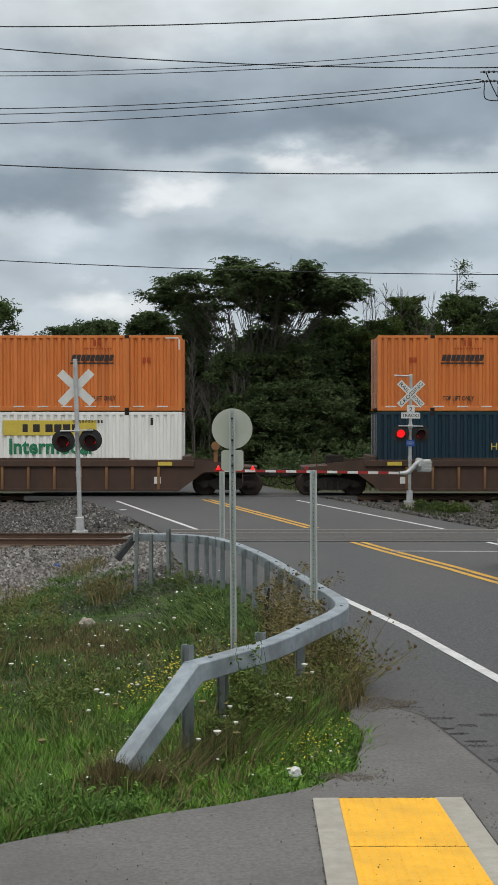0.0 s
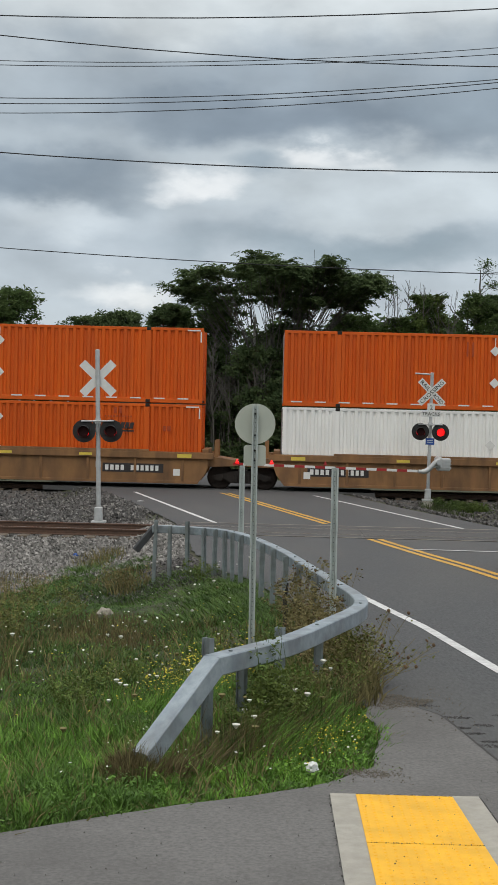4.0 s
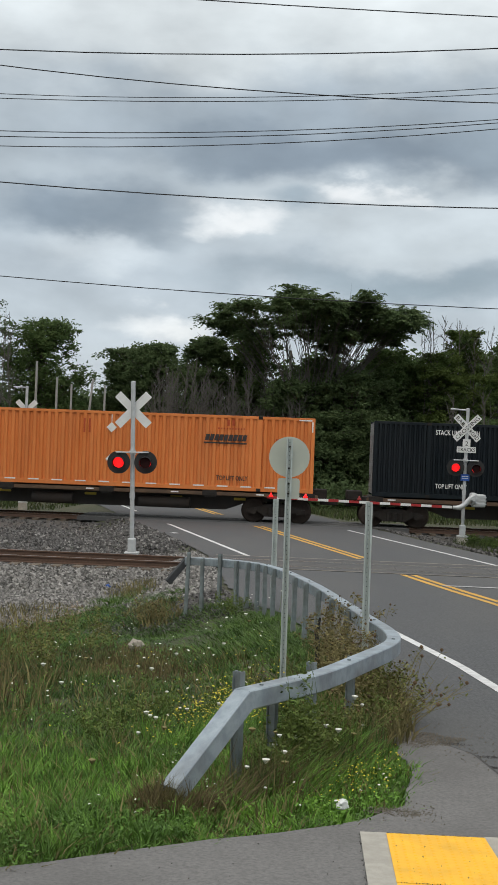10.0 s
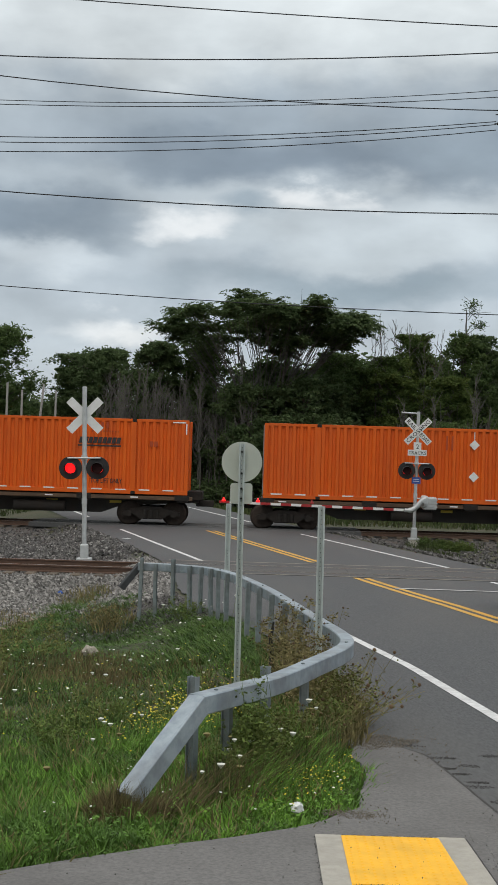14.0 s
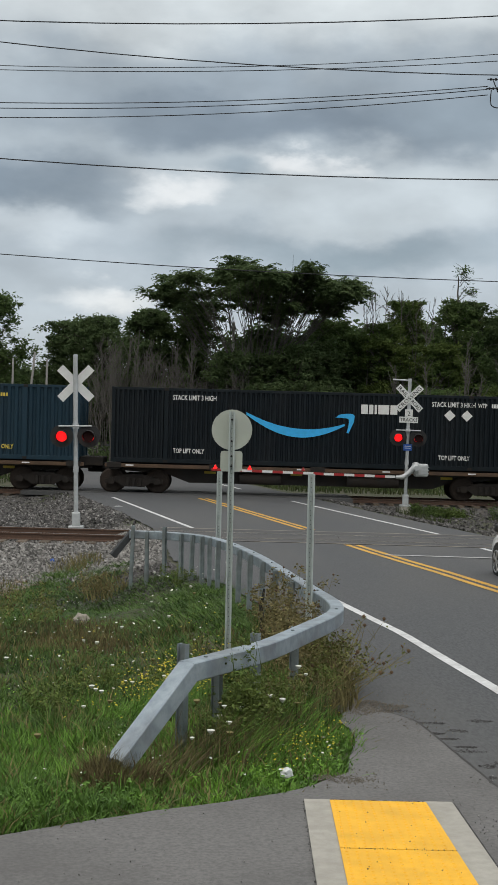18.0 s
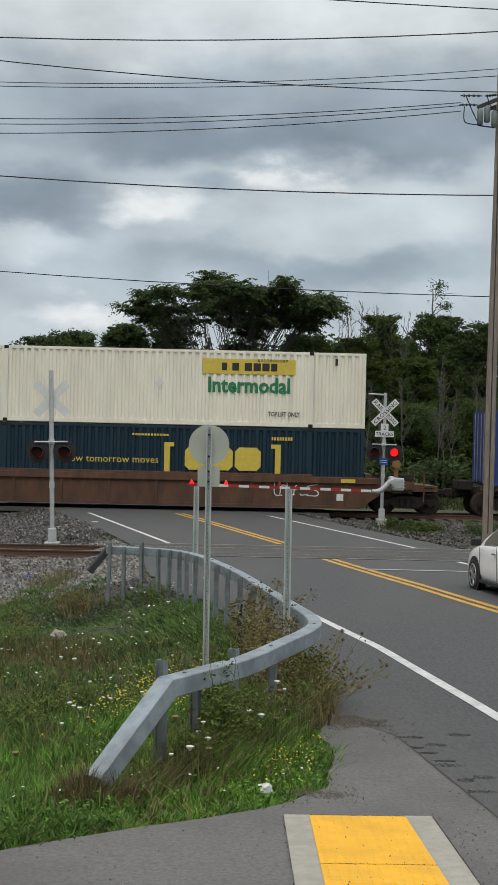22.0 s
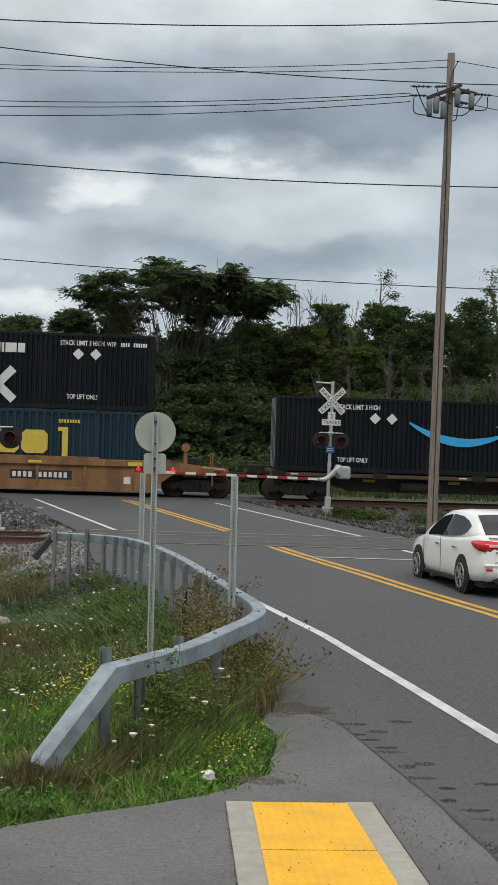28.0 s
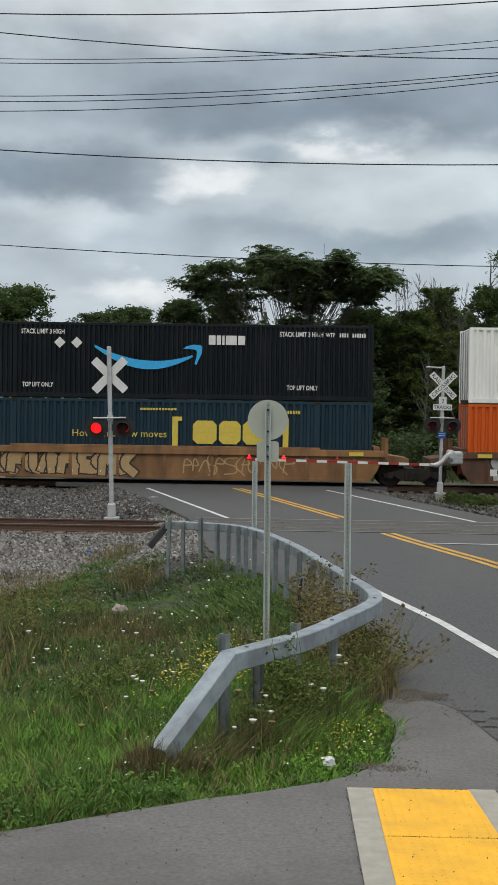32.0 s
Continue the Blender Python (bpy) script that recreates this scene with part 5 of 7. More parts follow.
def channel_post(t, x, y, z0, z1, w=0.075, name="post"):
    m = Mesh()
    h = w / 2
    prof = [(-h, 0.0), (-h * 0.5, 0.0), (-h * 0.38, 0.035), (h * 0.38, 0.035), (h * 0.5, 0.0), (h, 0.0), (h, 0.006), (h * 0.55, 0.006), (h * 0.42, 0.042), (-h * 0.42, 0.042), (-h * 0.55, 0.006), (-h, 0.006)]
    m.loft([[(a, b, z0) for a, b in prof], [(a, b, z1) for a, b in prof]], smooth=False)
    part(name, m, channel_steel, t, m=pose(x, y, 0))
    hm = cached(("hole",), lambda: Mesh().disc((0, 0, 0), (0, 1, 0), 0.0075, 0.004, 6), hole_mat)
    hs = Mesh()
    z = z0 + 0.5
    while z < z1 - 0.03:
        hs.disc((0, 0.033, z), (0, 1, 0), 0.0048, 0.004, 6)
        z += 0.05
    tagged(part("hole_row", hs, hole_mat, t, m=pose(x, y, 0)), kind="stuff")


def round_sign():
    t = thing("road_sign", "back of a round aluminium sign on a punched steel post", "road sign", pose(-0.1225, 13.8, 0, 0, -0.4, 0))
    channel_post(t, 0, 0, -0.4, 3.04, 0.070)
    part("sign_disc", Mesh().disc((0, 0.055, 2.836), (0, 1, 0), 0.226, 0.004, 48), sign_back, t)
    plate = Mesh()
    c = [(math.copysign(0.094, a) + 0.029 * math.cos(p), math.copysign(0.086, b) + 0.029 * math.sin(p)) for a, b, ps in ((1, 1, (0, 45, 90)), (-1, 1, (90, 135, 180)), (-1, -1, (180, 225, 270)), (1, -1, (270, 315, 360))) for p in [radians(q) for q in ps]]
    plate.prism([(a, b + 2.485) for a, b in c], 0.052, 0.056)
    part("lower_plate", plate, sign_back, t, "small square sign back with rounded corners")
    for z in (2.95, 2.71, 2.54, 2.43):
        part("bolt", cached(("sign_bolt",), lambda: Mesh().disc((0, -0.004, 0), (0, 1, 0), 0.012, 0.02, 8), hole_mat), hole_mat, t, m=pose(0, 0.03, z))


round_sign()
for x, y, z0, z1, w in ((0.738, 13.2, -0.2, 2.395, 0.076), (-0.42, 21.9, -0.5, 2.03, 0.095)):
    t = thing("marker_post", "bare punched galvanised steel channel post behind the guide rail", "post", pose(x, y, 0, 0, -0.3, 0), group="bare posts")
    channel_post(t, 0, 0, z0, z1, w)


# ---- crossing signals ----
ADDED_VANES = []
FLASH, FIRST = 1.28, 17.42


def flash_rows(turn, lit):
    """Flashing imitated in turn: an added vane hides the always glowing lens, or lies flat to show it."""
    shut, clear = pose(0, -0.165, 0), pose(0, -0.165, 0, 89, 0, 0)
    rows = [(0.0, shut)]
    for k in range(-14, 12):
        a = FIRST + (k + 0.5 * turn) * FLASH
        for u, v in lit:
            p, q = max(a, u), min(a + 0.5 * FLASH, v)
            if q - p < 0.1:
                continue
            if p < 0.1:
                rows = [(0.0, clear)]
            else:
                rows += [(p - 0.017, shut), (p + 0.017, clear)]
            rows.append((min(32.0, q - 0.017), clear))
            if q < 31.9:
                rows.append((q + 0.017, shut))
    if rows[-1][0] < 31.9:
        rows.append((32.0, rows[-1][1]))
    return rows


def lamp(t, x, z, turn, lit, y=-0.16):
    """A flasher: background disc, hood, always glowing lens and an added vane that hides it, facing the near side."""
    u = part("lamp_housing", cached(("lamp_housing",), lambda: Mesh().tube([(0, 0.02, 0), (0, 0.14, 0), (0, 0.2, 0)], [0.16, 0.15, 0.08], 16), hood_black), hood_black, t, m=pose(x, y, z))
    part("background_disc", cached(("background_disc",), lambda: Mesh().disc((0, 0.015, 0), (0, 1, 0), 0.315, 0.012, 32), hood_black), hood_black, u)

    def hood():
        m, n = Mesh(), 20
        ring = []
        for k in range(n + 1):
            a = radians(-35 + 250 * k / n)
            ring.append((0.165 * math.cos(a), 0.165 * math.sin(a)))
        m.loft([[(p, 0.01, q) for p, q in ring], [(p, -0.26 + 0.12 * (0.165 - q), q - 0.02) for p, q in ring]], closed=False, caps=False)
        m.loft([[(p * 0.96, -0.26 + 0.12 * (0.165 - q), q * 0.96 - 0.02) for p, q in ring], [(p * 0.96, 0.01, q * 0.96) for p, q in ring]], closed=False, caps=False)
        return m
    part("hood", cached(("hood",), hood, hood_black), hood_black, u)
    part("lens", cached(("lens",), lambda: Mesh().tube([(0, -0.0, 0), (0, -0.03, 0), (0, -0.045, 0)], [0.15, 0.135, 0.06], 20), lens_on), lens_on, u, "glowing red lens")
    # no real part of the lamp: added to black out the lens
    vane = part("shutter", cached(("shutter",), lambda: Mesh().tube([(0, 0.0015, 0), (0, -0.0015, 0)], 0.152, 20), vane_red), vane_red, u, "dark red vane added to hide the glowing lens", m=pose(0, -0.165, 0))
    ADDED_VANES.append((vane, turn, lit))


def crossbuck(t, z, words, y=-0.075, size=1.22):
    for k, (ang, w) in enumerate(((-45, words[0]), (45, words[1]))):
        b = part("crossbuck_blade", Mesh().box(-size / 2, size / 2, 0, 0.006, -0.115, 0.115), sign_white, t, "white crossed blade", m=pose(0, y - 0.008 * k, z, 0, -ang, 0))
        if w:
            a, c = w
            for word, x, span_ in ((a, -size / 2 + 0.05, 0.45), (c, 0.12, 0.45)) if c else ((a, -size / 2 + 0.05, size - 0.1),):
                me = letters(word, 0.14, sign_ink)
                wd = max(v.co.x for v in me.vertices)
                me.transform(Matrix.Diagonal((span_ / wd, 1, 1, 1)))
                part("lettering", me, sign_ink, b, "black lettering", m=pose(x, -0.005, -0.07))


def tracks_plate(t, z, number, y=-0.075):
    p = part("count_plate", Mesh().box(-0.14, 0.14, 0, 0.005, -0.02, 0.25, 0.002), sign_white, t, m=pose(0, y, z))
    q = part("word_plate", Mesh().box(-0.345, 0.345, 0, 0.005, -0.24, -0.022, 0.002), sign_white, t, m=pose(0, y, z))
    for txt, h, zz, o in ((number, 0.16, 0.02, p), ("TRACKS", 0.12, -0.19, q)):
        me = letters(txt, h, sign_ink)
        w = max(v.co.x for v in me.vertices)
        part("lettering", me, sign_ink, o, "black lettering", m=pose(-w / 2, -0.006, zz))


def mast(label, m, height, lit, words=None, number="", x_gap=0.37, lamp_z=2.5, cross_z=3.95, arm=False, plate_z=None, base=True):
    t = thing("crossing_signal", label, "crossing signal", m)
    part("pole", Mesh().tube([(0, 0, 0), (0, 0, height)], 0.062, 16), mast_white, t)
    part("pole_cap", Mesh().tube([(0, 0, height), (0, 0, height + 0.02)], [0.066, 0.05], 16), mast_white, t)
    if base:
        part("base_casting", Mesh().box(-0.11, 0.11, -0.11, 0.11, 0, 0.40, 0.03).box(-0.2, 0.2, -0.2, 0.2, -0.04, 0.02, 0.01), mast_white, t)
        part("foundation", Mesh().box(-0.19, 0.19, -0.19, 0.19, -0.5, -0.04, 0.02), concrete, t)
    crossbuck(t, cross_z, words or (None, None), -0.075 if words else 0.085)
    part("crossarm", Mesh().tube([(-x_gap - 0.08, -0.185, lamp_z + 0.27), (x_gap + 0.08, -0.185, lamp_z + 0.27)], 0.024, 10).tube([(0, -0.2, lamp_z + 0.27), (0, 0, lamp_z + 0.27)], 0.04, 10).tube([(0, 0, lamp_z + 0.20), (0, 0, lamp_z + 0.34)], 0.085, 12), mast_white, t)
    for s in (-1, 1):
        part("hanger", Mesh().tube([(s * x_gap, -0.03, lamp_z + 0.25), (s * x_gap, -0.03, lamp_z + 0.05)], 0.022, 8), mast_white, t)
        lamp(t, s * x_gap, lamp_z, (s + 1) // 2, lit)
    part("band", Mesh().tube([(0, 0, 1.5), (0, 0, 1.66)], 0.075, 14), mast_white, t)
    if number:
        tracks_plate(t, cross_z - 0.66, number)
    if arm:
        part("top_arm", Mesh().tube([(0, 0, height - 0.05), (-0.62, 0, height - 0.03)], 0.03, 8), mast_white, t)
    if plate_z:
        part("blue_plate", Mesh().box(-0.16, 0.16, -0.09, -0.084, plate_z - 0.12, plate_z + 0.12, 0.002), blue_sign, t, "small blue notice plate")
        part("plate_bars", Mesh().box(-0.11, 0.11, -0.093, -0.09, plate_z + 0.03, plate_z + 0.05).box(-0.11, 0.11, -0.093, -0.09, plate_z - 0.04, plate_z - 0.02), sign_white, t)
    return t


WORDS = (("RAIL", "ROAD"), ("CROSSING", ""))
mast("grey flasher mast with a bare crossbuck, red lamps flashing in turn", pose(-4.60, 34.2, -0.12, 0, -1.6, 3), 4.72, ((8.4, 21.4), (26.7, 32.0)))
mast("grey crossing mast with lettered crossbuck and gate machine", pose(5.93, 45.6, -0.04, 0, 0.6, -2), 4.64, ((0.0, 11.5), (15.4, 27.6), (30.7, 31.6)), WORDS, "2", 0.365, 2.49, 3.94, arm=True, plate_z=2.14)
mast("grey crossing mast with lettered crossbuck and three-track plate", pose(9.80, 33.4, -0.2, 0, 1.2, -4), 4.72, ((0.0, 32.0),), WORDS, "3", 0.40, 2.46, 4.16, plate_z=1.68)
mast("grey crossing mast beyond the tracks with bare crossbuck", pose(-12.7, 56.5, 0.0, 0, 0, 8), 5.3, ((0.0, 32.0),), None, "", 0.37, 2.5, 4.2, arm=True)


def gate():
    t = thing("crossing_gate", "lowered red and white crossing gate arm with red lights", "crossing gate", pose(5.93, 45.35, -0.04))
    part("machine_case", Mesh().box(0.28, 0.76, -0.12, 0.28, 1.08, 1.55, 0.05).box(0.2, 0.45, -0.15, 0.3, 1.15, 1.6, 0.08), mast_white, t, "white gate machine case")
    for z in (1.2, 1.32, 1.44):
        part("case_rib", Mesh().box(0.5, 0.78, -0.14, -0.12, z - 0.02, z + 0.02), mast_white, t)
    elbow = Mesh()
    pts = smooth_path([(0.34, -0.2, 1.46), (0.22, -0.22, 1.42), (0.02, -0.22, 1.2), (-0.18, -0.22, 1.06), (-0.42, -0.22, 1.05)], 4)
    elbow.tube(pts, [0.095] * (len(pts) - 3) + [0.07] * 3, 12)
    part("arm_bracket", elbow, mast_white, t, "white curved arm bracket")
    part("pivot", Mesh().disc((0.3, -0.26, 1.40), (0, 1, 0), 0.09, 0.14, 16), mast_white, t)
    n, x0, x1 = 18, -0.45, -7.15
    for i in range(n):
        a, b = x0 + (x1 - x0) * i / n, x0 + (x1 - x0) * (i + 1) / n
        za, zb = 1.06 + 0.10 * i / n, 1.06 + 0.10 * (i + 1) / n
        red = i % 2 == 1
        part("arm_stripe", Mesh().prism([(a, za - 0.045), (b, zb - 0.045), (b, zb + 0.045), (a, za + 0.045)], -0.25, -0.21), gate_red if red else sign_white, t, "red stripe" if red else "white stripe")
    for x in (-3.8, -5.75, -7.0):
        k = part("arm_light", Mesh().box(x - 0.07, x + 0.07, -0.28, -0.19, 1.18, 1.245, 0.01).tube([(x, -0.23, 1.24), (x, -0.23, 1.30), (x, -0.23, 1.33)], [0.04, 0.036, 0.015], 10), lens_on if x < -5 else gate_red, t, "small red gate light")


gate()

# ---- utility pole and wires ----
pole_wood = surface("pole_timber", (0.33, 0.285, 0.235), (0.20, 0.17, 0.145), scale=5, rough=0.9, bump=0.4, fine=30, stretch=(6, 6, 0.5), stain=(0.13, 0.10, 0.08), stain_scale=1.2, stain_amount=0.6)
pole_red = surface("pole_creosote", (0.12, 0.055, 0.04), (0.08, 0.04, 0.03), scale=5, rough=0.9, stretch=(6, 6, 0.5))
wire_mat = surface("wire", (0.02, 0.022, 0.025), rough=0.7)
can_mat = surface("transformer_grey", (0.22, 0.26, 0.25), (0.16, 0.19, 0.185), scale=8, rough=0.6)


def utility_pole():
    t = thing("utility_pole", "tall weathered wooden utility pole with grey cylinders and crossarm", "utility pole", pose(8.56, 39.4, 0))
    part("pole", Mesh().tube([(-0.04, 0, -0.6), (-0.02, 0, 5), (0.02, 0, 10), (0.06, 0, 15.0)], [0.168, 0.158, 0.138, 0.115], 18), pole_wood, t)
    part("ground_wire", Mesh().tube([(-0.06, -0.17, 0), (-0.04, -0.165, 5), (0.0, -0.14, 11), (-0.04, -0.2, 13.2), (0.02, -0.18, 14.0), (0.12, -0.17, 14.45), (0.27, -0.1, 14.75)], 0.016, 6), wire_mat, t)
    arm_timber = surface("arm_timber", (0.07, 0.06, 0.055), (0.045, 0.04, 0.035), rough=0.9)
    for x0, z0, x1, z1, y in ((-0.73, 13.47, 0.37, 13.95, -0.26), (-0.3, 13.55, 0.73, 13.92, 0.22), (0.13, 13.86, 0.9, 13.72, -0.1)):
        l, an = math.hypot(x1 - x0, z1 - z0), math.degrees(math.atan2(z1 - z0, x1 - x0))
        part("crossarm", Mesh().box(-l / 2, l / 2, -0.055, 0.055, -0.055, 0.055, 0.01, m=pose((x0 + x1) / 2, y, (z0 + z1) / 2, 0, -an, 0)), arm_timber, t)
    for x, z, y in ((-0.65, 13.18, -0.3), (-0.43, 13.27, -0.3), (-0.2, 13.11, -0.33), (0.24, 13.55, -0.3), (0.72, 13.45, -0.2)):
        c = part("cylinder", cached(("cylinder",), lambda: Mesh().tube([(0, 0, -0.27), (0, 0, -0.25), (0, 0, 0.17), (0, 0, 0.22), (0, 0, 0.26)], [0.06, 0.092, 0.098, 0.075, 0.04], 14), can_mat), can_mat, t, "grey cylinder", m=pose(x, y, z))
        part("cap", cached(("cap",), lambda: Mesh().tube([(0, 0, 0.26), (0, 0, 0.34)], [0.045, 0.02], 8), wire_mat), wire_mat, c)
    for x0, z0, x1, z1 in ((-0.72, 12.9, -0.2, 12.84), (0.15, 13.25, 0.78, 13.2)):
        part("lower_bar", Mesh().tube([(x0, -0.3, z0), (x1, -0.3, z1)], 0.022, 6), wire_mat, t)
    for pts in ([(-1.15, -0.3, 13.5), (-1.16, -0.3, 13.08), (-1.03, -0.3, 12.95), (-0.7, -0.32, 12.92)], [(-1.1, -0.3, 13.8), (-0.95, -0.3, 13.45), (-0.75, -0.3, 13.05)], [(-0.45, -0.4, 13.76), (-0.32, -0.45, 13.45), (0.05, -0.4, 13.29)], [(1.05, -0.3, 13.65), (0.8, -0.3, 13.32), (0.48, -0.3, 13.0), (0.12, -0.3, 12.95)], [(1.2, -0.3, 13.6), (1.2, -0.35, 13.25), (1.05, -0.35, 13.15), (0.8, -0.3, 13.15)], [(0.45, -0.2, 13.35), (0.28, -0.25, 13.22), (0.22, -0.3, 12.85), (0.08, -0.28, 12.78)]):
        part("jumper_wire", Mesh().tube(smooth_path(pts, 5), 0.017, 6), wire_mat, t)
    for a, b in (((-1.28, -0.3, 13.82), (-0.6, -0.3, 13.83)), ((-0.5, -0.3, 13.83), (-0.12, -0.3, 13.88)), ((-1.3, -0.3, 13.53), (-0.75, -0.3, 13.54)), ((0.85, -0.2, 13.7), (1.35, -0.2, 13.68)), ((0.3, -0.2, 13.42), (0.6, -0.2, 13.38))):
        ins = Mesh()
        for k in range(9):
            u = (k + 0.5) / 9
            p = Vector(a).lerp(Vector(b), u)
            ins.disc(p, Vector(b) - Vector(a), 0.042 if k % 2 else 0.018, 0.05 if k % 2 else 0.08, 8)
        part("insulator", ins, wire_mat, t)


utility_pole()


def wire(c2, c1, c0, y, r, x0=-70, x1=70):
    """A wire that sags over the road: z = c2 x2 + c1 x + c0."""
    pts = []
    for k in range(41):
        x = x0 + (x1 - x0) * k / 40
        z = c2 * x * x + c1 * x + c0
        pts.append((x, y, z))
    tagged(new("overhead_wire", Mesh().tube(pts, r, 5, caps=False).mesh("overhead_wire", wire_mat)), "black overhead wire across the road", "wire", "overhead wires")


def span(a, b, r=0.012, sag=0.3):
    a, b = Vector(a), Vector(b)
    pts = []
    for k in range(21):
        u = k / 20
        p = a.lerp(b, u)
        p.z -= sag * 4 * u * (1 - u)
        pts.append(p)
    tagged(new("overhead_wire", Mesh().tube(pts, r, 5, caps=False).mesh("overhead_wire", wire_mat)), "black overhead wire tied to the wooden pole", "wire", "overhead wires")


wire(0.0030, 0.0381, 14.37, 36, 0.018, -45, 45)
wire(0.0030, -0.0377, 14.15, 39.4, 0.018, -45, 45)
wire(0.0022, -0.0150, 10.73, 39.4, 0.019, -50, 50)
wire(0.0014, -0.0282, 7.86, 41, 0.015, -55, 55)
wire(0.0010, -0.0368, 15.01, 34, 0.016, -20, 50)
wire(0.0033, 0.0514, 14.11, 39.4, 0.012, -48, 8.6)
wire(0.0027, 0.0459, 14.00, 39.5, 0.013, -48, 8.7)
wire(0.0032, 0.0627, 12.97, 39.1, 0.014, -48, 7.3)
wire(0.0034, 0.0680, 12.84, 39.15, 0.014, -48, 7.3)
wire(0.0035, 0.0759, 12.59, 39.1, 0.014, -48, 7.3)
span((8.7, 39.4, 14.78), (60, 41, 11.5), 0.012, 0.6)
span((9.9, 39.2, 13.68), (60, 40, 9.5), 0.012, 0.6)
span((9.15, 39.2, 13.38), (60, 40, 8.6), 0.012, 0.8)

pole_pale = surface("pole_pale", (0.34, 0.33, 0.31), (0.26, 0.25, 0.23), scale=5, rough=0.9, stretch=(6, 6, 0.5))
for x, y, h, r, mt, lab in ((-16.2, 64, 7.8, 0.17, pole_red, "dark red-brown wooden pole beyond the tracks"), (-15.66, 72, 8.0, 0.09, pole_pale, "pale slim lamp pole on the far verge"), (-14.44, 72, 6.7, 0.085, pole_pale, "pale slim wooden pole on the far verge"), (-13.58, 72, 6.2, 0.08, pole_pale, "pale slim wooden pole on the far verge"), (-12.9, 72, 6.6, 0.085, pole_pale, "pale slim leaning wooden pole on the far verge"), (-11.61, 72, 6.2, 0.08, pole_pale, "pale slim wooden pole on the far verge"), (-19.5, 75, 6.8, 0.08, pole_pale, "pale slim wooden pole on the far verge")):
    z = land_z(x, y)
    tagged(new("wooden_pole", Mesh().tube([(0, 0, -0.4), (0, 0, h)], [r, r * 0.75], 10).mesh("wooden_pole", mt)), lab, "pole", "poles beyond the tracks").matrix_basis = pose(x, y, z, 0, 5 if "leaning" in lab else 0, 0)

far_post = thing("marker_pole", "pale weathered wooden pole with a reddish board behind the bare trees", "pole", pose(-0.96, 79.6, land_z(-0.96, 79.6)))
part("pole", Mesh().tube([(0, 0, -0.4), (0, 0, 9.6)], [0.13, 0.09], 10), pole_pale, far_post)
part("board", Mesh().box(-0.16, 0.16, -0.17, -0.13, 5.0, 6.6, 0.01), surface("faded_red_board", (0.30, 0.21, 0.18), (0.22, 0.15, 0.13), scale=5, rough=0.9), far_post, "faded reddish board")

# ---- parked car ----
car_white = surface("car_white", (0.93, 0.94, 0.95), (0.91, 0.92, 0.93), scale=2, rough=0.16, spec=0.7)
car_glass = surface("car_glass", (0.012, 0.016, 0.018), (0.016, 0.02, 0.022), scale=1, rough=0.05, spec=0.2)
car_black = surface("car_black", (0.015, 0.015, 0.016), (0.02, 0.02, 0.02), rough=0.6)
tyre_mat = surface("tyre_rubber", (0.014, 0.014, 0.014), (0.02, 0.02, 0.02), rough=0.85, bump=0.2)
rim_mat = surface("rim_alloy", (0.42, 0.43, 0.44), (0.32, 0.33, 0.34), scale=10, rough=0.3, metal=0.7)
tail_mat = surface("tail_lamp", (0.62, 0.012, 0.02), (0.70, 0.02, 0.03), scale=10, rough=0.12, spec=0.7)
clear_mat = surface("clear_lamp", (0.65, 0.62, 0.60), rough=0.1)
chrome = surface("chrome", (0.6, 0.6, 0.6), rough=0.12, metal=1.0)
plate_mat = surface("plate_orange", (0.62, 0.30, 0.03), (0.55, 0.26, 0.03), rough=0.5)


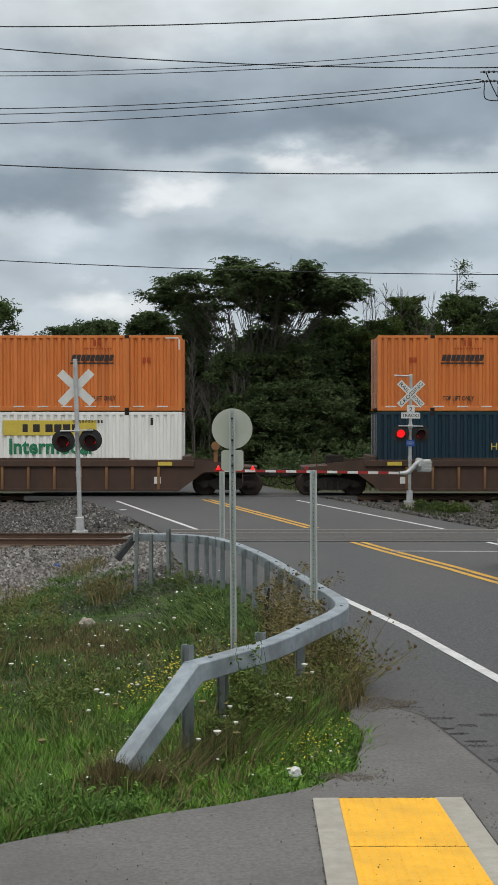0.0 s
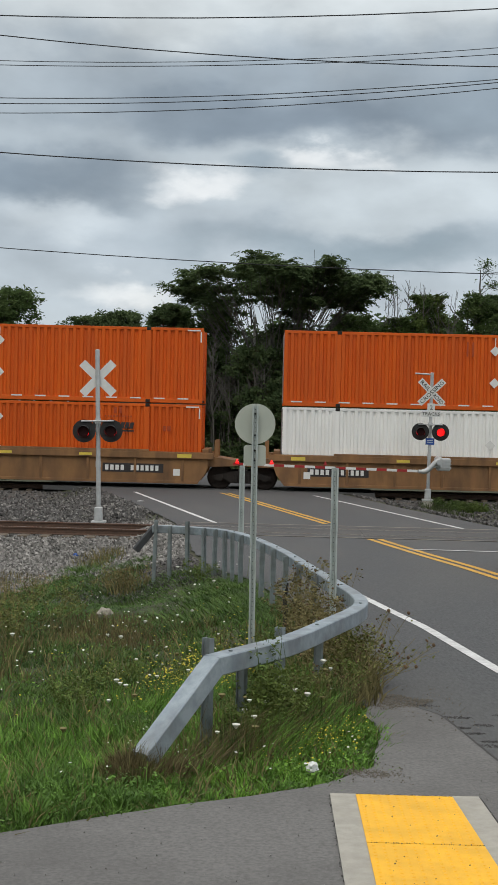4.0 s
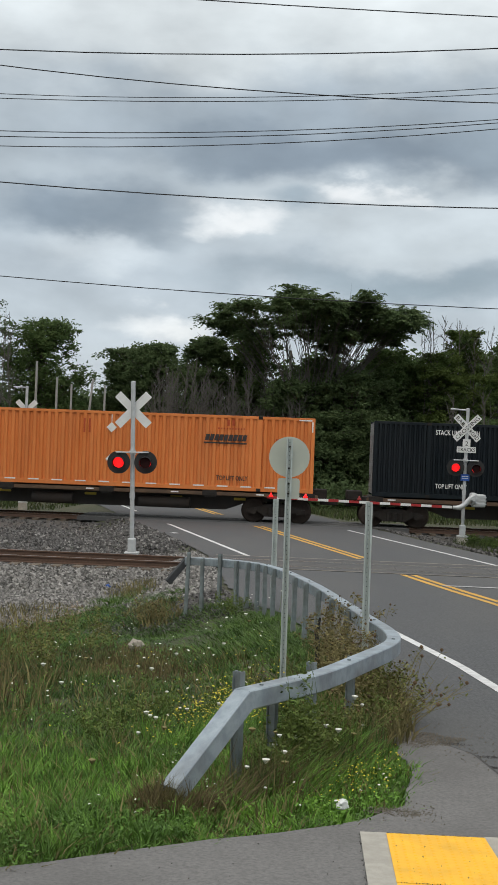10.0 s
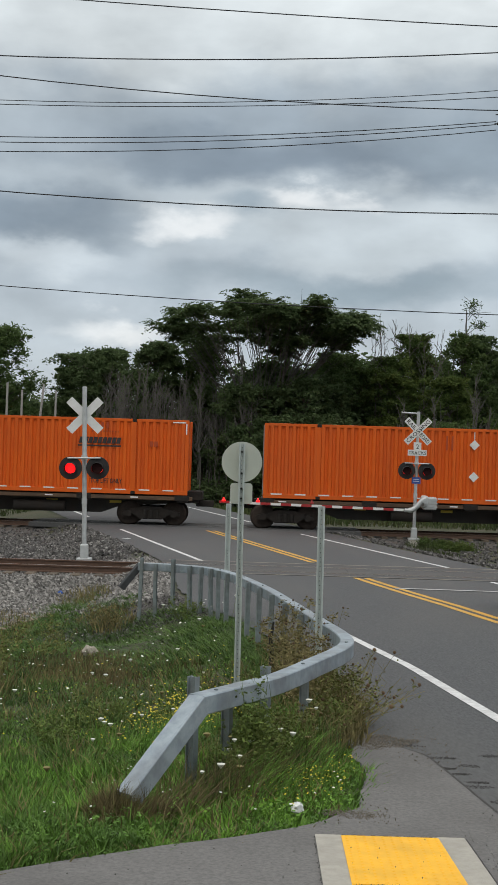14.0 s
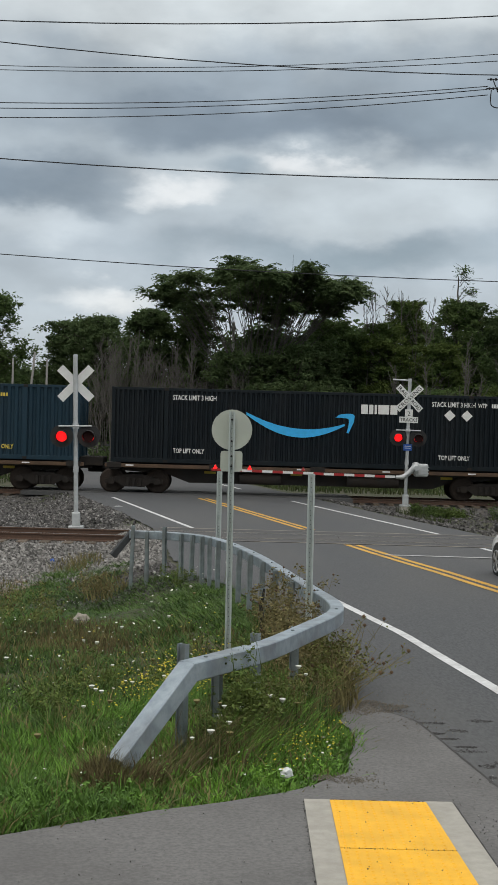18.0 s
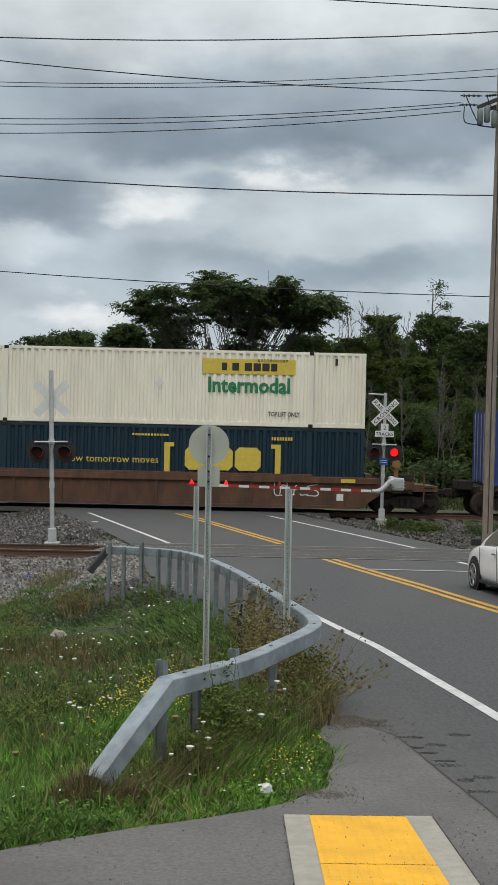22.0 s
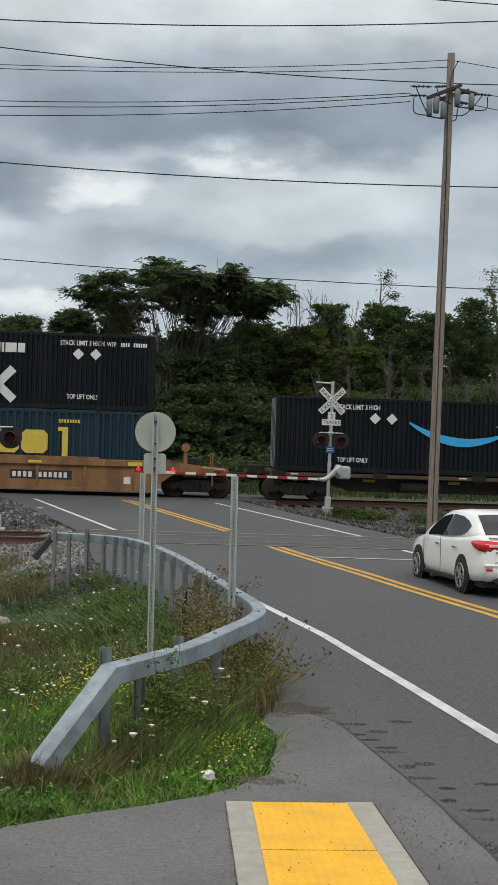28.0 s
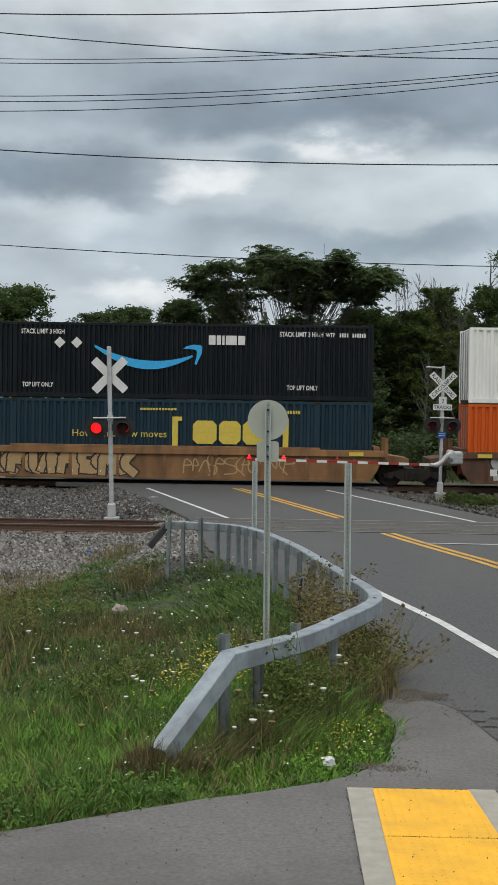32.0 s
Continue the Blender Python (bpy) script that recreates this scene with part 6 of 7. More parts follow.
def sedan(m, label, paint_):
    t = thing("car", label, "car", m)
    car_white = paint_
    #   y,    half width, deck height, sill height
    st = [(-2.36, 0.66, 0.92, 0.44), (-2.33, 0.76, 1.00, 0.36), (-2.24, 0.83, 1.065, 0.30), (-2.0, 0.872, 1.085, 0.25), (-1.7, 0.884, 1.075, 0.22), (-1.0, 0.886, 1.02, 0.20), (-0.2, 0.886, 0.99, 0.20), (0.6, 0.886, 0.97, 0.20), (1.2, 0.88, 0.955, 0.21), (1.6, 0.865, 0.89, 0.22), (1.95, 0.83, 0.81, 0.23), (2.15, 0.74, 0.73, 0.25), (2.25, 0.55, 0.62, 0.32)]
    rings = []
    for y, w, top, low in st:
        half = [(w * 0.80, low), (w * 0.94, low + 0.05), (w * 0.985, low + 0.16), (w, 0.56), (w * 0.985, min(0.74, top - 0.16)), (w * 0.965, top - 0.10), (w * 0.92, top - 0.03), (w * 0.80, top), (w * 0.4, top + 0.012)]
        rings.append([(a, y, z) for a, z in half] + [(-a, y, z) for a, z in reversed(half)])
    part("body", Mesh().loft(rings), car_white, t)
    belt = lambda y: float(np.interp(y, [s[0] for s in st], [s[2] for s in st])) - 0.02
    roof = lambda y: float(np.interp(y, [-2.02, -1.75, -1.45, -1.12, -0.7, -0.2, 0.25, 0.6, 1.0, 1.36], [1.06, 1.16, 1.30, 1.425, 1.485, 1.50, 1.475, 1.39, 1.18, 0.96]))
    hb = lambda y: float(np.interp(y, [-2.02, -1.5, -0.5, 0.6, 1.36], [0.66, 0.79, 0.83, 0.81, 0.74]))
    ht = lambda y: float(np.interp(y, [-2.02, -1.12, -0.4, 0.3, 1.36], [0.60, 0.55, 0.585, 0.575, 0.66]))
    g = []
    for y in np.linspace(-2.02, 1.36, 24):
        zb, zt, a, b = belt(y) - 0.04, max(roof(y), belt(y)), hb(y), ht(y)
        k = min(1, (zt - zb) / 0.42)
        b = a + (b - a) * k
        half = [(a, zb), (a + (b - a) * 0.45, zb + (zt - zb) * 0.45), (b + 0.012, zt - 0.07 * k), (b - 0.05, zt - 0.012 * k), (b * 0.5, zt + 0.012 * k)]
        g.append([(p, y, z) for p, z in half] + [(-p, y, z) for p, z in reversed(half)])
    part("cabin", Mesh().loft(g), car_white, t)

    def side_point(y, u, s):
        zb, zt = belt(y) - 0.04, roof(y)
        k = min(1, (zt - zb) / 0.42)
        a, b = hb(y), hb(y) + (ht(y) + 0.012 - hb(y)) * k
        return (s * (a + (b - a) * u + 0.026), y, zb + (zt - 0.07 * k - zb) * u)

    def pane(corners, s):
        (y0, l0, h0), *rest = corners
        m_ = Mesh()
        rows = []
        for y, lo, hi in corners:
            rows.append([side_point(y, lo + (hi - lo) * i / 4, s) for i in range(5)])
        m_.loft(rows, closed=False, caps=False)
        return m_
    for s in (-1, 1):
        part("front_window", pane([(1.02, 0.14, 0.55), (0.8, 0.13, 0.86), (0.45, 0.13, 0.95), (-0.08, 0.12, 0.96)], s), car_glass, t, "dark tinted side window")
        part("rear_window", pane([(-0.16, 0.12, 0.96), (-0.7, 0.13, 0.93), (-1.0, 0.20, 0.86), (-1.22, 0.42, 0.74)], s), car_glass, t, "dark tinted side window")
        part("door_seam", Mesh().box(s * 0.893 - 0.004, s * 0.893 + 0.004, -0.121, -0.116, 0.30, 0.95), car_black, t)
        part("door_seam", Mesh().box(s * 0.893 - 0.004, s * 0.893 + 0.004, 0.959, 0.964, 0.32, 0.92), car_black, t)
        for y in (0.05, -0.95):
            part("door_handle", Mesh().box(s * 0.90 - 0.018, s * 0.90 + 0.018, y - 0.10, y + 0.10, 0.80, 0.835, 0.012), chrome, t, "chrome door handle")
        mir = Mesh().box(-0.10, 0.10, -0.07, 0.08, -0.075, 0.075, 0.04, m=pose(s * 1.0, 0.86, 1.02, 0, 0, s * -8))
        k = part("wing_mirror", mir, car_white if s > 0 else car_black, t)
        part("sill", Mesh().box(s * 0.86 - 0.03, s * 0.86 + 0.03, -0.95, 0.98, 0.19, 0.27, 0.02), car_black, t)
        # tail lamps wrap round the corners
        tl = Mesh()
        rim = [(0.40, -2.365), (0.56, -2.36), (0.70, -2.345), (0.80, -2.30), (0.865, -2.20), (0.885, -2.0), (0.885, -1.86)]
        lo = [0.885, 0.845, 0.82, 0.815, 0.83, 0.88, 0.935]
        hi = [0.945, 0.995, 1.01, 1.015, 1.015, 1.0, 0.97]
        tl.loft([[(s * x, y - 0.0, lo[i]), (s * (x + 0.012), y - 0.018, (lo[i] + hi[i]) / 2), (s * x, y, hi[i]), (s * (x - 0.05), y + 0.05, (lo[i] + hi[i]) / 2)] for i, (x, y) in enumerate(rim)])
        lampo = part("tail_lamp", tl, tail_mat, t, "red wraparound tail lamp")
        part("reversing_lens", Mesh().box(s * 0.645 - 0.09, s * 0.645 + 0.09, -2.385, -2.36, 0.895, 0.945, 0.01), clear_mat, lampo)
        part("reflector", Mesh().box(s * 0.67 - 0.10, s * 0.67 + 0.10, -2.355, -2.325, 0.475, 0.525, 0.014), tail_mat, t, "small red bumper reflector")
        for y, nm in ((-1.35, "rear"), (1.35, "front")):
            # the arches are not cut out: a black disc paints in their shade
            part("wheel_arch", Mesh().disc((s * 0.875, y, 0.335), (1, 0, 0), 0.375, 0.03, 28), car_black, t, "black disc standing in for the shaded wheel arch")
            w = part("wheel", Mesh().tube([(-0.10, 0, 0), (-0.09, 0, 0), (0.085, 0, 0), (0.105, 0, 0)], [0.26, 0.318, 0.318, 0.285], 28), tyre_mat, t, "black rubber tyre", m=pose(s * 0.80, y, 0.32, 0, 0, 0 if s > 0 else 180))
            part("rim", Mesh().tube([(0.09, 0, 0), (0.107, 0, 0)], [0.225, 0.222], 28), car_black, w)
            for k in range(10):
                a = k * math.pi / 5 + (0.13 if k % 2 else -0.13)
                part("spoke", Mesh().box(0.107, 0.122, -0.017, 0.017, 0.03, 0.215, 0.004, m=Matrix.Rotation(a, 4, "X")), rim_mat, w)
            part("hub", Mesh().tube([(0.105, 0, 0), (0.128, 0, 0)], [0.06, 0.045], 14), rim_mat, w)
            part("rim_ring", Mesh().tube([(0.112 + 0.0 * q, 0.222 * math.cos(q * math.pi / 12), 0.222 * math.sin(q * math.pi / 12)) for q in range(25)], 0.013, 6), rim_mat, w)
    rg = []
    for i in range(7):
        u = i / 6
        y = -1.93 + u * (-1.15 + 1.93)
        z = roof(y) + 0.026
        w = 0.64 + (0.515 - 0.64) * u
        rg.append([(w * (k / 4 - 1), y - 0.004, z - 0.022 * (k / 4 - 1) ** 4) for k in range(9)])
    part("rear_windscreen", Mesh().loft(rg, closed=False, caps=False), car_glass, t, "dark rear windscreen")
    wg = []
    for i in range(7):
        u = i / 6
        y = 0.55 + u * 0.72
        w = 0.54 + 0.14 * u
        wg.append([(w * (k / 4 - 1), y + 0.004, roof(y) + 0.018 - 0.02 * (k / 4 - 1) ** 4) for k in range(9)])
    part("front_windscreen", Mesh().loft(wg, closed=False, caps=False), car_glass, t, "dark front windscreen")
    part("bumper_insert", Mesh().prism([(-0.52, 0.24), (0.52, 0.24), (0.64, 0.30), (0.50, 0.385), (-0.50, 0.385), (-0.64, 0.30)], -2.35, -2.28), car_black, t, "black lower bumper insert")
    part("bumper_lip", Mesh().box(-0.80, 0.80, -2.385, -2.28, 0.56, 0.60, 0.018), car_white, t)
    part("boot_seam", Mesh().box(-0.62, 0.62, -2.372, -2.35, 0.628, 0.636), car_black, t)
    part("chrome_strip", Mesh().box(-0.40, 0.40, -2.385, -2.355, 0.905, 0.93, 0.01), chrome, t, "chrome strip over the plate")
    part("plate_frame", Mesh().box(-0.175, 0.175, -2.384, -2.36, 0.70, 0.885, 0.004), sign_white, t)
    part("number_plate", Mesh().box(-0.155, 0.155, -2.389, -2.38, 0.735, 0.87, 0.003), plate_mat, t, "orange number plate")
    for k in range(7):
        part("plate_bar", cached(("plate_bar",), lambda: Mesh().box(-0.013, 0.013, -2.392, -2.388, 0.765, 0.84), car_black), car_black, t, m=pose(-0.12 + k * 0.04, 0, 0))
    part("emblem", Mesh().disc((0, -2.355, 0.985), (0, 1, 0.25), 0.045, 0.02, 18), chrome, t, "round chrome emblem")
    part("boot_lip", Mesh().box(-0.70, 0.70, -2.33, -2.22, 1.055, 1.083, 0.012), car_white, t)
    part("model_bar", Mesh().box(-0.60, -0.42, -2.372, -2.36, 0.795, 0.82), chrome, t)
    part("underbody", Mesh().box(-0.76, 0.76, -2.1, 2.0, 0.17, 0.28), car_black, t)
    return t


sedan(pose(5.907, 22.75, road_z(22.75) - 0.01, -2.0, 0, 5.4) @ Matrix.Scale(0.952, 4), "white four-door sedan waiting at the crossing", car_white)
car_dark = surface("car_dark", (0.02, 0.022, 0.026), (0.025, 0.027, 0.03), scale=2, rough=0.2)
sedan(pose(-10.6, 66.0, road_z(66), 0, 0, 196), "dark sedan waiting beyond the tracks", car_dark)

# ---- trees and plants ----
bark = surface("bark", (0.10, 0.085, 0.07), (0.06, 0.05, 0.042), scale=6, rough=0.95, bump=0.4, stretch=(4, 4, 0.6))
bark_pale = surface("bark_pale", (0.125, 0.118, 0.105), (0.075, 0.07, 0.063), scale=6, rough=0.95, stretch=(4, 4, 0.6))
leaf_dark = surface("leaf_dark", (0.074, 0.112, 0.050), (0.108, 0.150, 0.064), scale=0.9, rough=0.8, vary=0.25, island=True, spec=0.12)
leaf_mid = surface("leaf_mid", (0.066, 0.110, 0.040), (0.106, 0.152, 0.054), scale=0.5, rough=0.8, vary=0.25, island=True, spec=0.12)
leaf_olive = surface("leaf_olive", (0.118, 0.154, 0.042), (0.070, 0.114, 0.038), scale=0.5, rough=0.8, vary=0.28, island=True, spec=0.12)


def leafy(m, amount):
    """Part of the light goes through a leaf instead of off it."""
    nt = m.node_tree
    b = nt.nodes["Principled BSDF"]
    tr, mx = nt.nodes.new("ShaderNodeBsdfTranslucent"), nt.nodes.new("ShaderNodeMixShader")
    nt.links.new(b.inputs["Base Color"].links[0].from_socket, tr.inputs["Color"])
    mx.inputs[0].default_value = amount
    nt.links.new(b.outputs[0], mx.inputs[1])
    nt.links.new(tr.outputs[0], mx.inputs[2])
    nt.links.new(mx.outputs[0], nt.nodes["Material Output"].inputs["Surface"])


for m in (leaf_dark, leaf_mid, leaf_olive):
    leafy(m, 0.4)


def leaf_mesh(name, centres, size, material, flat=0.5, seed=1):
    """Leaves scattered round clump centres: (x, y, z, radius, number)."""
    g = np.random.default_rng(seed)
    C = np.repeat(np.array([c[:3] for c in centres]), [c[4] for c in centres], axis=0)
    Rr = np.repeat(np.array([c[3] for c in centres]), [c[4] for c in centres])
    n = len(C)
    d = g.normal(size=(n, 3))
    d *= 0.52
    d[:, 2] *= flat
    P = C + d * Rr[:, None]
    a = g.normal(size=(n, 3)); a[:, 2] *= 0.5
    a /= np.linalg.norm(a, axis=1)[:, None]
    q = g.normal(size=(n, 3))
    b = np.cross(a, q); b /= np.linalg.norm(b, axis=1)[:, None]
    s = size * (0.6 + 0.8 * g.random(n))
    return quads(name, P, a * s[:, None], b * (s * 0.42)[:, None], material)


def frond_mesh(name, tips, material, seed):
    """Sprays of feathery leaves: from each tip a few drooping stalks with leaflets on both sides."""
    g = np.random.default_rng(seed)
    fronds, pairs = 8, 7
    T = np.repeat(np.array(tips), fronds, axis=0)
    n = len(T)
    a = g.uniform(0, 2 * np.pi, n)
    lift, reach = g.uniform(0.05, 0.95, n), g.uniform(0.45, 1.0, n)
    out = np.stack([np.cos(a), np.sin(a), 0 * a], 1)
    side = np.stack([-np.sin(a), np.cos(a), 0 * a], 1)
    C, A, Bv = [], [], []
    for k in range(pairs):
        u = 0.18 + 0.82 * k / (pairs - 1)
        p = T + out * (reach * u)[:, None]
        p[:, 2] += reach * (lift * u - 0.62 * u * u)
        for sgn in (-1, 1):
            d = side * sgn * 0.85 + out * 0.45 + g.normal(size=(n, 3)) * 0.22
            d[:, 2] -= 0.28
            d /= np.linalg.norm(d, axis=1)[:, None]
            q = np.cross(d, out + g.normal(size=(n, 3)) * 0.4)
            q = np.cross(q, d)
            q /= np.linalg.norm(q, axis=1)[:, None]
            h = 0.102 * (1.15 - 0.5 * u) * g.uniform(0.8, 1.25, n)
            C.append(p + d * h[:, None]); A.append(d * h[:, None]); Bv.append(q * (h * 0.42)[:, None])
    return quads(name, np.concatenate(C), np.concatenate(A), np.concatenate(Bv), material)


def limb(m, a, b, r0, r1, rnd, bend=0.12, n=4):
    a, b = Vector(a), Vector(b)
    l = (b - a).length
    pts = []
    for k in range(n + 1):
        u = k / n
        p = a.lerp(b, u)
        if 0 < k < n:
            p += Vector((rnd.uniform(-1, 1), rnd.uniform(-1, 1), rnd.uniform(-0.3, 1))) * l * bend * 0.5
        pts.append(p)
    m.tube(pts, [r0 + (r1 - r0) * k / n for k in range(n + 1)], 6, caps=False)
    return pts


def tree(x, y, height, width, low, seed, material=leaf_dark, clumps=46, per=55, size=0.20, label="dark green leafy tree behind the railway", trunk=bark, umbrella=False, ragged=0.25, rad=None, depth=0.8):
    rnd = random.Random(seed)
    z0 = land_z(x, y)
    t = thing("tree", label, "tree", pose(x, y, z0 - 0.15), group="trees behind the railway")
    w = Mesh()
    fork = low + (height - low) * (0.12 if umbrella else 0.3)
    tr = (height * 0.016 + 0.05) * min(1, 0.25 + width / 6)
    stem = limb(w, (0, 0, 0), (rnd.uniform(-0.3, 0.3), 0, fork), tr, tr * 0.7, rnd, 0.05, 5)
    top = stem[-1]
    if not umbrella:
        limb(w, top, (rnd.uniform(-0.5, 0.5), 0, height * 0.93), tr * 0.68, 0.03, rnd, 0.05, 5)
    cl = []
    R = width / 2
    for i in range(clumps):
        a = rnd.uniform(0, 2 * math.pi)
        if umbrella:
            # flat tufts of leaves, gathered in tiers with gaps between
            if i % 5 == 0:
                r = R * 0.94 * math.sqrt(rnd.random())
                tx, ty = r * math.cos(a), r * math.sin(a) * depth
                lid = float(np.interp(tx, (-7.05, -6.15, -4.95, -4.65, -4.05, -2.45, -1.95, -1.19, -0.25, 0.45, 1.35, 2.25, 3.55, 4.05, 5.15, 5.95, 6.75), (11.4, 12.15, 12.15, 11.6, 12.2, 12.3, 13.1, 13.75, 13.2, 12.2, 12.5, 13, 13, 12, 12.1, 12.2, 11.9))) - z0
                tz = lid - 0.25 - 0.9 * (ty / R) ** 2 - rnd.random() ** 1.2 * (4.4 - 3.6 * r / R)
            q = 0.74 * math.sqrt(rnd.random())
            px, py, pz = tx + q * math.cos(a), ty + q * math.sin(a), tz + rnd.uniform(-0.22, 0.28) - 0.25 * q
            cr = rnd.uniform(0.3, 0.72)
        else:
            # leaves gather round the ends of the boughs
            if i % 11 == 0:
                v = rnd.random() ** 0.75
                prof = math.sin(math.pi * (0.05 + 0.78 * (1 - v) ** 0.7)) if v > 0.25 else 0.65 + v * 0.7
                r = R * min(1, prof + 0.06) * (rnd.random() ** 0.45) * rnd.uniform(1 - ragged, 1 + ragged * 0.5)
                bx, by, bz = r * math.cos(a), r * math.sin(a) * depth, low + (height - low) * v
                lobe = (0.09 * width + 0.12) * rnd.uniform(0.6, 1.3)
            px, py, pz = bx + rnd.gauss(0, lobe), by + rnd.gauss(0, lobe), max(low * 0.8, min(height, bz + rnd.gauss(0, lobe * 0.75)))
            cr = (rad or 0.062 * width + 0.06) * rnd.uniform(0.5, 1.5)
        cl.append((px, py, pz, cr, per))
        if i % (9 if umbrella else 7) == 0:
            start = Vector((px * 0.12, py * 0.12, rnd.uniform(3.4, 6.4))) if umbrella else Vector((0, 0, max(fork * 0.7, pz - R * 0.6)))
            mid = start.lerp(Vector((px, py, pz)), 0.55) + Vector((0, 0, 0.25 if umbrella else 0.1))
            th = 0.034 if umbrella else min(0.05, tr * 0.2)
            limb(w, start, mid, th, th * 0.6, rnd, 0.1, 4)
            limb(w, mid, (px, py, pz), th * 0.6, 0.010, rnd, 0.16, 3)
            for q in range(2 if umbrella else 1):
                limb(w, mid, (px + rnd.uniform(-1, 1), py + rnd.uniform(-1, 1), pz + rnd.uniform(-0.2, 0.6)), 0.02, 0.008, rnd, 0.1, 2)
    part("trunk", w, trunk, t, "trunk and limbs")
    part("crown", frond_mesh("crown", [c[:3] for c in cl], material, seed) if umbrella else leaf_mesh("crown", cl, size, material, 0.45 if umbrella else 0.6, seed), material, t, "leafy crown")
    return t


# the broad tree over the train
tree(0.45, 78, 13.5, 13.8, 6.8, 3, leaf_dark, 690, 62, 0.10, "broad flat-topped dark tree with layered feathery crown", bark_pale, umbrella=True)
# dense growth under and round it
for x, y, h, w, low, sd, mt in ((-3.6, 84.0, 10.6, 4.2, 2.4, 11, leaf_mid), (1.4, 83.0, 8.9, 7.6, 2.0, 16, leaf_dark), (5.6, 84.0, 10.0, 5.0, 2.0, 17, leaf_mid), (3.8, 80, 8.4, 6.4, 0.6, 12, leaf_dark), (7.0, 81, 9.0, 5.2, 0.6, 13, leaf_mid), (-0.4, 76.8, 7.6, 4.4, 0.4, 18, leaf_dark), (2.9, 76.8, 8.2, 4.6, 0.4, 19, leaf_dark), (1.4, 75.5, 5.6, 4.5, 0.3, 14, leaf_dark), (4.6, 76, 5.6, 4.2, 0.2, 15, leaf_dark)):
    tree(x, y, h, w, low, sd, mt, 560, 46, 0.082, "dense dark green tree at the edge of the woods", ragged=0.4)
# to one side: rounder crowns, smaller with distance
for x, y, h, w, low, sd, mt in ((-6.6, 84, 9.9, 3.2, 3.5, 21, leaf_dark), (-10.4, 88, 9.3, 4.8, 3.5, 22, leaf_dark), (-18.0, 84, 10.8, 6.0, 1.6, 23, leaf_mid), (-25.2, 82, 14.0, 8.6, 3.2, 24, leaf_dark), (-12.8, 92, 8.9, 4.0, 3.0, 25, leaf_dark), (-29.0, 84, 13.0, 8.0, 2.0, 26, leaf_dark)):
    tree(x, y, h, w, low, sd, mt, 620, 48, 0.080, "rounded dark green tree beyond the tracks", ragged=0.4)
# the other side: lighter, ragged growth with bare tops
for x, y, h, w, low, sd, mt in ((10.4, 82, 11.4, 2.4, 1.5, 31, leaf_olive), (8.7, 80, 9.8, 3.4, 0.5, 30, leaf_olive), (13.4, 81, 11.6, 3.6, 0.5, 32, leaf_mid), (12.2, 79, 8.6, 3.2, 0.4, 29, leaf_olive), (14.9, 82, 11.5, 2.6, 1.0, 28, leaf_dark), (17.7, 82, 11.0, 4.6, 0.6, 33, leaf_dark), (15.7, 82, 9.6, 4.2, 0.4, 34, leaf_dark), (20.2, 83, 12.2, 3.8, 0.5, 35, leaf_mid), (23.8, 81, 12.9, 6.2, 0.4, 36, leaf_mid), (28.0, 82, 12.9, 6.6, 0.4, 37, leaf_dark), (11.0, 75, 5.6, 5.0, 0.2, 38, leaf_mid), (15.8, 74, 6.0, 5.6, 0.2, 39, leaf_olive), (20.5, 75, 6.4, 5.4, 0.2, 40, leaf_dark), (25.8, 75, 7.0, 6.0, 0.2, 41, leaf_mid)):
    tree(x, y, h, w, low, sd, mt, 640, 62, 0.062, "ragged green tree in the scrubby woods", bark_pale, ragged=0.55)
# thin saplings that stand over the scrub
for x, h, sd in ((13.7, 14.2, 51), (21.2, 14.2, 52), (22.8, 13.4, 53)):
    tree(x, 81, h, 1.5, h - 5.5, sd, leaf_mid, 60, 13, 0.055, "thin spindly sapling over the scrub", bark_pale, rad=0.28)


def bare_tree(x, y, h, seed):
    rnd = random.Random(seed)
    t = thing("bare_tree", "leafless grey tree with fine twigs", "tree", pose(x, y, land_z(x, y) - 0.1), group="bare trees")
    w = Mesh()
    top = (rnd.uniform(-0.5, 0.5), rnd.uniform(-0.5, 0.5), h)
    limb(w, (0, 0, 0), top, 0.048, 0.012, rnd, 0.03, 6)
    for k in range(17):
        u = rnd.uniform(0.35, 0.95)
        p = Vector((0, 0, 0)).lerp(Vector(top), u)
        q = p + Vector((rnd.uniform(-1.1, 1.1), rnd.uniform(-0.6, 0.6), rnd.uniform(0.9, 2.6))) * (1.25 - u)
        limb(w, p, q, 0.022, 0.009, rnd, 0.08, 3)
        limb(w, p.lerp(q, 0.5), q + Vector((rnd.uniform(-0.4, 0.4), 0, rnd.uniform(0, 0.5))), 0.016, 0.008, rnd, 0.08, 2)
    part("stem", w, bark_pale, t)


for k in range(64):
    bare_tree(random.uniform(-9.6, 0.4), random.uniform(75.5, 79.5), random.uniform(5.2, 8.6), 100 + k)
for k, (x, h) in enumerate(((8.0, 11.6), (8.6, 12.0), (9.3, 11.2), (10.2, 12.1), (10.9, 11.0), (7.6, 11.2), (8.3, 12.6), (9.0, 12.4), (9.7, 12.0), (11.5, 11.4), (12.2, 11.8), (15.3, 11.6), (23.6, 12.2), (24.4, 11.8), (25.3, 12.4), (-19.0, 11.8), (-20.2, 12.0), (17.2, 10.8))):
    bare_tree(x, 80 + k % 3, h, 200 + k)

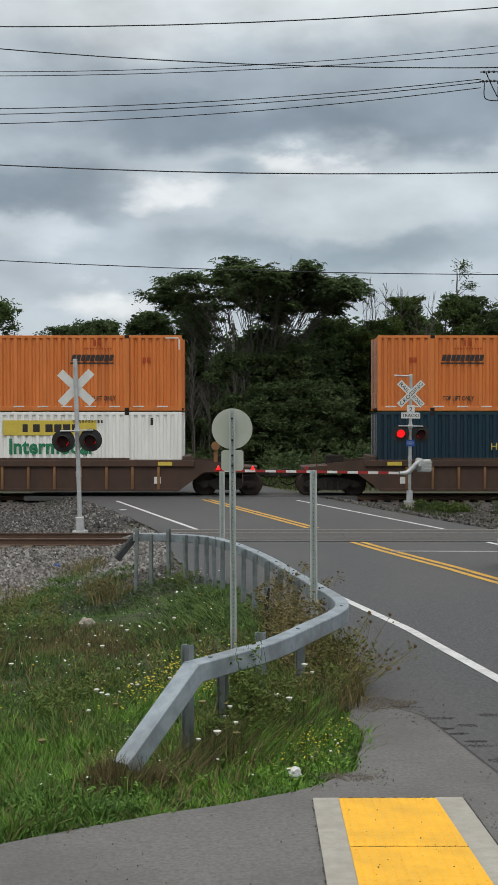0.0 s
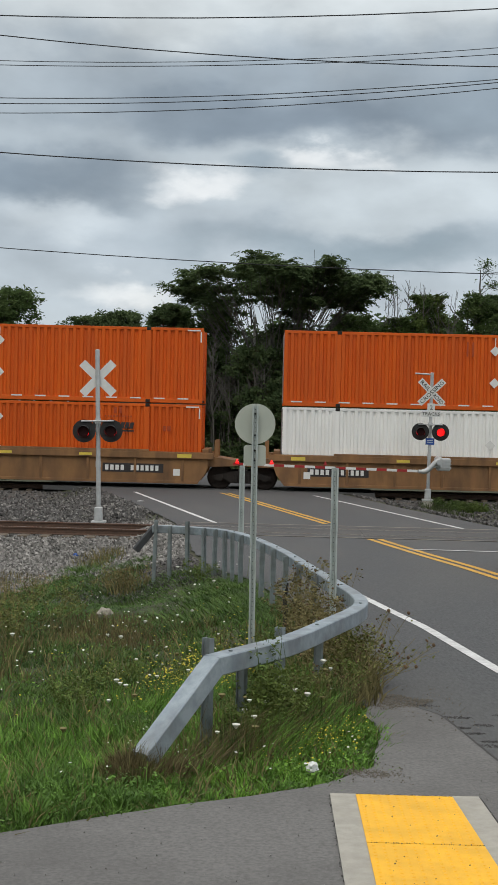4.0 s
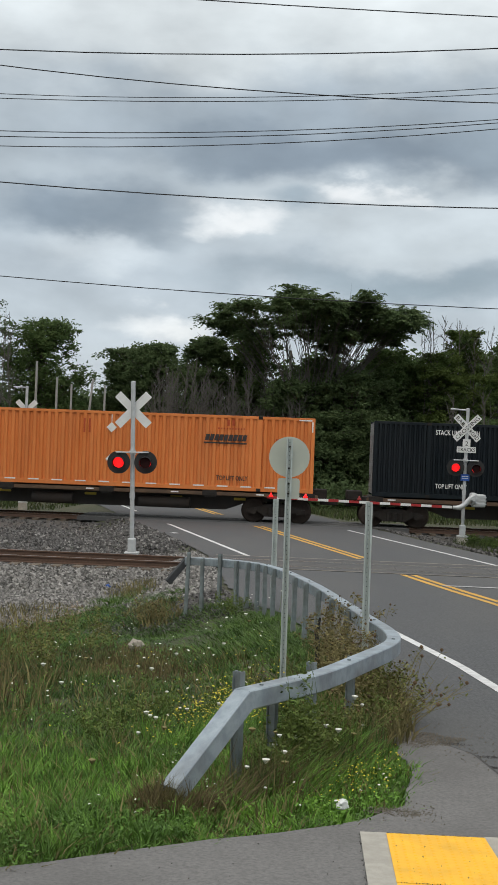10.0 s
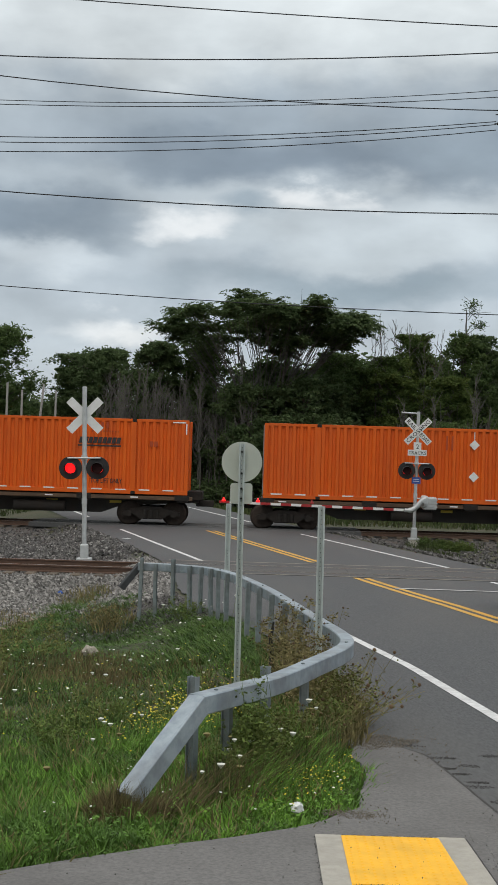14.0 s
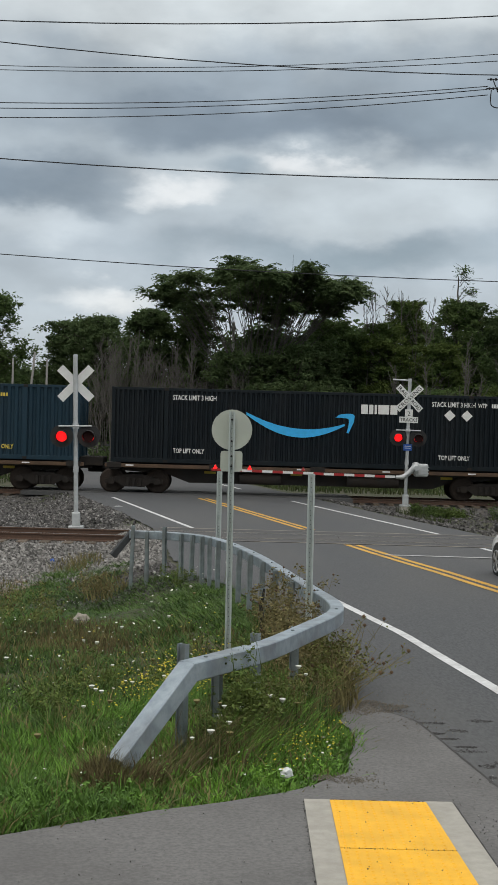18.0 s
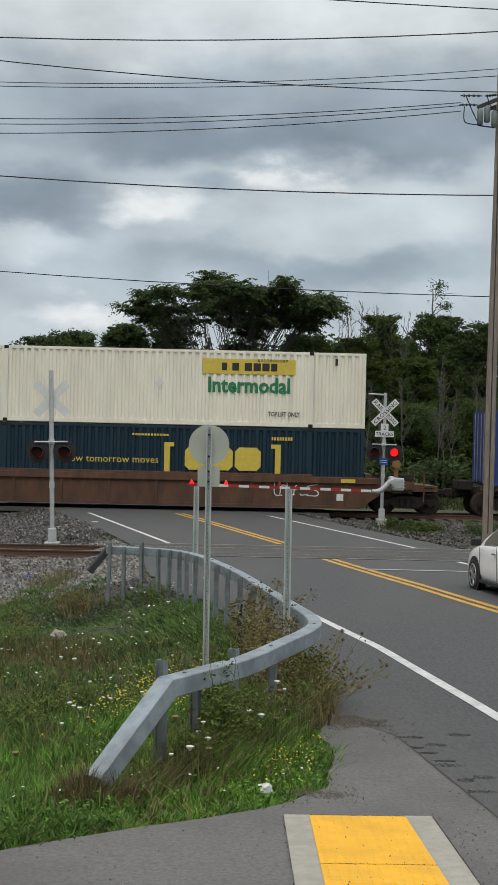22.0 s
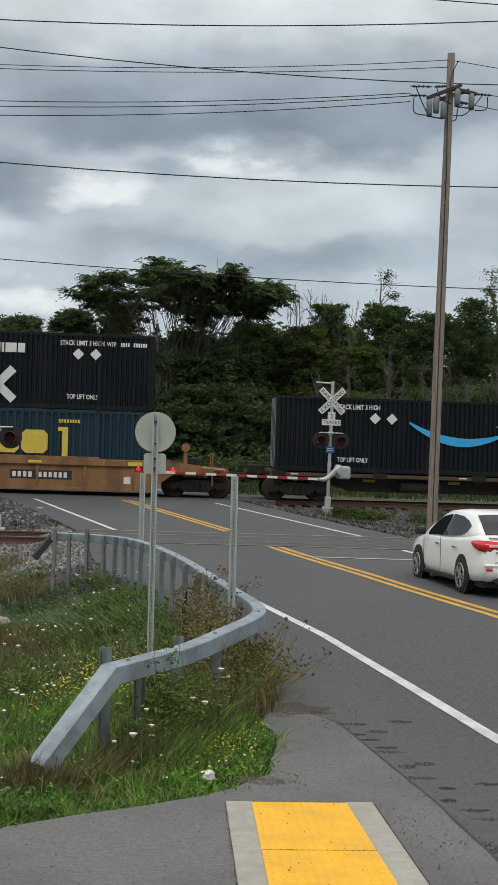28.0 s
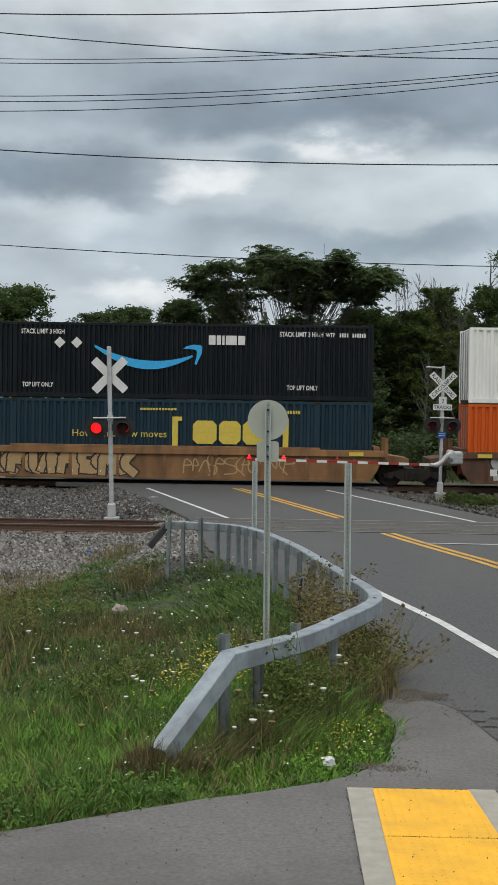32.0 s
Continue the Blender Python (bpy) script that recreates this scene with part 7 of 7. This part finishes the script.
# pale stems at the edge of the scrub
for k, (x, h) in enumerate(((12.5, 8.4), (12.9, 7.4), (13.2, 6.6), (15.1, 7.6), (15.9, 6.8), (16.6, 7.8), (17.3, 6.6), (8.4, 7.0), (9.4, 6.2), (10.6, 7.2), (19.0, 7.4))):
    bare_tree(x, 71.6 + 0.3 * (k % 3), h, 300 + k)

# woods and undergrowth behind, too many leaves to count
g = np.random.default_rng(5)
cl = []
for k in range(1100):
    x = g.uniform(-45, 60)
    hi = 6.4 + 2.8 * ease(-11, -5, x) + 1.4 * ease(6, 14, x) + 3.0 * (1 - ease(-27, -21, x)) + 0.6 * math.sin(x * 0.35) + 0.5 * math.sin(x * 0.9 + 1)
    gap = -17.8 < x < -15.0
    cl.append((x, g.uniform(92, 100), g.uniform(3.6, 6.0) if gap else g.uniform(0.05, 1) ** 0.85 * hi, 0.9, 170))
tagged(new("far_woods", leaf_mesh("far_woods", cl, 0.16, leaf_dark, 0.9, 6)), "dark dense woods in the distance", "woods", "", "stuff")
cl = []
for k in range(420):
    x = g.uniform(-10, 34)
    cl.append((x, g.uniform(70, 77) if x > 1 else g.uniform(76, 82), g.uniform(0.0, 1.5 if x > 6 else 0.8), 0.8, 60))
tagged(new("undergrowth", leaf_mesh("undergrowth", cl, 0.11, leaf_dark, 0.8, 8)), "low green undergrowth before the woods", "bushes", "", "stuff")

# ---- grass and weeds ----
far_blade = surface("far_grass_blade", (0.034, 0.056, 0.018), (0.066, 0.086, 0.030), scale=1.2, rough=0.8, vary=0.4, island=True, stain=(0.075, 0.07, 0.04), stain_scale=0.6, stain_amount=0.7, spec=0.15)
blade_mat = surface("grass_blade", (0.045, 0.100, 0.021), (0.100, 0.166, 0.034), scale=2.4, rough=0.7, vary=0.5, island=True, stain=(0.042, 0.080, 0.020), stain_scale=0.55, stain_amount=0.95, spec=0.3)
lush_mat = surface("lush_grass", (0.165, 0.320, 0.042), (0.072, 0.160, 0.025), scale=4.0, rough=0.65, vary=0.45, island=True, stain=(0.06, 0.115, 0.024), stain_scale=0.9, stain_amount=0.9, spec=0.3)
brown_grass = surface("brown_grass", (0.155, 0.125, 0.062), (0.10, 0.085, 0.042), scale=3, rough=0.9, vary=0.4, island=True, spec=0.2)
straw_mat = surface("dry_grass", (0.21, 0.175, 0.08), (0.13, 0.12, 0.05), scale=3, rough=0.85, vary=0.4, island=True, spec=0.2)
weed_mat = surface("weed_leaf", (0.085, 0.13, 0.028), (0.13, 0.16, 0.04), scale=2, rough=0.75, vary=0.4, island=True, spec=0.25)
seed_mat = surface("seed_head", (0.15, 0.095, 0.05), (0.09, 0.055, 0.03), scale=4, rough=0.95, vary=0.35, island=True)
white_petal = surface("white_petal", (0.72, 0.72, 0.66), rough=0.8, vary=0.15, island=True)
yellow_petal = surface("yellow_petal", (0.60, 0.51, 0.035), rough=0.8, vary=0.2, island=True)
rail_x = spline([(p[1], p[0]) for p in sorted(RAIL[1:13], key=lambda q: q[1])])


def blades(name, n, place, height, width, lean, material, label, seed, category="grass", comb=(0, 0), tuft=1, spread=0.05):
    """Tapering bent blades, two joints each, alone or fanned out in tufts."""
    g_ = np.random.default_rng(seed)
    P = []
    while len(P) * tuft < n:
        p = place(g_)
        if p is not None:
            P.append(p)
    P = np.repeat(np.array(P), tuft, axis=0)
    n = len(P)
    fan = g_.normal(size=(n, 2)) * (spread if tuft > 1 else 0.0)
    P[:, :2] += fan
    H = P[:, 3] * height * (0.5 + g_.random(n))
    a = g_.uniform(0, 2 * np.pi, n)
    w = width * (0.6 + 0.8 * g_.random(n))
    side = np.stack([np.cos(a), np.sin(a), 0 * a], 1) * w[:, None]
    ld = g_.uniform(0, 2 * np.pi, n)
    L = np.stack([np.cos(ld), np.sin(ld), 0 * ld], 1) * (lean * H * g_.random(n))[:, None]
    L[:, :2] += fan * 0.9
    L += np.array([comb[0], comb[1], 0]) * (H * (0.5 + g_.random(n)))[:, None]
    B = P[:, :3]
    up = np.array([0, 0, 1.0])
    M = B + L * 0.35 + up * (H * 0.6)[:, None]
    T = B + L + up * H[:, None]
    v = np.stack([B - side, B + side, M + side * 0.8, M - side * 0.8, T], 1).astype(np.float32)
    me = bpy.data.meshes.new(name)
    me.vertices.add(n * 5); me.loops.add(n * 7); me.polygons.add(n * 2)
    me.vertices.foreach_set("co", v.ravel())
    base = np.arange(n)[:, None] * 5
    me.loops.foreach_set("vertex_index", (base + np.array([[0, 1, 2, 3, 3, 2, 4]])).ravel().astype(np.int32))
    ls = (np.arange(n)[:, None] * 7 + np.array([[0, 4]])).ravel().astype(np.int32)
    me.polygons.foreach_set("loop_start", ls)
    me.materials.append(material)
    me.update(calc_edges=True)
    return tagged(new(name, me), label, category, "", "stuff")


def verge(y0, y1, x0, far=27.5):
    def place(g_):
        y = g_.uniform(y0, y1)
        edge = paved_left(y)
        lo = max(x0, -0.36 * y - 0.8)
        if lo > edge:
            return None
        x = g_.uniform(lo, edge + 0.03)
        if (y > 22.6 and x > -2.2) or (y > 25.5 and x > -3.2):
            return None
        over = y - grass_stop(x, y)
        if over > 0 and g_.random() > 0.05 - 0.02 * over:
            return None
        k = 1.0
        d = edge - x
        k *= 0.55 + 0.45 * ease(0.0, 0.5, d)
        k *= 0.8 + 0.75 * noise.noise(Vector((x * 0.9, y * 0.5, 3.1)))
        if 16 < y < 20 and -2.9 < x < -1.6:
            k *= 0.75
        return (x, y, (near_bed(x, y) if y > 25 else land_z(x, y)) - 0.01, max(0.2, k))
    return place


blades("grass", 58000, verge(4.8, 10.8, -4.2), 0.10, 0.0048, 0.9, lush_mat, "fresh green unmown grass on the verge", 1, tuft=26, spread=0.042)
blades("grass", 22000, verge(5.2, 12.5, -5), 0.165, 0.0046, 0.8, lush_mat, "long bright tufts among the verge grass", 7, tuft=34, spread=0.05)
blades("grass", 16000, verge(4.8, 11.5, -4.6), 0.075, 0.005, 1.0, blade_mat, "short dark grass between the tufts", 8)
blades("grass", 58000, verge(10.2, 17, -7), 0.10, 0.0052, 0.8, blade_mat, "fresh green unmown grass on the verge", 2, tuft=24, spread=0.07)
blades("grass", 66000, verge(17, 29.5, -12), 0.078, 0.006, 0.8, blade_mat, "green grass sloping down to the ballast", 3, tuft=14, spread=0.10)
blades("grass", 9000, verge(5.5, 17, -7), 0.17, 0.005, 0.9, straw_mat, "faded straw-coloured grass among the green", 6, tuft=12, spread=0.07)
cl = []
gg = np.random.default_rng(17)
while len(cl) < 1200:
    y = 6.0 + 13.0 * gg.random() ** 2.0
    x = gg.uniform(-0.36 * y - 0.5, paved_left(y))
    if noise.noise(Vector((x * 0.8, y * 0.5, 9.0))) > -0.05 or (x + 0.75) ** 2 + ((y - 11.5) / 2) ** 2 < 0.5:
        cl.append((x, y, land_z(x, y) + 0.05 + 0.05 * gg.random(), 0.07 + 0.004 * y, 16))
tagged(new("ground_cover", leaf_mesh("ground_cover", cl, 0.0105, lush_mat, 0.7, 19)), "low broad-leaved weeds in the grass", "weeds", "", "stuff")
blades("far_grass", 26000, lambda g_: (lambda x, y: (x, y, land_z(x, y), 1.0) if off_road(x, y) else None)(g_.uniform(-30, 34), g_.uniform(57.5, 76)), 0.22, 0.024, 0.7, far_blade, "rough green grass beyond the tracks", 4)
blades("weeds", 1300, lambda g_: (lambda x, y: (x, y, land_z(x, y), 1.0) if off_road(x, y) and noise.noise(Vector((x * 0.6, y * 0.4, 2.0))) + (0.35 if y > 43 and x < 8 else 0) > 0.22 else None)(g_.uniform(5.6, 13.5), g_.uniform(34.5, 46.0)), 0.24, 0.010, 0.9, far_blade, "weeds along the ballast", 5, "weeds")
cl = []
wg = random.Random(61)
for k in range(70):
    u = wg.random()
    x, y = 6.1 + 1.7 * u + wg.gauss(0, 0.15), 44.9 - 1.3 * u + wg.gauss(0, 0.2)
    cl.append((x, y, land_z(x, y) + wg.uniform(0.05, 0.34 - 0.14 * u), 0.15, 70))
tagged(new("leafy_weeds", leaf_mesh("leafy_weeds", cl, 0.026, leaf_olive, 0.9, 63)), "low leafy weeds at the foot of the signal mast", "weeds", "", "stuff")
cl = []
for k in range(26):
    x, y = wg.uniform(8.6, 10.6), wg.uniform(42.0, 43.8)
    cl.append((x, y, land_z(x, y) + wg.uniform(0.05, 0.4), 0.16, 60))
tagged(new("leafy_weeds", leaf_mesh("leafy_weeds", cl, 0.028, leaf_dark, 0.9, 64)), "dark leafy weeds on the ballast slope", "weeds", "", "stuff")


def patch(cx, cy, rx, ry, dz=0.0):
    def place(g_):
        a, r = g_.uniform(0, 2 * np.pi), math.sqrt(g_.random())
        x, y = cx + rx * r * math.cos(a), cy + ry * r * math.sin(a)
        return (x, y, max(land_z(x, y), road_z(y) - 0.05 if x > paved_left(y) else -9) + dz, 1.1 - 0.6 * r)
    return place


for cx, cy, rx, ry, n, h in ((-0.85, 8.12, 0.2, 0.25, 700, 0.24), (-0.25, 8.75, 0.38, 0.3, 350, 0.36), (-0.05, 8.95, 0.3, 0.3, 250, 0.38), (0.4, 10.0, 0.34, 0.6, 450, 0.36), (0.85, 11.3, 0.24, 0.8, 520, 0.36), (-3.9, 14.0, 1.2, 3.0, 900, 0.42), (-5.6, 18.5, 1.8, 3.5, 1000, 0.42), (-2.3, 17.2, 0.8, 1.3, 900, 0.12), (-5.0, 22.6, 1.0, 2.0, 600, 0.22), (-3.6, 27.2, 0.6, 1.6, 420, 0.26), (-2.45, 22.4, 0.45, 0.6, 220, 0.26), (-2.8, 23.6, 0.5, 0.9, 200, 0.22), (1.2, 10.6, 0.32, 0.4, 500, 0.045)):
    blades("dry_grass", n, patch(cx, cy, rx, ry), h, 0.0035 if cy < 11 else 0.007, 0.95, straw_mat, "dry brown grass and dead stems", int(100 + cx * 10 + cy), "dry grass")
for cx, cy, rx, ry, n, h in ((-0.2, 8.75, 0.25, 0.2, 110, 0.36), (0.06, 9.1, 0.25, 0.25, 120, 0.40), (0.3, 9.55, 0.25, 0.3, 120, 0.42), (0.55, 10.1, 0.22, 0.4, 120, 0.42)):
    blades("dry_grass", n, patch(cx, cy, rx, ry), h, 0.003, 0.7, brown_grass, "tall red-brown grass growing up under the guide rail", int(900 + cx * 10 + cy), "dry grass", (0.25, 0.1))
    blades("grass", n * 3, patch(cx, cy, rx, ry), h * 0.9, 0.0035, 0.6, blade_mat, "tall dark green grass growing up under the guide rail", int(950 + cx * 10 + cy), "grass")
for cx, cy, rx, ry, n in ((-0.1, 8.9, 0.45, 0.4, 1500), (0.3, 9.6, 0.35, 0.5, 1200), (-0.7, 11.6, 0.5, 0.9, 1200)):
    blades("grass", n, patch(cx, cy, rx, ry), 0.3, 0.004, 1.0, lush_mat, "long green grass under the guide rail", int(700 + cy * 10), "grass", (0.4, 0.1))
# red-brown tufts round the buried end of the rail, combed over by the wind
for cx, cy, rx, ry, n, h, comb in ((-0.86, 8.08, 0.17, 0.2, 1300, 0.22, (0, 0)), (-0.62, 8.1, 0.16, 0.16, 600, 0.2, (0.3, 0)), (-0.45, 8.3, 0.2, 0.2, 120, 0.34, (1.0, 0.4)), (-0.15, 8.62, 0.3, 0.22, 150, 0.36, (0.8, 0.3)), (0.1, 9.05, 0.34, 0.3, 150, 0.38, (0.6, 0.2)), (0.42, 9.7, 0.25, 0.4, 160, 0.4, (-0.6, -0.4)), (-2.4, 17.6, 1.2, 1.5, 1500, 0.15, (0, 0)), (-1.7, 16.2, 0.6, 0.8, 500, 0.14, (0, 0)), (-4.3, 14.0, 1.1, 2.6, 500, 0.40, (0, 0)), (-3.6, 11.2, 0.6, 1.6, 200, 0.36, (0, 0))):
    blades("dry_grass", n, patch(cx, cy, rx, ry), h, 0.003 if cy < 11 else 0.006, 0.6, brown_grass, "red-brown dry grass in wind-combed tufts", int(500 + cx * 10 + cy), "dry grass", comb)


olive_mat = surface("olive_weed", (0.115, 0.145, 0.035), (0.175, 0.165, 0.055), scale=2, rough=0.8, vary=0.45, island=True, spec=0.25)


def weed_clump(x, y, h, n, seed, spread=0.25, dry=True, lean=(0, 0), leafy=None, head=1.0):
    rnd = random.Random(seed)
    z = max(land_z(x, y), road_z(y) - 0.03 if x > paved_left(y) else -9)
    t = thing("weed", "tangled olive-brown roadside weed with dry seed heads" if dry else "bright green leafy roadside weed", "weed", pose(x, y, z - 0.02), group="roadside weeds")
    s, cl, hd = Mesh(), [], Mesh()
    for k in range(n):
        a, l = rnd.uniform(0, 6.28), rnd.uniform(0.3, 1.1)
        tip = Vector((math.cos(a) * spread * l * 1.4 + lean[0] * l, math.sin(a) * spread * l * 1.4 + lean[1] * l, h * rnd.uniform(0.5, 1.1)))
        pts = limb(s, (rnd.uniform(-0.05, 0.05), rnd.uniform(-0.05, 0.05), 0), tip, 0.0035, 0.0015, rnd, 0.14, 3)
        for q in range(5):
            p = pts[1].lerp(tip, rnd.random())
            e = p + Vector((rnd.uniform(-0.1, 0.1), rnd.uniform(-0.1, 0.1), rnd.uniform(0.02, 0.1)))
            limb(s, p, e, 0.002, 0.0012, rnd, 0.1, 1)
            if dry and rnd.random() < 0.16:
                hd.tube([e, e + Vector((0, 0, 0.009)), e + Vector((0, 0, 0.018))], [0.005, 0.012, 0.005], 5)
            cl.append((*p.lerp(e, 0.6), 0.05, leafy or (9 if dry else 12)))
        if dry and k % 3 == 0:
            hd.tube([tip, tip + Vector((0, 0, 0.012)) * head, tip + Vector((0, 0, 0.024)) * head], [0.006 * head, 0.015 * head, 0.006 * head], 6)
    lm = (straw_mat if 330 <= seed < 350 else olive_mat) if dry else weed_mat
    part("stem", s, straw_mat if dry else weed_mat, t)
    part("foliage", leaf_mesh("foliage", cl, 0.014 if dry else 0.012, lm, 1.0, seed), lm, t)
    if dry:
        tagged(part("seed_head", hd, seed_mat, t, "brown seed heads"), kind="stuff")


rw = random.Random(9)
for k in range(20):
    y = rw.uniform(9.7, 13.4)
    weed_clump(rail_x(y) + rw.uniform(-0.10, 0.10), y, rw.uniform(0.3, 0.58), 7, 300 + k, 0.17, lean=(0.02, 0))
for k in range(5):
    y = rw.uniform(10.3, 12.6)
    weed_clump(rail_x(y) + 0.12, y, rw.uniform(0.4, 0.8), 5, 320 + k, 0.12, lean=(0.5, -0.1), leafy=1, head=1.3)
for k in range(15):
    y = rw.uniform(11.6, 15.0)
    weed_clump(rail_x(y) - rw.uniform(0.12, 0.5), y, rw.uniform(0.65, 1.0), 8, 330 + k)
for k in range(34):
    weed_clump(rw.uniform(-6.0, -3.0), rw.uniform(11.0, 19.5), rw.uniform(0.4, 0.7), 8, 600 + k, 0.35)
weed_clump(-2.45, 22.2, 0.5, 10, 346, 0.3)
weed_clump(-2.8, 22.5, 0.4, 10, 347, 0.3)
weed_clump(-1.2, 21.6, 0.35, 10, 380, 0.3, dry=False)
for k, (x, y, h) in enumerate(((0.03, 9.15, 0.82), (0.10, 9.25, 0.74), (-0.03, 9.08, 0.6), (0.2, 9.5, 0.5))):
    weed_clump(x, y, h, 12, 350 + k, 0.15, dry=False)
for k in range(12):
    y = rw.uniform(8.9, 10.6)
    weed_clump(rail_x(y) + rw.uniform(0.0, 0.22), y, rw.uniform(0.25, 0.45), 9, 370 + k, 0.16, dry=False)
for k in range(8):
    weed_clump(rw.uniform(-2.2, 0.2), rw.uniform(10.5, 14), rw.uniform(0.3, 0.5), 6, 360 + k, dry=False)


def flowers(name, n, where, size, material, lift, label, seed):
    rnd = random.Random(seed)
    m = Mesh()
    for k in range(n):
        x, y = where(rnd)
        if x > paved_left(y) - 0.05:
            continue
        z = land_z(x, y) + lift * rnd.uniform(0.6, 1.2)
        r = size * rnd.uniform(0.5, 1.3) * (1 + max(0, y - 11) * 0.03)
        tilt = Matrix.Rotation(rnd.uniform(-0.5, 0.5), 3, "X") @ Matrix.Rotation(rnd.uniform(-0.5, 0.5), 3, "Y")
        ring = [Vector((x, y, z)) + tilt @ Vector((r * math.cos(a) * rnd.uniform(0.7, 1.1), r * math.sin(a) * rnd.uniform(0.7, 1.1), 0)) for a in (0, 0.9, 1.8, 2.7, 3.6, 4.5, 5.4)]
        m.add(ring + [Vector((x, y, z + r * 0.35))], [(i, (i + 1) % 7, 7) for i in range(7)])
    tagged(new(name, m.mesh(name, material)), label, "wildflowers", "", "stuff")


def tall_flower(x, y, h, seed):
    rnd = random.Random(seed)
    z = land_z(x, y)
    t = thing("wildflower", "single tall wildflower stem with a flat faded head", "wildflower", pose(x, y, z - 0.02), group="tall wildflowers")
    tip = Vector((rnd.uniform(-0.12, 0.12), rnd.uniform(-0.08, 0.08), h))
    part("stem", Mesh().tube([(0, 0, 0), tip * 0.5 + Vector((0.01, 0, 0)), tip], [0.003, 0.0025, 0.002], 5), weed_mat, t)
    hd = Mesh()
    r = rnd.uniform(0.016, 0.03)
    rings = [[tip + Vector((r * q * math.cos(a) * rnd.uniform(0.85, 1.1), r * q * math.sin(a), zz * r)) for a in [k * 0.785 for k in range(8)]] for q, zz in ((0.15, -0.7), (0.8, 0.0), (1.0, 0.35), (0.5, 0.5))]
    hd.loft(rings, smooth=False)
    part("flower_head", hd, white_petal if seed % 3 else straw_mat, t)


rt = random.Random(31)
for k in range(30):
    y = rt.uniform(7.9, 13.5) if k < 16 else rt.uniform(12, 20)
    x = rt.uniform(-1.6, 0.4) if k < 16 else rt.uniform(-3.0, -0.3)
    if x < paved_left(y) - 0.1:
        tall_flower(x, y, rt.uniform(0.3, 0.62), 900 + k)
for k in range(16):
    y = rt.uniform(8.3, 10.2)
    x = rail_x(max(8.7, y)) + rt.uniform(0.05, 0.45)
    if x < paved_left(y) - 0.05:
        tall_flower(x, y, rt.uniform(0.28, 0.6), 940 + k)
flowers("white_flowers", 70, lambda r: (r.uniform(-1.3, 0.7), r.uniform(7.3, 10.5)), 0.010, white_petal, 0.17, "flat white wildflower heads in the grass", 1)
flowers("white_flowers", 120, lambda r: (r.uniform(-3.4, -0.4), r.uniform(12, 22)), 0.015, white_petal, 0.25, "flat white wildflower heads in the grass", 2)
flowers("yellow_flowers", 900, lambda r: (r.gauss(-0.62, 0.30), r.gauss(12.9, 0.75)), 0.0115, yellow_petal, 0.24, "small yellow wildflowers in the grass", 3)
flowers("yellow_flowers", 420, lambda r: (r.gauss(0.4, 0.25), r.gauss(9.3, 0.55)), 0.008, yellow_petal, 0.16, "small yellow wildflowers in the grass", 4)
flowers("yellow_flowers", 120, lambda r: (r.uniform(-2.4, 0.4), r.uniform(10.5, 18)), 0.010, yellow_petal, 0.22, "small yellow wildflowers in the grass", 5)

# ---- small loose things ----
paper = surface("crushed_paper", (0.72, 0.73, 0.72), (0.55, 0.57, 0.58), scale=30, rough=0.6)
rock = surface("rock", (0.36, 0.33, 0.28), (0.26, 0.24, 0.20), scale=6, rough=0.95, bump=0.5)


def lump(name, label, category, m, size, material, seed, rough_=0.25):
    bm = bmesh.new()
    bmesh.ops.create_icosphere(bm, subdivisions=2, radius=1)
    r = random.Random(seed)
    for v in bm.verts:
        k = 1 + rough_ * noise.noise(v.co * 1.7 + Vector((seed, 0, 0))) * 2
        v.co = Vector((v.co.x * size[0] * k, v.co.y * size[1] * k, v.co.z * size[2] * k))
    me = bpy.data.meshes.new(name)
    bm.to_mesh(me)
    bm.free()
    me.materials.append(material)
    return tagged(new(name, me), label, category)


lump("litter", "crushed white paper cup lying in the grass", "litter", None, (0.055, 0.035, 0.03), paper, 3, 0.4).matrix_basis = pose(0.34, 8.22, road_z(8.2) + 0.06, 10, 5, 20)
lump("rock", "pale weathered field stone in the grass", "rock", None, (0.11, 0.08, 0.09), rock, 5).matrix_basis = pose(-2.38, 18.6, land_z(-2.38, 18.6) + 0.10)
lump("blue_scrap", "scrap of blue plastic on the ballast", "litter", None, (0.05, 0.04, 0.05), blue_sign, 8, 0.5).matrix_basis = pose(-4.28, 28.0, near_bed(-4.28, 28.0) + 0.03)
lump("litter", "flattened white scrap on the road edge", "litter", None, (0.12, 0.06, 0.015), paper, 11, 0.4).matrix_basis = pose(-4.1, 40.6, 0.01)
st = thing("stake", "short charred black wooden stake", "stake", pose(0.25, 14.6, land_z(0.25, 14.6)))
part("stick", Mesh().tube([(0, 0, -0.1), (0.02, 0, 0.3), (0.0, 0.01, 0.52), (0.03, 0, 0.72)], [0.03, 0.032, 0.026, 0.012], 7), hole_mat, st)


motions()
